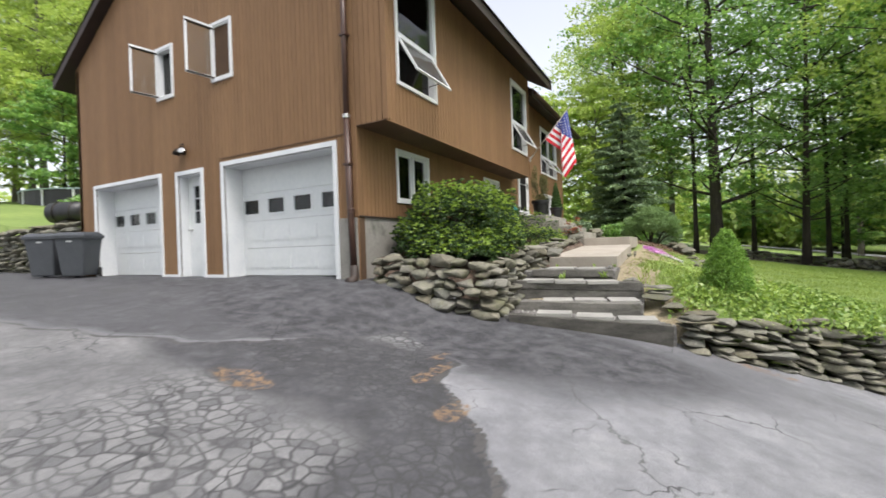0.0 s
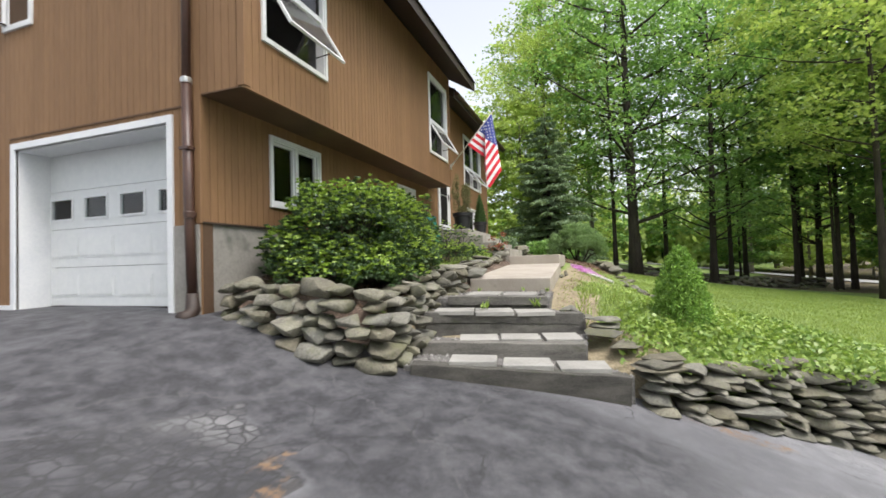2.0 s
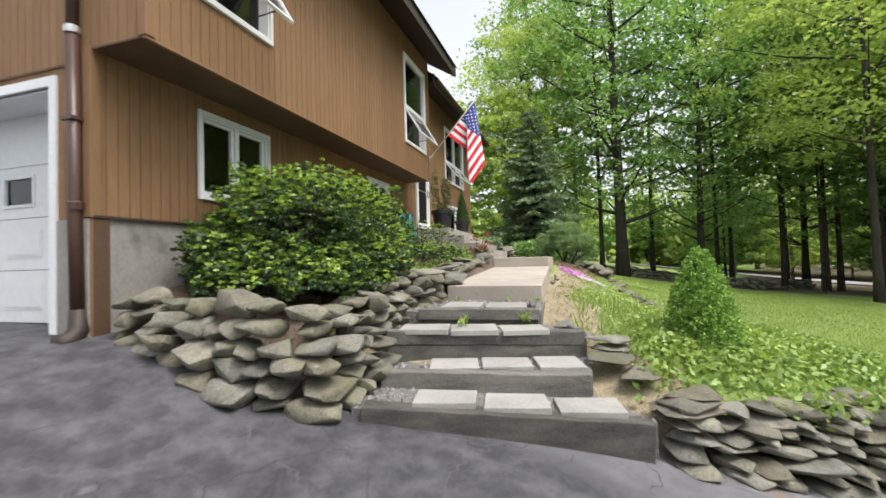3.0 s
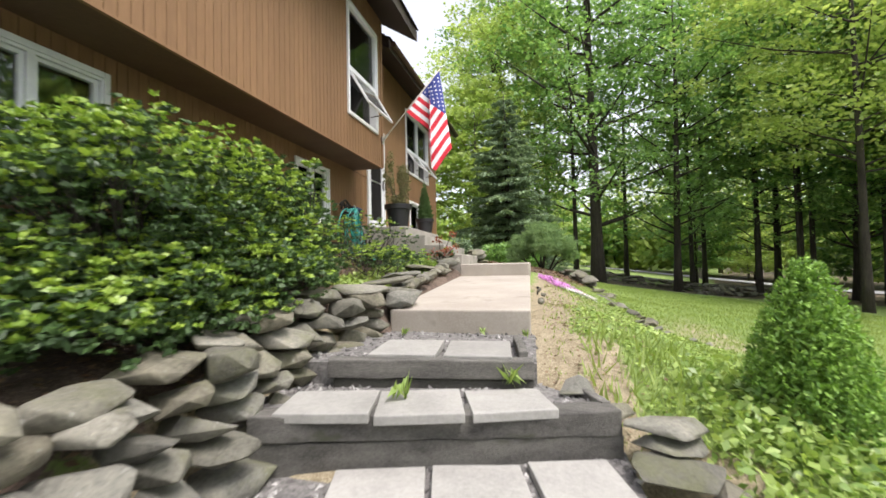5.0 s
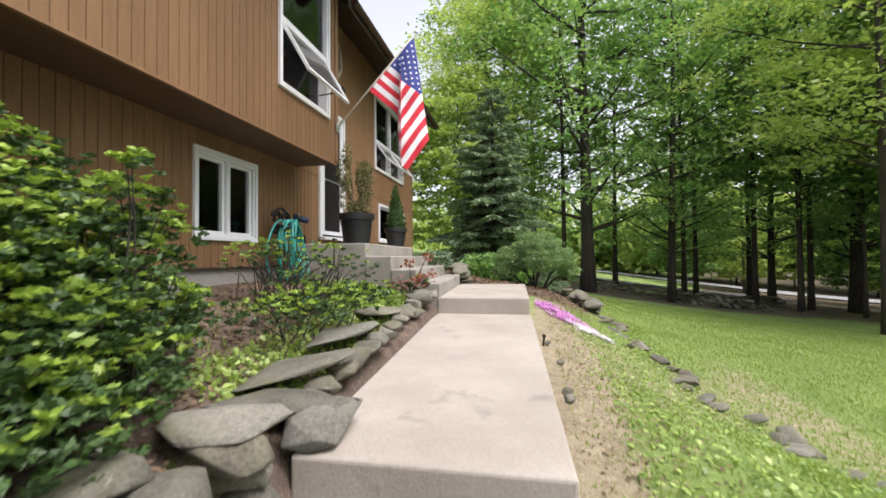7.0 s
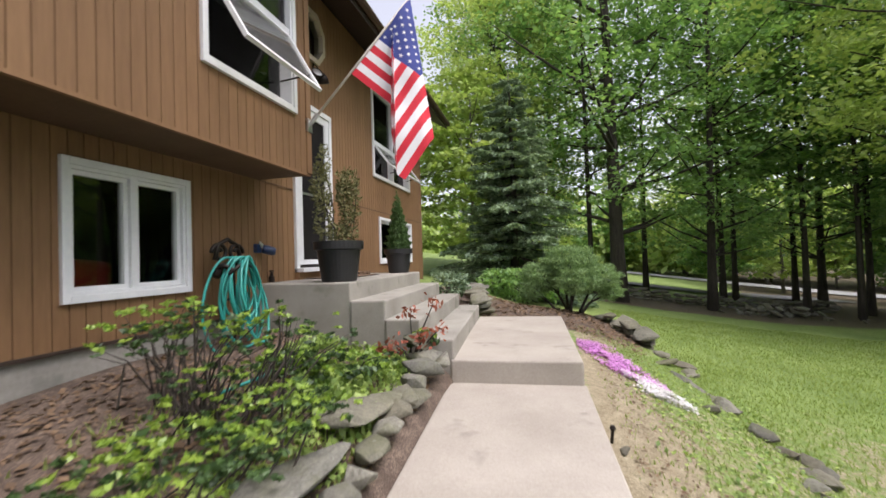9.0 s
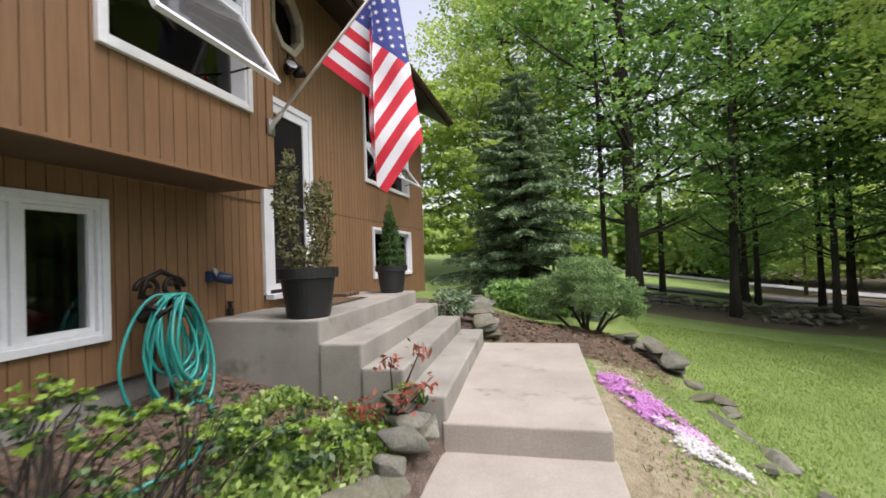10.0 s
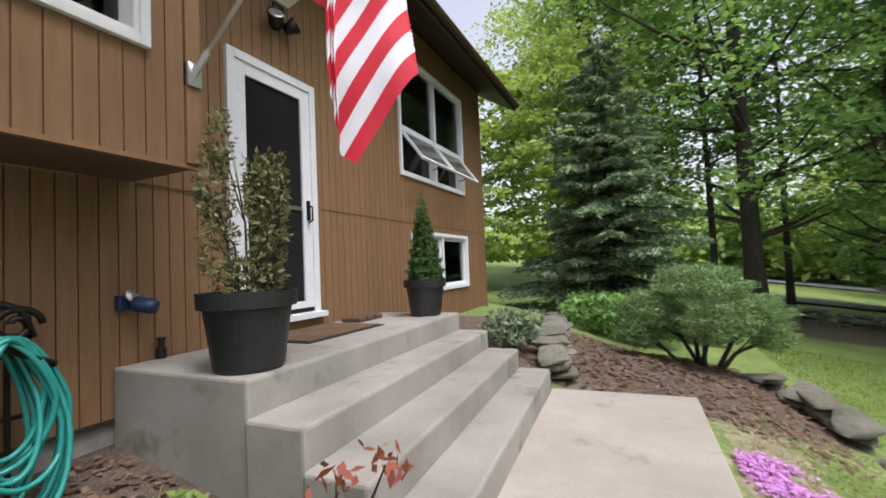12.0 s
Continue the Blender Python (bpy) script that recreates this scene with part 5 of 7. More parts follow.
# ---- planting ----
def leaf_mesh(name, P, size, mat, up=0.6, seed=1, long=1.5, along_dir=None):
    """One small rhombus a leaf, at the points P."""
    r = np.random.default_rng(seed)
    n = len(P)
    nrm = r.normal(size=(n, 3)) * (1 - up) + np.array([0, 0, 1.0]) * up
    nrm /= np.linalg.norm(nrm, axis=1)[:, None] + 1e-9
    d = r.normal(size=(n, 3)) if along_dir is None else along_dir + 0.35 * r.normal(size=(n, 3))
    d -= (d * nrm).sum(1)[:, None] * nrm
    d /= np.linalg.norm(d, axis=1)[:, None] + 1e-9
    s = np.cross(nrm, d)
    sz = (size if np.ndim(size) else np.full(n, size)) * r.uniform(0.6, 1.3, n)
    a = (d * sz[:, None] * long / 2)
    b = (s * sz[:, None] / 2)
    fold = nrm * (sz * 0.12)[:, None]
    V = np.stack([P - a, P + b + fold - 0.1 * a, P + a, P - b + fold - 0.1 * a], 1).reshape(-1, 3)
    me = bpy.data.meshes.new(name)
    me.vertices.add(4 * n)
    me.vertices.foreach_set("co", V.astype(np.float32).ravel())
    me.loops.add(4 * n)
    me.loops.foreach_set("vertex_index", np.arange(4 * n, dtype=np.int32))
    me.polygons.add(n)
    me.polygons.foreach_set("loop_start", np.arange(0, 4 * n, 4, dtype=np.int32))
    me.polygons.foreach_set("loop_total", np.full(n, 4, dtype=np.int32))
    me.update(calc_edges=True)
    me.materials.append(mat)
    return me


def crown_points(rnd, height, base, radius, sprays, per, lumps=3.0, droop=0.0):
    """Limb lines and leaf points of a broad crown built from flat sprays at the ends of its limbs."""
    limbs, pts = [], []
    for k in range(sprays):
        u = (k + rnd.random()) / sprays
        z = base + (height - base) * u
        prof = math.sin(math.pi * (0.12 + 0.83 * u)) ** 0.7
        a = k * 2.4 + rnd.uniform(-0.5, 0.5)
        R = radius * prof * rnd.uniform(0.45, 1.05)
        tip = Vector((R * math.cos(a), R * math.sin(a), z + R * rnd.uniform(-0.1, 0.25) - droop * R))
        if k % 3 == 0:
            limbs.append(((0, 0, max(base * 0.9, z - R * 0.35)), tip))
        w = rnd.uniform(0.5, 1.0) * radius * 0.3
        m = per
        ang = np.random.default_rng(rnd.randrange(10**6))
        q = ang.normal(size=(m, 3)) * np.array([w * 0.5, w * 0.5, w * 0.13])
        q[:, 2] -= 0.12 * (q[:, 0] ** 2 + q[:, 1] ** 2) / max(w, 0.1)
        pts.append(q + np.array(tip))
        if R > radius * 0.5:
            q2 = ang.normal(size=(m // 3, 3)) * np.array([w * 0.5, w * 0.5, w * 0.15])
            pts.append(q2 + np.array(tip) * np.array([0.55, 0.55, 1.0]))
    return limbs, np.concatenate(pts)


def deciduous(name, seed, height, trunk_r, base, radius, sprays, per, leaf, mat, bark, label, category="tree", group="woodland trees"):
    rnd = random.Random(seed)
    t = thing(name, label=label, category=category, group=group)
    g = Geo()
    bend = [rnd.uniform(-0.25, 0.25) for _ in range(4)]
    ts = np.linspace(0, 1, 9)
    ax = [(bend[0] * math.sin(2.2 * u + bend[1]) * u * height * 0.06, bend[2] * math.sin(2.7 * u + bend[3]) * u * height * 0.06, u * height * 0.92 - 0.25) for u in ts]
    g.tube(ax, [trunk_r * (1.35 if u == 0 else 1.0) * (1 - 0.8 * u) + 0.01 for u in ts], 9)
    limbs, pts = crown_points(rnd, height, base, radius, sprays, per)
    for a, b in limbs:
        mid = Vector(a).lerp(b, 0.5) + Vector((0, 0, -0.12 * (b - Vector(a)).length * 0.3))
        g.tube([a, mid, b], [trunk_r * 0.3, trunk_r * 0.2, 0.012], 5, cap=False)
    part("trunk", g, bark, t, smooth=True)
    part("crown", leaf_mesh("crown", pts, leaf, mat, 0.66, seed), mat, t)
    return t


BIG = deciduous("maple_tree", 1, 21, 0.31, 3.2, 5.4, 130, 68, 0.15, LEAF, BARK, "tall dark-trunked maple in full green leaf")
BIG.matrix_basis = pose(1.85, 27.4, 0.2)
SECOND = deciduous("maple_tree", 2, 17, 0.19, 2.8, 4.8, 130, 68, 0.145, LEAF, BARK, "slender maple with layered green foliage at the lawn edge")
SECOND.matrix_basis = pose(5.9, 29.0, -0.45)
YELLOW = deciduous("young_beech_tree", 3, 16, 0.13, 5.2, 4.8, 110, 130, 0.13, LEAF_YELLOW, BARK, "light-barked tree with fresh yellow-green leaves")
YELLOW.matrix_basis = pose(9.6, 21.6, -0.55)
THIN = deciduous("forest_tree", 4, 19, 0.135, 6.2, 3.5, 86, 54, 0.18, LEAF, BARK, "thin straight forest tree with a high crown")
THIN.matrix_basis = pose(10.2, 30.5, -0.9)
LOW = deciduous("understory_tree", 5, 7.5, 0.09, 1.2, 3.0, 90, 56, 0.19, LEAF, BARK, "low green understory tree")
LOW.matrix_basis = pose(16, 58, -1.0)
PALE_LOW = deciduous("understory_tree", 6, 9, 0.09, 0.9, 3.0, 100, 56, 0.19, LEAF_YELLOW, PALE_BARK, "low yellow-green understory tree")
PALE_LOW.matrix_basis = pose(-4.2, 27, 1.6)
TALL_PALE = deciduous("forest_tree", 7, 20, 0.22, 4.5, 4.0, 100, 60, 0.16, LEAF_YELLOW, PALE_BARK, "tall pale-barked tree with airy light-green leaves")
TALL_PALE.matrix_basis = pose(-3.2, 33, 1.5)


def plant(model, x, y, size=1.0, turn=0.0):
    z = float(upper_z(np.array([x]), np.array([y]))[0]) if y > edge_y(x) else float(drive_at((x, y))[0])
    m = pose(x, y, z, 0, 0, turn)
    o = copy_thing(model, m)
    o.matrix_basis = m @ Matrix.Diagonal((size, size, size * 1.0, 1))
    return o


rnd = random.Random(77)
for model, x, y, s in ((THIN, 0.9, 28.6, 0.9), (SECOND, -2.2, 33, 1.1), (SECOND, 12.4, 33.5, 1.0), (THIN, 7.6, 32.5, 0.95), (THIN, 8.9, 34.5, 1.0), (THIN, 4.2, 33.5, 1.0), (BIG, 15.5, 32, 0.95), (THIN, 11.6, 29.4, 0.9), (THIN, 12.9, 31.0, 1.0), (THIN, 14.2, 28.0, 0.85),
                       (YELLOW, 15.0, 24.0, 1.0), (THIN, 15.9, 27.0, 0.95), (THIN, 13.4, 25.8, 0.8), (THIN, 17.4, 29.4, 1.0), (SECOND, 19.5, 28, 1.1), (THIN, 12.2, 35.5, 1.05), (THIN, 17.0, 24.6, 0.9), (THIN, 19.0, 22.6, 0.95), (SECOND, 22, 21, 1.1), (BIG, 23, 33, 0.95),
                       (TALL_PALE, -0.4, 37, 0.95), (YELLOW, -3.4, 30, 0.9), (PALE_LOW, -7.0, 25.5, 0.9), (LOW, 9.8, 39, 1.0), (LOW, 17.5, 35, 1.1), (THIN, 14.6, 26.4, 0.7), (THIN, 17.8, 23.4, 0.7), (LOW, 21, 31, 1.0), (THIN, 16.4, 25.2, 0.65), (THIN, 18.2, 27.0, 0.7), (THIN, 13.0, 27.6, 0.6), (THIN, 20.4, 24.6, 0.75), (THIN, 11.0, 28.4, 0.6), (PALE_LOW, -1.2, 44, 1.0), (LOW, 26, 26, 1.2), (LOW, -4.5, 39, 1.1)):
    plant(model, x, y, s, rnd.uniform(0, 360))
spots = []
while len(spots) < 24:
    x, y = rnd.uniform(-34, 60), rnd.uniform(12, 78)
    if math.hypot(x - 1, y - 14) < 27 or (-9 < x < 13 and y < 56) or (x < -6 and y < 30) or 12 < math.degrees(math.atan2(-x, y)) < 32 or any(math.hypot(x - a, y - b) < 4.5 for a, b in spots):
        continue
    spots.append((x, y))
    plant(rnd.choice([BIG, SECOND, THIN, TALL_PALE, LOW]), x, y, rnd.uniform(0.9, 1.2), rnd.uniform(0, 360))
for x, y in ((-40, 17), (-31, 20), (-46, 14), (-34, 25), (-44, 24), (-19, 21), (-38, 30), (-52, 20), (-56, 12), (-48, 28)):
    plant(rnd.choice([TALL_PALE, YELLOW, PALE_LOW]), x, y, rnd.uniform(0.9, 1.15), rnd.uniform(0, 360))
for x, y in ((-38, 13), (-41, 11), (-46, 15), (-50, 12.5), (-36, 15.5), (-44, 18), (-43, 8.5), (-48, 10)):
    plant(rnd.choice([YELLOW, PALE_LOW, TALL_PALE]), x, y, rnd.uniform(0.95, 1.2), rnd.uniform(0, 360))
for x, y in ((30, 52), (36, 46.5), (42, 42), (20, 56.5), (48, 37), (25, 55), (14, 60), (33, 50), (39, 45), (22, 60), (17, 47), (29, 38), (35, 33), (23, 41)):
    plant(rnd.choice([LOW, PALE_LOW, LOW]), x, y, rnd.uniform(0.95, 1.3), rnd.uniform(0, 360))
for x, y in ((-24, 13), (-27, 18), (-31, 11.5), (-22, 20), (-35, 9.5), (-29, 15)):
    plant(rnd.choice([YELLOW, PALE_LOW, LOW]), x, y, rnd.uniform(0.85, 1.1), rnd.uniform(0, 360))
# unseen trees, added to block low sky light and to show in window reflections
for x, y in ((31, 13), (20, -2), (22, 5.5), (17, -12), (26, 8), (9, -20), (-6, -23)):
    plant(rnd.choice([BIG, SECOND]), x, y, rnd.uniform(0.9, 1.1), rnd.uniform(0, 360))
for x, y in ((24, -6), (16, -20), (2, -26), (-14, -24), (30, 4)):
    plant(rnd.choice([BIG, SECOND]), x, y, rnd.uniform(0.9, 1.1), rnd.uniform(0, 360))


def far_wood():
    """The unbroken wood behind, past what can be counted."""
    r = np.random.default_rng(5)
    pts = []
    for k in range(200):
        a = radians(-100 + 200 * (k + r.random()) / 200)
        d = r.uniform(54, 95)
        h = r.uniform(7, 13)
        c = np.array([d * math.sin(a), 8 + d * math.cos(a), 0])
        q = r.normal(size=(230, 3)) * np.array([2.4, 2.4, h * 0.22]) + c + np.array([0, 0, h * 0.52])
        pts.append(q)
    for k in range(130):
        a, d, h = radians(-20 + 95 * (k + r.random()) / 130), r.uniform(53, 62), r.uniform(3.5, 7)
        pts.append(r.normal(size=(230, 3)) * np.array([1.7, 1.7, h * 0.25]) + np.array([d * math.sin(a), 8 + d * math.cos(a), h * 0.42 - 0.8]))
    P = np.concatenate(pts)
    P[:, 2] = np.abs(P[:, 2]) + 0.3
    # the bright yellow-green leaf colour stands in for sunlight on the distant foliage
    ob = new("far_woods", leaf_mesh("far_woods", P, 0.6, LEAF_YELLOW, 0.45, 9))
    return tagged(ob, "dense green woodland closing the view", "woods", kind="stuff")


far_wood()


def spruce(x, y, z, height, radius):
    rnd = random.Random(12)
    t = thing("spruce_tree", pose(x, y, z), "blue-green spruce with drooping layered branches", "spruce")
    trunk = Geo().tube([(0, 0, -0.2), (0.05, 0, height * 0.5), (0, 0, height)], [0.14, 0.08, 0.01], 8)
    pts, dirs = [], []
    levels = 25
    for k in range(levels):
        u = k / levels
        zz = 0.3 + (height - 0.35) * u
        n = 9 if u < 0.7 else 6
        for j in range(n):
            if rnd.random() < 0.1:
                continue
            a = 2 * math.pi * (j + 0.5 * (k % 2) + rnd.uniform(-0.28, 0.28)) / n
            R = radius * (1 - u) ** 0.6 * (0.85 + 0.2 * math.sin(2 * a + 9 * u)) * rnd.uniform(0.62, 1.22) + 0.08
            sag = rnd.uniform(0.18, 0.36)
            lift = rnd.uniform(0.05, 0.16)
            drop = lambda f: -sag * R * f ** 1.4 + lift * R * np.clip(f - 0.55, 0, 1) * 2
            tip = Vector((R * math.cos(a), R * math.sin(a), zz + float(drop(1.0))))
            trunk.tube([(0, 0, zz), (0.5 * tip.x, 0.5 * tip.y, zz + float(drop(0.5))), tip], [0.022, 0.013, 0.004], 4, cap=False)
            m = int(60 + 230 * R)
            w = np.random.default_rng(rnd.randrange(10**6))
            f = w.uniform(0.22, 1.04, m) ** 0.75
            spread_w = 0.2 * R * np.sin(np.pi * np.clip(f, 0.05, 1) * 0.88) + 0.02
            side = w.uniform(-1, 1, m) * spread_w
            px = f * R * math.cos(a) - side * math.sin(a)
            py = f * R * math.sin(a) + side * math.cos(a)
            pz = zz + drop(f) - 0.35 * np.abs(side) - np.abs(w.normal(size=m)) * 0.045
            pts.append(np.stack([px, py, pz], 1))
            sgn = np.sign(side)
            dirs.append(np.stack([math.cos(a) - 0.7 * sgn * math.sin(a), math.sin(a) + 0.7 * sgn * math.cos(a), np.full(m, -0.35)], 1))
    part("trunk", trunk, BARK, t, smooth=True)
    part("needles", leaf_mesh("needles", np.concatenate(pts), 0.05, LEAF_SPRUCE, 0.62, 3, 2.8, np.concatenate(dirs)), LEAF_SPRUCE, t)
    return t


spruce(-2.05, 20.6, 1.0, 6.7, 2.35)


def pads(name, x, y, z, blobs, count, size, mat, label, category, stems=5, long=2.0, up=0.5, bark=BARK, stem=0.035):
    """A shrub of foliage pads on bare stems."""
    rnd = random.Random(int(abs(x * 100) + y))
    t = thing(name, pose(x, y, z), label, category)
    g = Geo()
    pts, out = [], []
    r = np.random.default_rng(rnd.randrange(10**6))
    for bx, by, bz, br, bh in blobs:
        m = int(count * br * br)
        d = r.normal(size=(m, 3))
        d /= np.linalg.norm(d, axis=1)[:, None]
        lump = 1 + 0.18 * np.sin(d[:, 0] * 7 + bx * 9) * np.cos(d[:, 1] * 6 + by * 5) + 0.12 * np.sin(d[:, 2] * 11)
        q = d * (r.uniform(0.45, 1.0, m) ** 0.45 * lump)[:, None] * np.array([br, br, bh])
        pts.append(q + np.array([bx, by, bz]))
        out.append(d + np.array([0, 0, 0.3]))
    for k in range(stems):
        b = blobs[k % len(blobs)]
        a = rnd.uniform(0, 6.28)
        foot = (0.1 * math.cos(a), 0.1 * math.sin(a), -0.12)
        mid = (b[0] * 0.5 + rnd.uniform(-0.1, 0.1), b[1] * 0.5 + rnd.uniform(-0.1, 0.1), b[2] * 0.5)
        g.tube([foot, mid, (b[0], b[1], b[2])], [stem, stem * 0.7, stem * 0.3], 6, cap=False)
        for _ in range(4):
            e = (b[0] + rnd.uniform(-0.8, 0.8) * b[3], b[1] + rnd.uniform(-0.8, 0.8) * b[3], b[2] + rnd.uniform(-0.4, 0.8) * b[4])
            g.tube([mid, e], [stem * 0.4, stem * 0.12], 4, cap=False)
    part("wood", g, bark, t, smooth=True, kind="stuff")
    part("foliage", leaf_mesh("foliage", np.concatenate(pts), size, mat, up, 4, long, np.concatenate(out)), mat, t)
    return t


pads("juniper_bush", -0.75, 16.85, 1.12, [(0, 0, 1.05, 0.55, 0.34), (0.5, -0.1, 0.75, 0.42, 0.26), (-0.5, 0.1, 0.78, 0.46, 0.3), (0.1, -0.35, 0.7, 0.45, 0.25), (0.75, 0.1, 0.45, 0.25, 0.16), (-0.1, 0.35, 0.85, 0.45, 0.3), (-0.75, -0.1, 0.5, 0.25, 0.2)],
     40000, 0.0115, LEAF_JUNIPER, "spreading juniper bush with pad-like green foliage", "bush", 7, 5.0, 0.25)
pads("low_shrub", -2.9, 15.4, 1.55, [(0, 0, 0.3, 0.3, 0.24), (0.15, 0.2, 0.3, 0.22, 0.2)], 5000, 0.045, LEAF_SPRUCE, "small grey-green shrub by the porch", "shrub", 4, 2.0)
pads("green_shrub", -1.75, 18.4, 1.15, [(0, 0, 0.5, 0.5, 0.4), (0.6, 0.2, 0.45, 0.45, 0.35), (-0.6, 0.3, 0.5, 0.5, 0.4)], 3200, 0.07, LEAF, "leafy green shrub below the spruce", "shrub", 5, 1.6)
cone_r = lambda u: float(np.interp(u, [0, 0.15, 0.4, 0.65, 0.85, 1], [0.23, 0.28, 0.27, 0.2, 0.12, 0.03]))
CONE = [(0, 0, 0.1 + 0.88 * u, 0.68 * cone_r(u), 0.14) for u in np.linspace(0, 1, 8)]
CONE += [(cone_r(k / 84) * 1.0 * math.cos(2.4 * k), cone_r(k / 84) * 1.0 * math.sin(2.4 * k), 0.05 + 0.99 * k / 84, 0.075 - 0.03 * k / 84, 0.085) for k in range(84)]
pads("dwarf_spruce", 0.76, 7.28, 0.33, CONE, 52000, 0.014, LEAF_CONE, "small cone-shaped bright green dwarf spruce", "shrub", 3, 2.4, 0.25)


def azalea(name, x, y, z, blobs, whorls, label, leaf=0.021, twigs=26):
    """A broadleaf shrub: leaves in whorls at the twig ends, dark bare wood inside."""
    rnd = random.Random(int(abs(x * 10) + y * 7))
    r = np.random.default_rng(rnd.randrange(10**6))
    t = thing(name, pose(x, y, z), label, "shrub")
    g, pts, dirs, tips, tdirs = Geo(), [], [], [], []
    for bx, by, bz, rx, ry, rz in blobs:
        for k in range(int(whorls * rx * ry)):
            d = r.normal(size=3)
            d /= np.linalg.norm(d)
            if d[2] < 0.0 and r.random() < 0.4:
                continue
            if d[2] < -0.45:
                d[2] *= -0.5
            f = r.uniform(0.55, 1.0) ** 0.5 * (1 + 0.17 * math.sin(5 * d[0] + 3 * bx) * math.cos(4 * d[1] + by) + 0.1 * math.sin(13 * d[2] + 9 * d[0]))
            tip = np.array([bx, by, bz]) + d * f * np.array([rx, ry, rz])
            n = 9
            a = r.uniform(0, 6.28) + np.arange(n) * 2 * math.pi / n
            ring = np.stack([np.cos(a), np.sin(a), r.uniform(0.1, 0.7, n)], 1)
            # new leaves only on upward whorls: shade on the lower half, by colour
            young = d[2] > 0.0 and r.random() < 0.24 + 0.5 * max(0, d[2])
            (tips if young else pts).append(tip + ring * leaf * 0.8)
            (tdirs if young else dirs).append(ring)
            if k % twigs == 0:
                g.tube([(bx * 0.6 + 0.1 * r.normal(), by * 0.6 + 0.1 * r.normal(), max(-0.02, bz * 0.1)), tuple(0.55 * tip + 0.45 * np.array([bx, by, bz * 0.6])), tuple(tip)], [0.007, 0.0045, 0.0015], 4, cap=False)
    part("wood", g, BARK, t, smooth=True, kind="stuff")
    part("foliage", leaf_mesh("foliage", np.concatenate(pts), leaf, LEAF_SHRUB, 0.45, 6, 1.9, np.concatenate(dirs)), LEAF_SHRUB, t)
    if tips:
        part("new_growth", leaf_mesh("new_growth", np.concatenate(tips), leaf, LEAF_LIT_TIP, 0.5, 7, 1.9, np.concatenate(tdirs)), LEAF_LIT_TIP, t, "bright yellow-green new leaves, kept to the lit upper side", kind="stuff")
    return t


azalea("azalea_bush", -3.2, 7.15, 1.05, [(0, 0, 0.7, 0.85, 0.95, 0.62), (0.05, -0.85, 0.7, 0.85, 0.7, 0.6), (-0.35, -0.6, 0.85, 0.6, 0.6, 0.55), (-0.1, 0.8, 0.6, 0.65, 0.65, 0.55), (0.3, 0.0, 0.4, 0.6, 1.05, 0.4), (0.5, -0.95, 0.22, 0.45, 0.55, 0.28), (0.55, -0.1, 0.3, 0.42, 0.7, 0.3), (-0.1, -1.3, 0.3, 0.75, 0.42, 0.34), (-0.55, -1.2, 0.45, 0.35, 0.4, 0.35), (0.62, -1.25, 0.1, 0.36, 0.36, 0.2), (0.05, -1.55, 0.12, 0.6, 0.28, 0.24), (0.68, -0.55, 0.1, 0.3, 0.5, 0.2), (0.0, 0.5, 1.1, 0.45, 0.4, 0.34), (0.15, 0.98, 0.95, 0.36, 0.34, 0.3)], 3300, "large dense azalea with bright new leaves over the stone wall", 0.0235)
azalea("azalea_bush", -2.9, 7.95, 1.2, [(0.08, 0.1, 1.0, 0.17, 0.17, 0.12), (0.2, 0.0, 1.12, 0.11, 0.11, 0.07), (0.0, -0.12, 0.85, 0.16, 0.16, 0.12), (-0.35, -0.25, 0.75, 0.3, 0.3, 0.25), (0.15, 0.1, 0.42, 0.3, 0.32, 0.22), (-0.15, 0.35, 0.3, 0.35, 0.4, 0.22), (0.2, -0.3, 0.45, 0.28, 0.3, 0.25)], 1500, "leggy azalea with leafy tips on bare stems", 0.023, 9)
azalea("azalea_bush", -3.15, 9.95, 1.38, [(0, 0, 0.5, 0.45, 0.4, 0.24), (0.3, 0.35, 0.4, 0.4, 0.4, 0.26), (-0.35, 0.1, 0.52, 0.35, 0.35, 0.22), (0.2, -0.1, 0.25, 0.3, 0.3, 0.2)], 560, "sparse twiggy azalea in the mulch bed", 0.021, 4)
azalea("azalea_bush", -2.75, 9.35, 1.28, [(0, 0, 0.2, 0.4, 0.45, 0.2), (0.1, 0.6, 0.2, 0.35, 0.4, 0.2)], 1300, "low spreading azalea at the edge of the stones")
azalea("low_plant", -2.75, 11.0, 1.42, [(0, 0, 0.1, 0.35, 0.3, 0.12), (-0.4, -0.1, 0.1, 0.3, 0.25, 0.12)], 900, "low leafy plant growing in the mulch", 0.03)


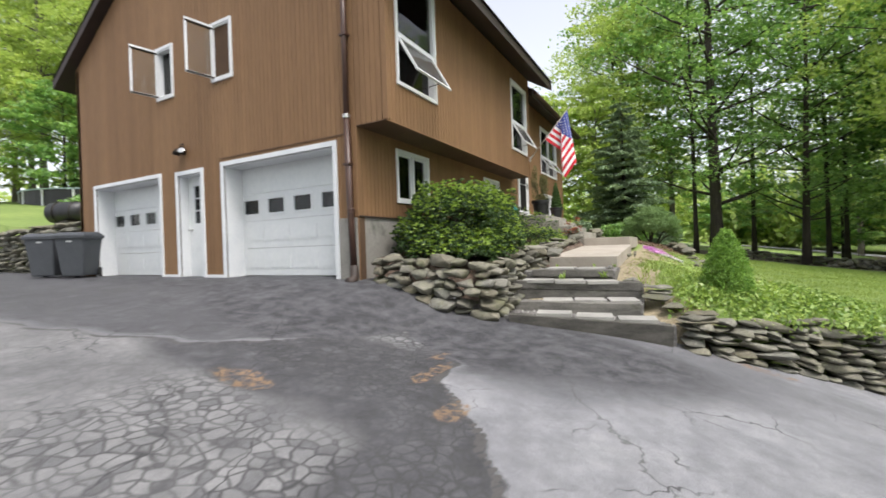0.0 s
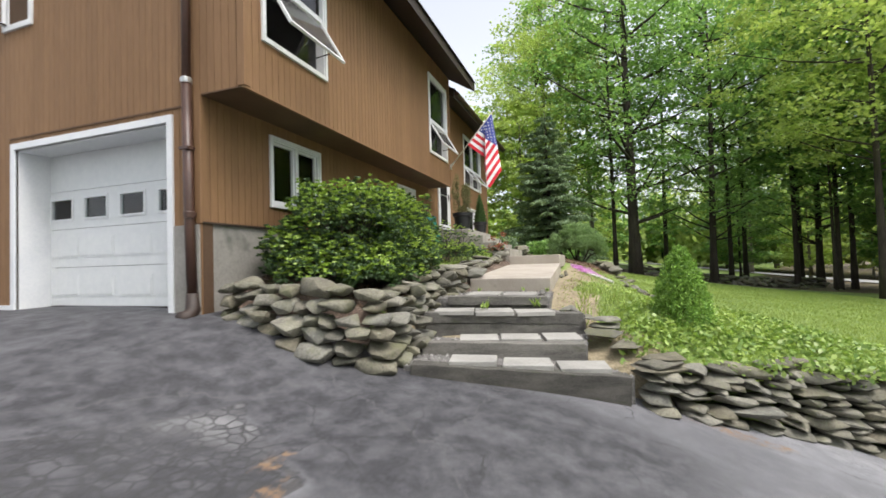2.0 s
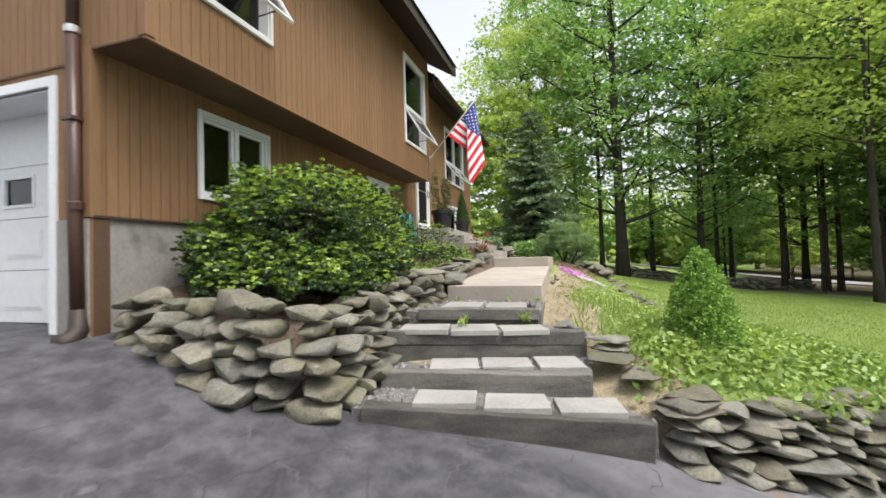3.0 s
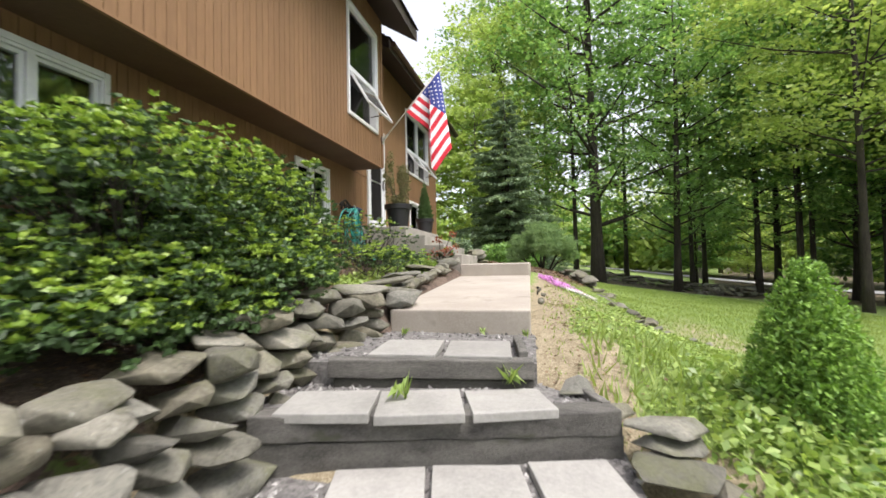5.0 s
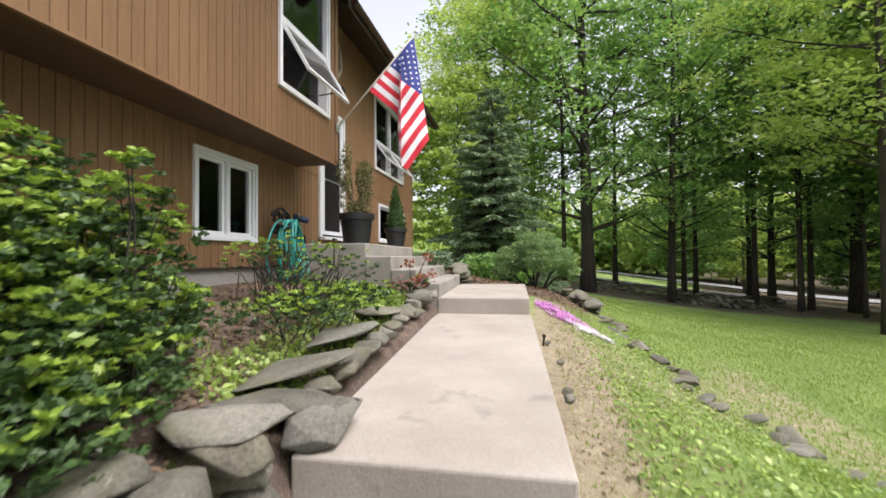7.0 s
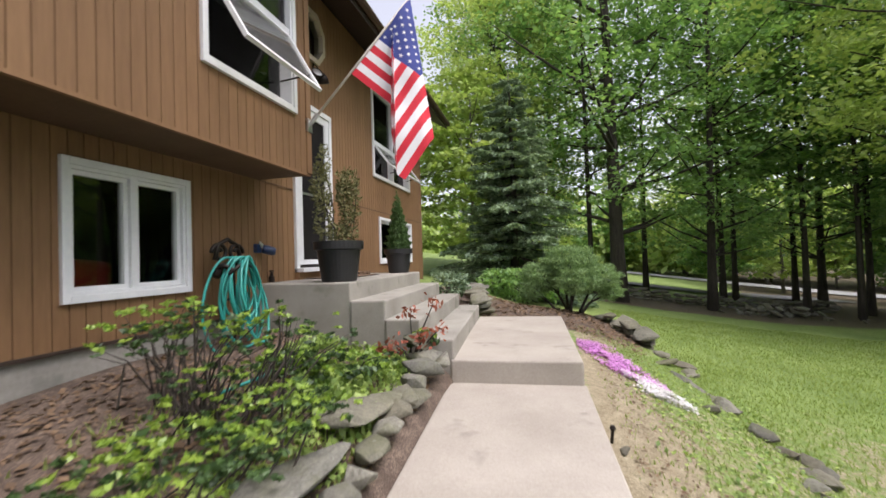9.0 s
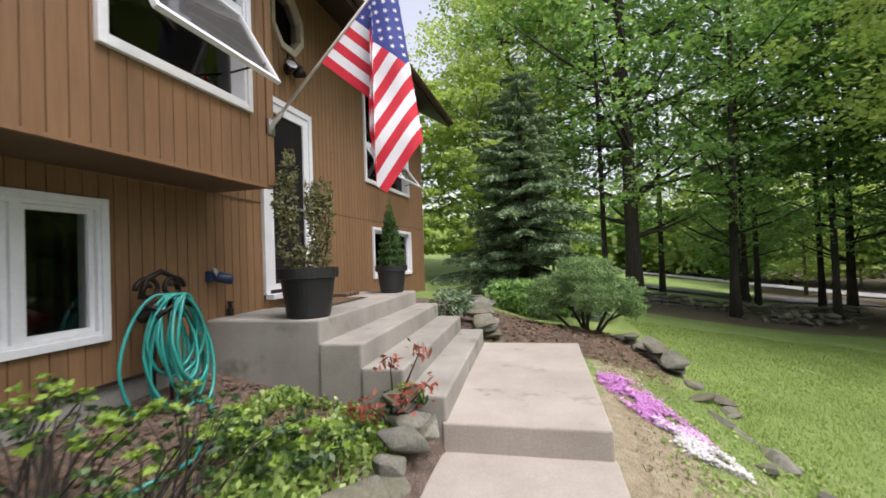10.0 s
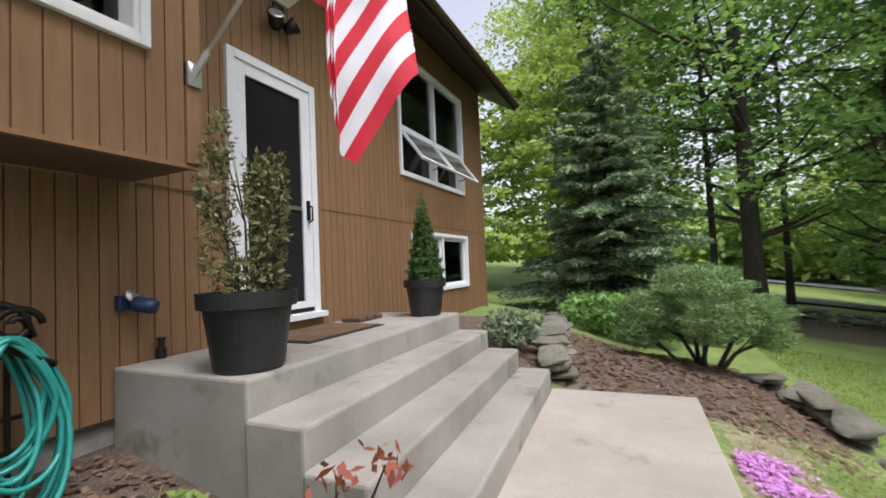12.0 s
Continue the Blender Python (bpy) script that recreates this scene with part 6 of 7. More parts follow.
def scatter(name, n, area, size, mat, label, category, up=0.5, lift=0.03, long=1.6, seed=4, mask=None, tall=False):
    """Leaves or blades strewn over the land; area gives x and y in ranges."""
    r = np.random.default_rng(seed)
    x, y = r.uniform(area[0], area[1], n), r.uniform(area[2], area[3], n)
    k = y > edge_y(x) + 0.12
    if mask is not None:
        k &= r.uniform(0, 1, n) < mask(x, y)
    x, y = x[k], y[k]
    z = upper_z(x, y)
    P = np.stack([x, y, z + r.uniform(0, lift, len(x))], 1)
    if tall:
        m = len(x)
        h = size * r.uniform(0.5, 1.4, m)
        a = r.uniform(0, 6.28, m)
        lean = r.normal(size=(m, 2)) * 0.4
        w = 0.006 + 0.05 * size
        V = np.stack([np.stack([x - w * np.cos(a), y - w * np.sin(a), z - 0.01], 1), np.stack([x + w * np.cos(a), y + w * np.sin(a), z - 0.01], 1), np.stack([x + lean[:, 0] * h, y + lean[:, 1] * h, z + h], 1)], 1).reshape(-1, 3)
        me = bpy.data.meshes.new(name)
        me.from_pydata(V.tolist(), [], np.arange(3 * m).reshape(-1, 3).tolist())
        me.materials.append(mat)
    else:
        me = leaf_mesh(name, P, size, mat, up, seed, long)
    return tagged(new(name, me), label, category, kind="stuff")


slab_side = lambda x, y: ((x > -0.72) | (y > 14.8)) * 1.0
scatter("grass", 30000, (-0.75, 2.2, 6.6, 15.5), 0.03, BLADE, "uneven grass and weeds on the slope beside the walk", "grass", tall=True, seed=1, mask=lambda x, y: slab_side(x, y) * np.clip(0.95 - 0.8 * dry_mask(x, y), 0.22, 1) * np.clip(1.6 - x, 0.15, 1))
scatter("slope_weeds", 10000, (-0.5, 1.7, 6.8, 14), 0.03, LEAF_COVER, "low bright green weeds among the grass of the slope", "weeds", 0.7, 0.04, 1.5, 15, lambda x, y: np.clip(1.05 - dry_mask(x, y), 0.05, 1) * np.clip(1.5 - x, 0, 1) * (0.35 + 0.65 * (np.sin(5 * x + 2 * y) * np.cos(3.7 * y - x) > -0.2)))
scatter("lawn_grass", 90000, (0.6, 9, 7.0, 22), 0.045, BLADE, "short mown lawn grass", "grass", tall=True, seed=2, mask=lambda x, y: np.clip(1.15 - dry_mask(x, y), 0.1, 1))
scatter("tall_grass", 260, (-0.45, 0.35, 7.0, 8.4), 0.12, BLADE, "tufts of long grass near the dwarf spruce", "grass", tall=True, seed=3)
scatter("ground_cover", 46000, (-0.1, 5.0, 6.0, 9.4), 0.04, LEAF_COVER, "leafy green ground cover spilling over the stone wall", "ground cover", 0.55, 0.13, 1.7, 5,
        lambda x, y: np.clip(1.2 - np.abs(y - (6.75 + 0.55 * x)) / 0.75, 0, 1) * np.clip((x - 0.0) / 0.4, 0, 1))
trail = [along(p4, float(d)) for d in np.random.default_rng(26).uniform(0.9, 6.5, 70)]
sprigs = np.random.default_rng(27)
over = np.concatenate([sprigs.normal(size=(26, 3)) * (0.11, 0.07, 0.07) + (x - 0.05 * math.sin(a), y + 0.05 * math.cos(a), float(np.interp(length(p4[:2]) + x - p4[1][0], [0.8, 2.4, 4.8, 7], [0.3, 0.12, -0.3, -0.6])) - 0.02) for x, y, a in trail])
tagged(new("trailing_leaves", leaf_mesh("trailing_leaves", over, 0.04, LEAF_COVER, 0.45, 28, 1.7)), "green sprigs trailing over the low stone wall", "ground cover", kind="stuff")
scatter("leaf_litter", 6000, (-4.1, -2.2, 5.6, 11.8), 0.032, DEAD_LEAF, "dry fallen leaves on the mulch bed", "leaf litter", 0.8, 0.02, 1.5, 6)
scatter("leaf_litter", 1500, (-0.75, 0.1, 6.8, 15), 0.02, DEAD_LEAF, "dry leaf scraps along the walk edge", "leaf litter", 0.8, 0.03, 1.5, 7, slab_side)
scatter("leaf_litter", 2500, (-2.6, 0.2, 14.8, 17.6), 0.045, DEAD_LEAF, "brown litter under the juniper", "leaf litter", 0.8, 0.03, 1.5, 8)
clumps = lambda x, y: (np.sin(6.1 * x + 2.3 * y) * np.cos(4.7 * y - 2.1 * x) > -0.1) * 0.9
scatter("bed_weeds", 5200, (-3.4, -2.35, 10.4, 11.72), 0.036, LEAF_COVER, "leafy green weeds in the bed beside the porch", "weeds", 0.45, 0.11, 1.7, 19, clumps)
scatter("dry_grass", 2600, (-3.5, -2.3, 8.6, 11.7), 0.06, BLADE, "thin dry grass among the mulch", "grass", tall=True, seed=20, mask=lambda x, y: 0.75 - 0.6 * clumps(x, y))
scatter("bed_weeds", 2600, (-2.9, -2.3, 8.2, 11.7), 0.035, LEAF_COVER, "small green weeds behind the edging stones", "weeds", 0.5, 0.06, 1.6, 9)
band = lambda cx, cy, dx, dy, w: (lambda x, y: np.clip(1.5 - np.abs((x - cx) * dy - (y - cy) * dx) / w, 0, 1) * (np.sin(11 * x + 4 * y) * np.cos(9 * y - 3 * x) > -0.45))
scatter("pink_phlox", 11000, (-0.85, 0.1, 13.2, 14.35), 0.026, PINK, "mat of pink creeping phlox in flower", "flowers", 0.8, 0.06, 1.0, 10, band(-0.45, 13.85, 0.45, -0.85, 0.2))
scatter("white_phlox", 7000, (-0.42, 0.25, 12.75, 13.45), 0.026, PHLOX_WHITE, "mat of white creeping phlox in flower", "flowers", 0.8, 0.06, 1.0, 11, band(-0.1, 13.05, 0.3, -0.9, 0.17))


# ---- fixtures on the house ----
def downspout():
    t = thing("downspout", label="dark brown metal downspout down the house corner", category="downspout")
    g = Geo().tube([(-4.29, 5.005, 6.0), (-4.30, 5.005, 3.35)], 0.045, 10)
    part("upper_pipe", g, BROWN_METAL, t, smooth=True)
    part("lower_pipe", Geo().tube([(-4.30, 5.005, 3.36), (-4.28, 5.005, 1.9), (-4.25, 5.005, 1.0)], 0.052, 10), BROWN_METAL, t, smooth=True)
    part("collar", Geo().lathe([(0.06, 0), (0.062, 0.05), (0.055, 0.06)], 12, (-4.30, 5.005, 3.33)), ALLOY, t)
    part("collar", Geo().lathe([(0.06, 0), (0.064, 0.06), (0.056, 0.07)], 12, (-4.27, 5.005, 1.86)), BROWN_METAL, t)
    part("boot", Geo().tube([(-4.25, 5.005, 1.05), (-4.24, 5.005, 0.88), (-4.23, 4.93, 0.8), (-4.23, 4.84, 0.8)], [0.06, 0.075, 0.08, 0.075], 10), FASCIA, t, smooth=True)
    for z in (4.6, 2.6):
        part("strap", Geo().box(-4.36, -4.23, 4.95, 5.059, z, z + 0.03), BROWN_METAL, t)


downspout()


def flood_light(name, m, label):
    """Two shaded heads on a round wall box."""
    t = thing(name, m, label, "wall lamp")
    part("wall_box", Geo().lathe([(0.065, 0), (0.065, 0.04), (0.05, 0.05)], 16), IRON, t, m=pose(0, 0, 0, 90, 0, 0), smooth=True)
    for s in (-1, 1):
        h = part("head", Geo().lathe([(0.03, -0.06), (0.045, -0.03), (0.075, 0.06), (0.07, 0.06), (0.04, -0.02)], 14), IRON, t, m=pose(s * 0.085, -0.1, -0.03, 60, 0, s * 35), smooth=True)
        part("lens", Geo().lathe([(0.066, 0.05), (0.05, 0.058)], 14), ALLOY, h)
        part("arm", Geo().tube([(s * 0.02, -0.04, 0), (s * 0.06, -0.08, 0.0), (s * 0.085, -0.1, -0.02)], 0.012, 6), IRON, t)
    part("bracket", Geo().ring(-0.06, 0.06, 0.03, 0.15, 0.012, -0.06, -0.045), IRON, t)
    return t


flood_light("flood_light", FRONT(WALL_X, 13.15) @ pose(0, 0, 4.78), "black twin floodlight above the front door")
flood_light("flood_light", GABLE(-8.62, GAR_Y) @ pose(0, 0, 3.4), "dark floodlight above the side door")

spot = thing("spot_lamp", FRONT(WALL_X, 11.93) @ pose(0, 0, 2.47), "dark blue spotlight can fixed to the siding", "wall lamp")
part("can", Geo().lathe([(0.04, 0), (0.046, 0.015), (0.046, 0.1), (0.036, 0.13)], 16), BLUE_CAN, spot, m=pose(0.0, -0.06, 0.0, 105, 0, 40), smooth=True)
part("face_plate", Geo().lathe([(0.045, 0), (0.045, 0.012), (0.02, 0.02)], 16), ALLOY, spot, m=pose(-0.005, -0.05, 0.035, 60, 0, 20))
part("mount", Geo().box(-0.07, 0.0, -0.05, 0.0, -0.04, 0.05), BLUE_CAN, spot, bevel=0.006)
tap = thing("garden_tap", FRONT(WALL_X, 12.1) @ pose(0, 0, 2.115), "small dark brass garden tap", "tap")
part("body", Geo().lathe([(0.03, 0), (0.03, 0.06), (0.018, 0.07), (0.018, 0.11)], 10, (0, -0.045, 0)), IRON, tap)
part("wheel", Geo().lathe([(0.026, 0), (0.026, 0.014)], 10, (0, -0.045, 0.112)), IRON, tap)

# ---- flag ----
def flag():
    base, tip = Vector((-3.53, 11.93, 3.72)), Vector((-2.48, 12.17, 5.03))
    t = thing("house_flag", label="national flag with red and white stripes hanging from a slanted pole", category="flag")
    out = (tip - base).normalized()
    pole = part("pole", Geo().tube([base, tip], 0.013, 10), POLE_WOOD, t, smooth=True)
    part("finial", Geo().lathe([(0.012, 0), (0.024, 0.02), (0.024, 0.035), (0.008, 0.06)], 12), ALLOY, pole, m=Matrix.Translation(tip) @ out.to_track_quat("Z", "Y").to_matrix().to_4x4(), smooth=True)
    part("bracket", Geo().tube([base - out * 0.03, base + out * 0.13], 0.022, 10).box(-3.565, -3.53, 11.89, 11.97, 3.64, 3.77), ALLOY, t)
    hor = Vector((out.x, out.y, 0)).normalized()
    side = Vector((-hor.y, hor.x, 0))
    e = math.asin(out.z)
    hoist, fly, ns, nf = 0.98, 1.62, 13, 90

    def spot_at(s, f):
        s, f = s * hoist + 0.05, f * fly
        x = -s * math.cos(e) + f * math.sin(e)
        z = -s * math.sin(e) - f * math.cos(e)
        off, near, far = 0.0, (x - 0.02) * 0.99 + (z + 0.32) * 0.139, 0.0
        if near > 0:
            x, z = x - 2 * near * 0.99, z - 2 * near * 0.139
            far = max(0.0, -0.2 - x)
            off = 0.1 * (1 - math.exp(-near * 14)) + 0.025 * math.sin(far * 34) * min(1, far * 8) + 0.008 * math.sin(near * 17 + 2 * s) * min(1, near * 4)
            x += 0.93 * far
        ripple = 0.008 * math.sin(9 * f + 4 * s) * min(1, f * 2)
        return tip + hor * x + Vector((0, 0, z)) - side * (off + ripple)

    sub = 5
    V = [spot_at(i / (ns * sub), j / nf) for i in range(ns * sub + 1) for j in range(nf + 1)]
    cloth = [Geo(), Geo(), Geo()]
    for i in range(ns * sub):
        for j in range(nf):
            stripe = i // sub
            kind = 2 if (stripe < 7 and j < nf * 0.4) else (0 if stripe % 2 == 0 else 1)
            q = [V[i * (nf + 1) + j], V[i * (nf + 1) + j + 1], V[(i + 1) * (nf + 1) + j + 1], V[(i + 1) * (nf + 1) + j]]
            cloth[kind].add(q, [(0, 1, 2, 3)])
    for g, m, nm in zip(cloth, (FLAG_RED, FLAG_WHITE, FLAG_BLUE), ("red_stripes", "white_stripes", "blue_canton")):
        part(nm, g, m, t, kind="stuff", smooth=True)
    stars = Geo()
    for r in range(9):
        for c in range(6 if r % 2 == 0 else 5):
            s, f = (r + 1) / 10 * 7 / 13, (c + 0.5 + (0.5 if r % 2 else 0)) / 6 * 0.4
            p = spot_at(s, f)
            du, dv = spot_at(s, f + 0.01) - p, spot_at(s + 0.01, f) - p
            du.normalize(), dv.normalize()
            n = du.cross(dv).normalized()
            for lift in (0.004, -0.004):
                ring = [p + n * lift + (0.024 if k % 2 == 0 else 0.0095) * (math.cos(k * math.pi / 5) * dv * -1 + math.sin(k * math.pi / 5) * du) for k in range(10)]
                stars.add([p + n * lift] + ring, [(0, 1 + k, 1 + (k + 1) % 10) for k in range(10)])
    part("white_stars", stars, FLAG_WHITE, t, kind="stuff")


flag()


# ---- hose ----
def hose_stand():
    t = thing("hose_stand", pose(-3.98, 11.25, 1.56), "black wrought-iron hose stand with a scrolled top", "hose stand")
    for y in (-0.07, 0.07):
        part("leg", Geo().tube([(0, y, -0.15), (0, y, 0.72)], 0.012, 8), IRON, t)
    part("crossbar", Geo().tube([(0, -0.12, 0.45), (0, 0.12, 0.45)], 0.01, 8), IRON, t)
    cradle = Geo().tube([(0.0 + 0.16 * u, -0.16 + 0.02 * math.sin(9 * u), 0.7 + 0.05 * math.sin(math.pi * u)) for u in np.linspace(0, 1, 8)], 0.02, 6)
    cradle.tube([(0.02, -0.18, 0.66), (0.03, -0.1, 0.74), (0.03, 0, 0.76), (0.03, 0.1, 0.74), (0.02, 0.18, 0.66)], 0.035, 8)
    cradle.tube([(0.15, -0.18, 0.68), (0.17, 0, 0.78), (0.15, 0.18, 0.68)], 0.016, 8)
    part("cradle", cradle, IRON, t, smooth=True)
    for s in (-1, 1):
        spiral = [(0, s * (0.02 + 0.08 * (1 - u)) * math.cos(9 * u) + s * 0.1, 0.86 + 0.085 * (1 - u * 0.7) * math.sin(9 * u)) for u in np.linspace(0, 1, 26)]
        part("scroll", Geo().tube(spiral, 0.017, 6), IRON, t, smooth=True)
    part("crest", Geo().tube([(0, -0.16, 0.8), (0, -0.12, 0.93), (0, 0, 0.98), (0, 0.12, 0.93), (0, 0.16, 0.8)], 0.02, 6), IRON, t, smooth=True)


def hose():
    t = thing("garden_hose", label="coiled teal garden hose hung on its stand", category="hose")
    rnd = random.Random(5)
    for k in range(12):
        cy, hw, drop = 11.24 + rnd.uniform(-0.04, 0.04), rnd.uniform(0.12, 0.21), rnd.uniform(0.5, 0.86)
        if k == 0:
            cy, hw, drop = 11.2, 0.28, 0.9
        x = -3.94 + 0.014 * k
        pts = []
        for u in np.linspace(0, 1, 33):
            a = 2 * math.pi * u
            y = cy + hw * math.sin(a) * (1.0 - 0.28 * (math.cos(a) > 0) * math.cos(a))
            z = 2.38 - drop * (1 - math.cos(a)) / 2
            pts.append((x + 0.06 * math.sin(a + k) + 0.03 * (1 - math.cos(a)), y, max(z, 1.58)))
        part("coil", Geo().tube(pts, 0.0118, 8, cap=False), HOSE, t, smooth=True)
    run = [(-3.75, 11.45, 1.62), (-3.55, 11.2, 1.6), (-3.4, 11.0, 1.585), (-3.25, 10.75, 1.56), (-3.3, 10.3, 1.56)]
    run = [(x, y, float(upper_at((x, y))[0]) + 0.03) for x, y, z in run]
    part("loose_end", Geo().tube(run, 0.0125, 8), HOSE, t, smooth=True)


hose_stand()
hose()

# ---- potted shrubs ----
def pot(x, y, z, r, h, label):
    t = thing("plant_pot", pose(x, y, z), label, "pot", "porch pots")
    prof = [(r * 0.68, 0), (r * 0.72, 0.02), (r * 0.88, h * 0.76), (r * 0.88, h * 0.78), (r, h * 0.8), (r * 1.02, h), (r * 0.95, h), (r * 0.9, h * 0.9)]
    part("pot_wall", Geo().lathe(prof, 36), POT, t, smooth=False)
    part("soil", Geo().lathe([(r * 0.89, h * 0.86), (r * 0.89, h * 0.9), (r * 0.4, h * 0.93)], 20), SOIL, t)
    return t


pot(-3.31, 12.05, 2.11, 0.25, 0.41, "large black plastic pot on the concrete porch")
pot(-3.46, 14.42, 2.11, 0.22, 0.37, "smaller black plastic pot at the porch end")
pads("potted_arborvitae", -3.31, 12.05, 2.46, [(-0.13, -0.07, 0.32, 0.1, 0.3), (-0.14, -0.08, 0.62, 0.1, 0.26), (-0.12, -0.05, 0.88, 0.07, 0.2), (0.08, 0.06, 0.22, 0.1, 0.22), (0.09, 0.06, 0.46, 0.12, 0.26), (0.11, 0.07, 0.66, 0.1, 0.17), (0.05, 0.04, 0.6, 0.09, 0.2), (0.0, 0.0, 0.12, 0.12, 0.14), (-0.22, -0.1, 0.6, 0.04, 0.05)],
     46000, 0.0165, LEAF_CEDAR, "half-browned thin arborvitae growing in a pot", "potted shrub", 9, 2.4, 0.3, BARK, 0.008)
pads("potted_arborvitae", -3.46, 14.42, 2.43, [(0, 0, 0.12 + 0.74 * u, 0.17 * (1 - u) ** 0.8 + 0.02, 0.14) for u in np.linspace(0, 1, 8)], 90000, 0.0155, LEAF_CEDAR_GREEN, "small dense green conical arborvitae in a pot", "potted shrub", 3, 2.2, 0.25, BARK, 0.01)
mat_ob = thing("door_mat", pose(-3.83, 13.2, 2.112), "worn brown door mat before the storm door", "door mat")
part("mat_face", Geo().box(-0.27, 0.3, -0.45, 0.45, 0, 0.015), MAT_CLOTH, mat_ob, bevel=0.004)
part("rim", Geo().box(-0.3, 0.33, -0.48, 0.48, 0, 0.006), POT, mat_ob)
brush = thing("boot_brush", pose(-3.95, 13.98, 2.112), "low brown boot brush lying on the porch", "boot brush")
for k in range(3):
    part("bristle_block", Geo().box(-0.1, 0.12, -0.2 + 0.14 * k, -0.09 + 0.14 * k, 0, 0.045), MAT_CLOTH, brush, bevel=0.01)

# red twigs by the lowest step
tw = thing("red_leaved_shrub", pose(-2.45, 11.62, 1.4), "bare little shrub with reddish young leaves", "shrub")
g, pts = Geo(), []
rnd = random.Random(31)
for bx, by, bz in ((0.22, 0.05, 0.52), (0.28, 0.0, 0.3), (0.0, 0.05, 0.42), (-0.05, -0.2, 0.2), (-0.2, -0.1, 0.16), (0.15, -0.1, 0.22)):
    g.tube([(0, 0, -0.05), (bx * 0.5 + 0.02, by * 0.5, bz * 0.6), (bx, by, bz)], [0.012, 0.008, 0.003], 5, cap=False)
    for _ in range(22):
        pts.append((bx + rnd.gauss(0, 0.045), by + rnd.gauss(0, 0.045), bz + rnd.gauss(0, 0.035)))
part("wood", g, BARK, tw, smooth=True)
part("foliage", leaf_mesh("foliage", np.array(pts), 0.03, RED_LEAF, 0.3, 3, 2.4), RED_LEAF, tw)
azalea("low_plant", -2.35, 11.66, 1.45, [(0.0, 0, 0.12, 0.14, 0.1, 0.1)], 1500, "small green plant tucked beside the steps", 0.035)
for k, (x, y, z) in enumerate(((-1.45, 6.62, 0.7), (-0.9, 6.98, 0.7), (-1.2, 7.98, 0.84), (-0.85, 7.95, 0.83), (-0.45, 6.9, 0.6), (-1.85, 7.9, 0.84))):
    w = thing("weed", pose(x, y, z), "small green weed growing between the stones", "weed", "step weeds")
    r = np.random.default_rng(k)
    n = 7 if k < 2 else 14
    a = r.uniform(0, 6.28, n)
    ln = 0.16 if k < 2 else 0.07
    d = np.stack([np.cos(a) * 0.5, np.sin(a) * 0.5, np.ones(n)], 1)
    part("leaf_tuft", leaf_mesh("leaf_tuft", d * ln * 0.45, ln * 0.28, LEAF_COVER, 0.1, k, 4.0, d), LEAF_COVER, w, kind="stuff")

# path light in the slope
pl = thing("path_light", pose(-0.83, 11.35, 0.92), "small dark garden path light leaning in the soil", "garden light")
part("stake", Geo().tube([(0, 0, -0.1), (0.02, 0, 0.09)], 0.012, 6), IRON, pl)
part("head", Geo().lathe([(0.013, 0), (0.024, 0.02), (0.014, 0.04)], 12, (0.02, 0, 0.08)), IRON, pl)

# ---- beside the garage ----
def wheelie_bin(x, y, turn, label):
    t = thing("wheelie_bin", pose(x, y, float(drive_at((x, y))[0]), 0, 0, turn), label, "bin", "waste bins")
    g = Geo().add([(-0.24, -0.26, 0.05), (0.24, -0.26, 0.05), (0.24, 0.26, 0.05), (-0.24, 0.26, 0.05), (-0.32, -0.36, 0.98), (0.32, -0.36, 0.98), (0.32, 0.36, 0.98), (-0.32, 0.36, 0.98)],
                  [(3, 2, 1, 0), (4, 5, 6, 7), (0, 1, 5, 4), (1, 2, 6, 5), (2, 3, 7, 6), (3, 0, 4, 7)])
    part("body", g, BIN, t, bevel=0.03)
    part("rim", Geo().box(-0.345, 0.345, -0.385, 0.385, 0.93, 0.99), BIN, t, bevel=0.012)
    part("lid", Geo().add([(-0.35, -0.4, 0.99), (0.35, -0.4, 0.99), (0.35, 0.4, 0.99), (-0.35, 0.4, 0.99), (-0.28, -0.3, 1.07), (0.28, -0.3, 1.07), (0.28, 0.32, 1.09), (-0.28, 0.32, 1.09)],
                           [(3, 2, 1, 0), (4, 5, 6, 7), (0, 1, 5, 4), (1, 2, 6, 5), (2, 3, 7, 6), (3, 0, 4, 7)]), BIN, t, bevel=0.015)
    for s in (-1, 1):
        part("wheel", Geo().lathe([(0.1, -0.025), (0.12, -0.015), (0.12, 0.015), (0.1, 0.025)], 16), POT, t, m=pose(s * 0.28, 0.28, 0.12, 0, 90, 0))
    part("handle", Geo().tube([(-0.25, 0.4, 0.95), (-0.25, 0.45, 0.97), (0.25, 0.45, 0.97), (0.25, 0.4, 0.95)], 0.015, 6), BIN, t)
    part("badge", Geo().box(-0.06, 0.06, -0.349, -0.343, 0.84, 0.9), ALLOY, t, m=pose(0, 0.0, 0, 0, 0, 0))


wheelie_bin(-13.35, 4.5, 38, "dark grey plastic wheeled bin beside the garage")
wheelie_bin(-12.35, 4.72, 34, "second dark grey wheeled bin with closed lid")
drum = thing("compost_drum", pose(-18.0, 6.7, 2.47), "black plastic drum lying on its side", "drum")
part("shell", Geo().lathe([(0.2, -0.62), (0.34, -0.58), (0.36, 0), (0.34, 0.58), (0.2, 0.62)], 24), POT, drum, m=pose(0, 0, 0.42, 0, 90, 25), smooth=True)
for s in (-0.3, 0.3):
    part("hoop", Geo().lathe([(0.362, s - 0.02), (0.372, s), (0.362, s + 0.02)], 24), IRON, drum, m=pose(0, 0, 0.42, 0, 90, 25))
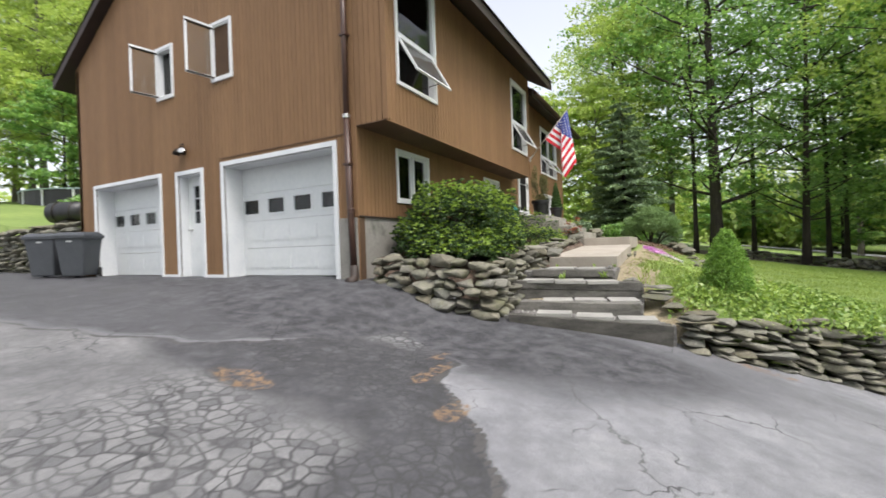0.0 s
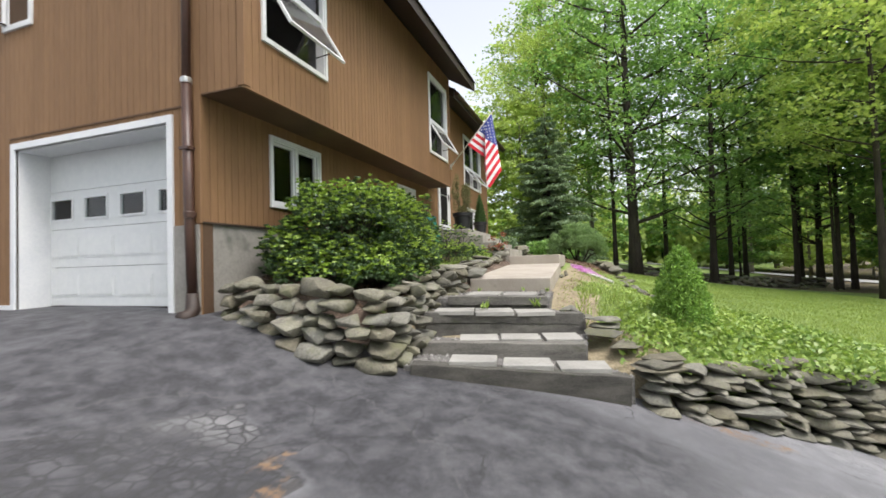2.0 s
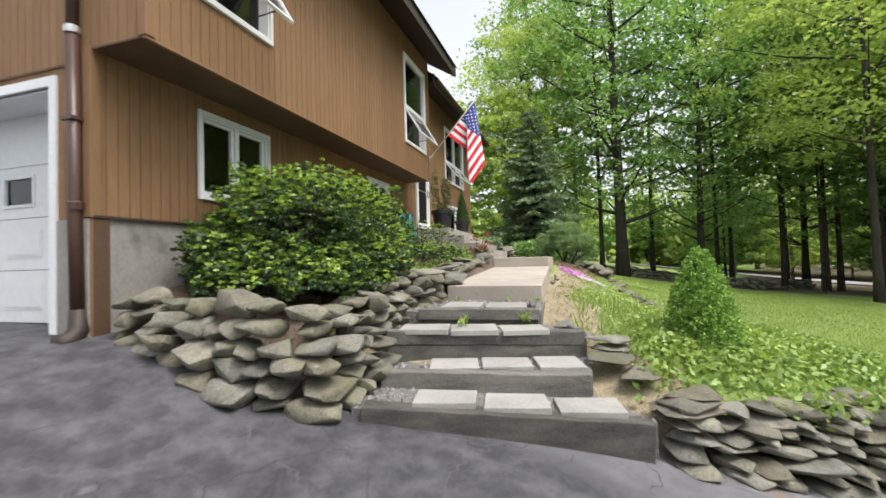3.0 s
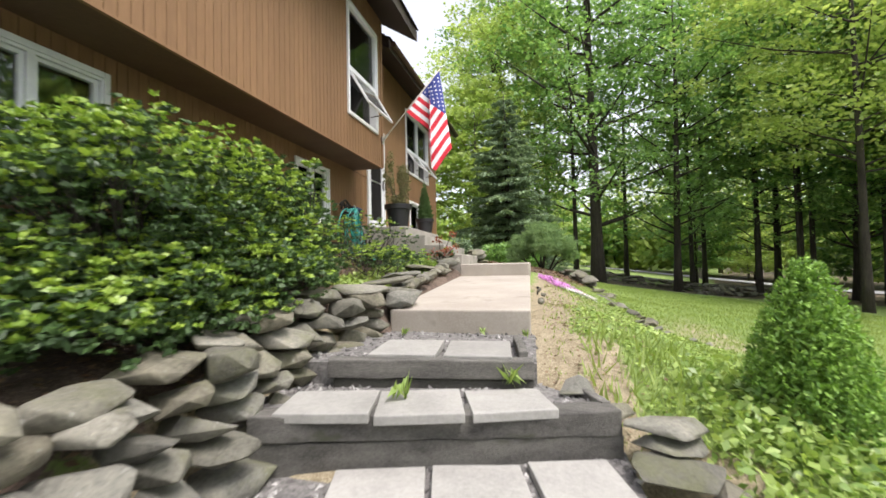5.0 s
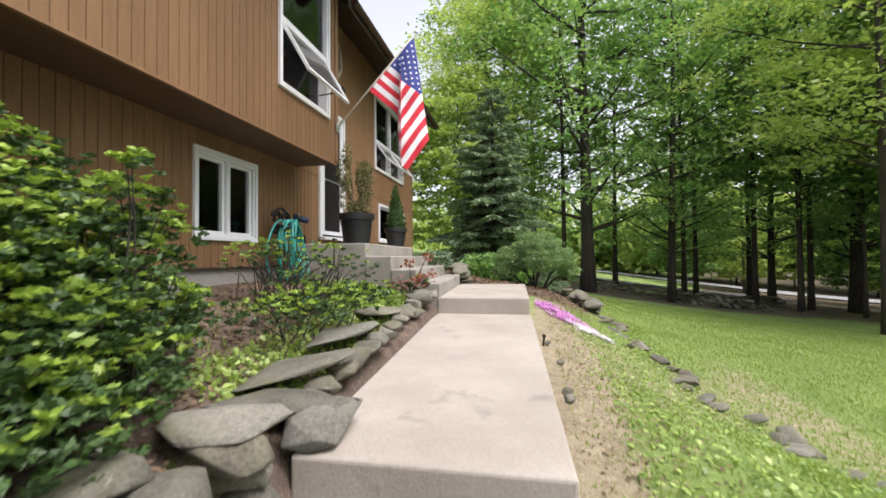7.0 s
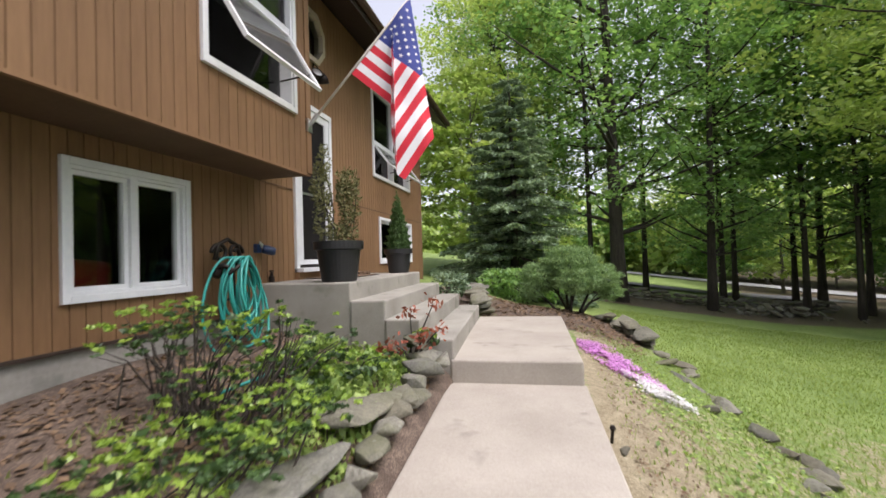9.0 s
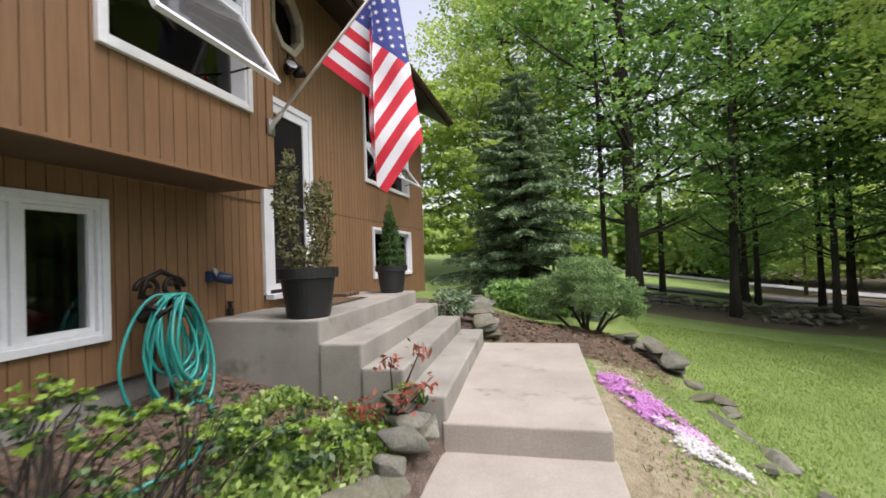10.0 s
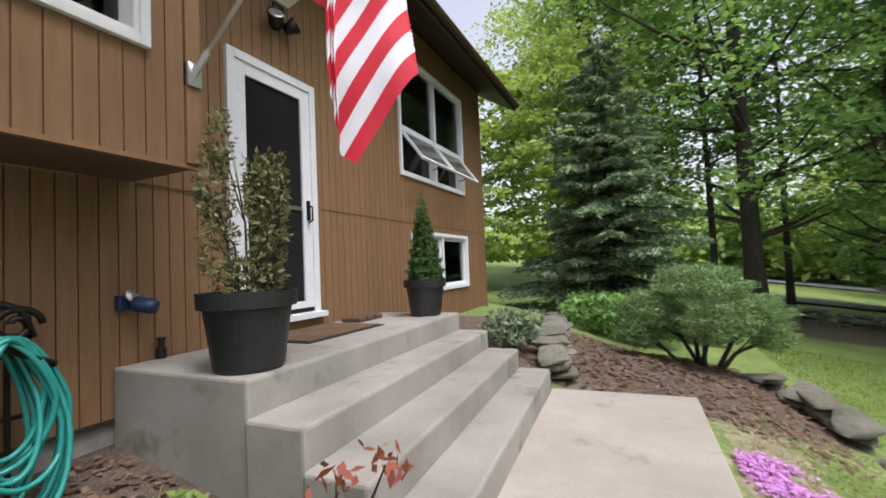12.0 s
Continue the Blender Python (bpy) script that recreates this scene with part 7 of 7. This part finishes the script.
part("cradle", Geo().box(-0.5, 0.5, -0.25, 0.25, -0.05, 0.12), IRON, drum)
pads("boxwood_hedge", -22.5, 9.2, 2.95, [(-1.2, 0, 0.5, 0.75, 0.55), (0, 0, 0.55, 0.8, 0.6), (1.2, 0.1, 0.5, 0.75, 0.55)], 2600, 0.1, LEAF, "clipped green shrub on the terrace", "hedge", 3, 1.4)


def round_pool(x, y, z, r, h):
    t = thing("round_pool", pose(x, y, z), "above-ground round pool with a pale top rail", "pool")
    part("pool_wall", Geo().lathe([(r, -0.6), (r, h)], 48), POT, t)
    part("top_rail", Geo().lathe([(r + 0.09, h), (r + 0.09, h + 0.07), (r - 0.12, h + 0.07), (r - 0.12, h)], 48), surface("pale_teal_rail", (0.3, 0.42, 0.42), (0.45, 0.56, 0.55), 2, 20, 0.5, 0.05), t)
    for k in range(16):
        a = 2 * math.pi * k / 16
        part("upright", Geo().box(-0.05, 0.05, -0.03, 0.03, -0.6, h), WHITE, t, m=pose((r + 0.03) * math.cos(a), (r + 0.03) * math.sin(a), 0, 0, 0, 90 + math.degrees(a)))


round_pool(-33, 14.5, 4.6, 4.2, 0.7)

# ---- far side of the lawn ----
rnd = random.Random(51)
pile = thing("rock_pile", pose(8.2, 28.6, 0), "heap of brownish stones and brush at the wood's edge", "rock pile")
for k in range(60):
    x, y = rnd.gauss(0, 1.2), rnd.gauss(0, 0.6)
    z = float(upper_at((8.2 + x, 28.6 + y))[0]) + max(0, 0.55 - 0.3 * (x * x / 2 + y * y)) * rnd.random()
    put_stone(pile, rnd, (x, y, z), (rnd.uniform(0.25, 0.5), rnd.uniform(0.2, 0.4), rnd.uniform(0.12, 0.25)), rnd.uniform(0, 3), 25)
bank = thing("stone_wall", label="low stone wall along the far lawn edge", category="stone wall", kind="structure")
p9 = [(1.8, 30.0), (6.5, 31.0), (12, 31.5)]
dry_wall(bank, p9, lambda s: float(upper_at(along(p9, s)[:2])[0]) - 0.05, lambda s: float(upper_at(along(p9, s)[:2])[0]) + 0.5, 61, 0.2, (0.4, 0.16), (0.8, 0.26), 0.4)


def ribbon(name, path, half, mat, lift, label, category):
    g = Geo()
    n = int(length(path) / 1.5)
    for i in range(n + 1):
        x, y, a = along(path, length(path) * i / n)
        for s in (-1, 1):
            px, py = x - s * half * math.sin(a), y + s * half * math.cos(a)
            g.v.append((px, py, float(upper_z(np.array([px]), np.array([py]))[0]) + lift))
    for i in range(n):
        g.f.append((2 * i + 1, 2 * i, 2 * i + 2, 2 * i + 3))
        g.mi.append(0)
    return tagged(part(name, g, mat), label, category, kind="structure")


ribbon("road", [(60, 24), (44, 34), (26, 47), (12, 56), (-8, 64)], 1.9, surface("pale_road_asphalt", (0.24, 0.24, 0.25), (0.36, 0.36, 0.37), 1, 30, 0.8, 0.2), 0.12, "pale grey road beyond the trees", "road")
ribbon("drive_spur", [(-4, 41), (4, 38.5), (11, 38.5), (18, 42)], 1.4, surface("dark_track_asphalt", (0.08, 0.08, 0.085), (0.14, 0.14, 0.15), 1, 30, 0.8, 0.2), 0.1, "dark drive crossing behind the lawn", "road")

# red things inside the basement window
kb = thing("red_kayak", pose(-4.95, 10.3, 2.02), "red plastic boat stored inside by the window", "boat")
part("hull", Geo().lathe([(0.02, -0.9), (0.16, -0.6), (0.22, 0), (0.16, 0.6), (0.02, 0.9)], 16), RED_THING, kb, m=pose(0, 0, 0.2, 90, 0, 0), smooth=True)
part("trestle", Geo().box(-0.2, 0.2, -0.5, 0.5, -1.2, 0.02), INSIDE_SHADE, kb)
gb = thing("red_kayak", pose(-5.6, 6.05, 2.2), "red plastic boat stored in the garage behind the door panes", "boat")
part("hull", Geo().lathe([(0.02, -1.1), (0.16, -0.7), (0.22, 0), (0.16, 0.7), (0.02, 1.1)], 16), RED_THING, gb, m=pose(0, 0, 0.2, 0, 90, 0), smooth=True)
part("trestle", Geo().box(-0.6, 0.6, -0.2, 0.2, -1.4, 0.0), INSIDE_SHADE, gb)
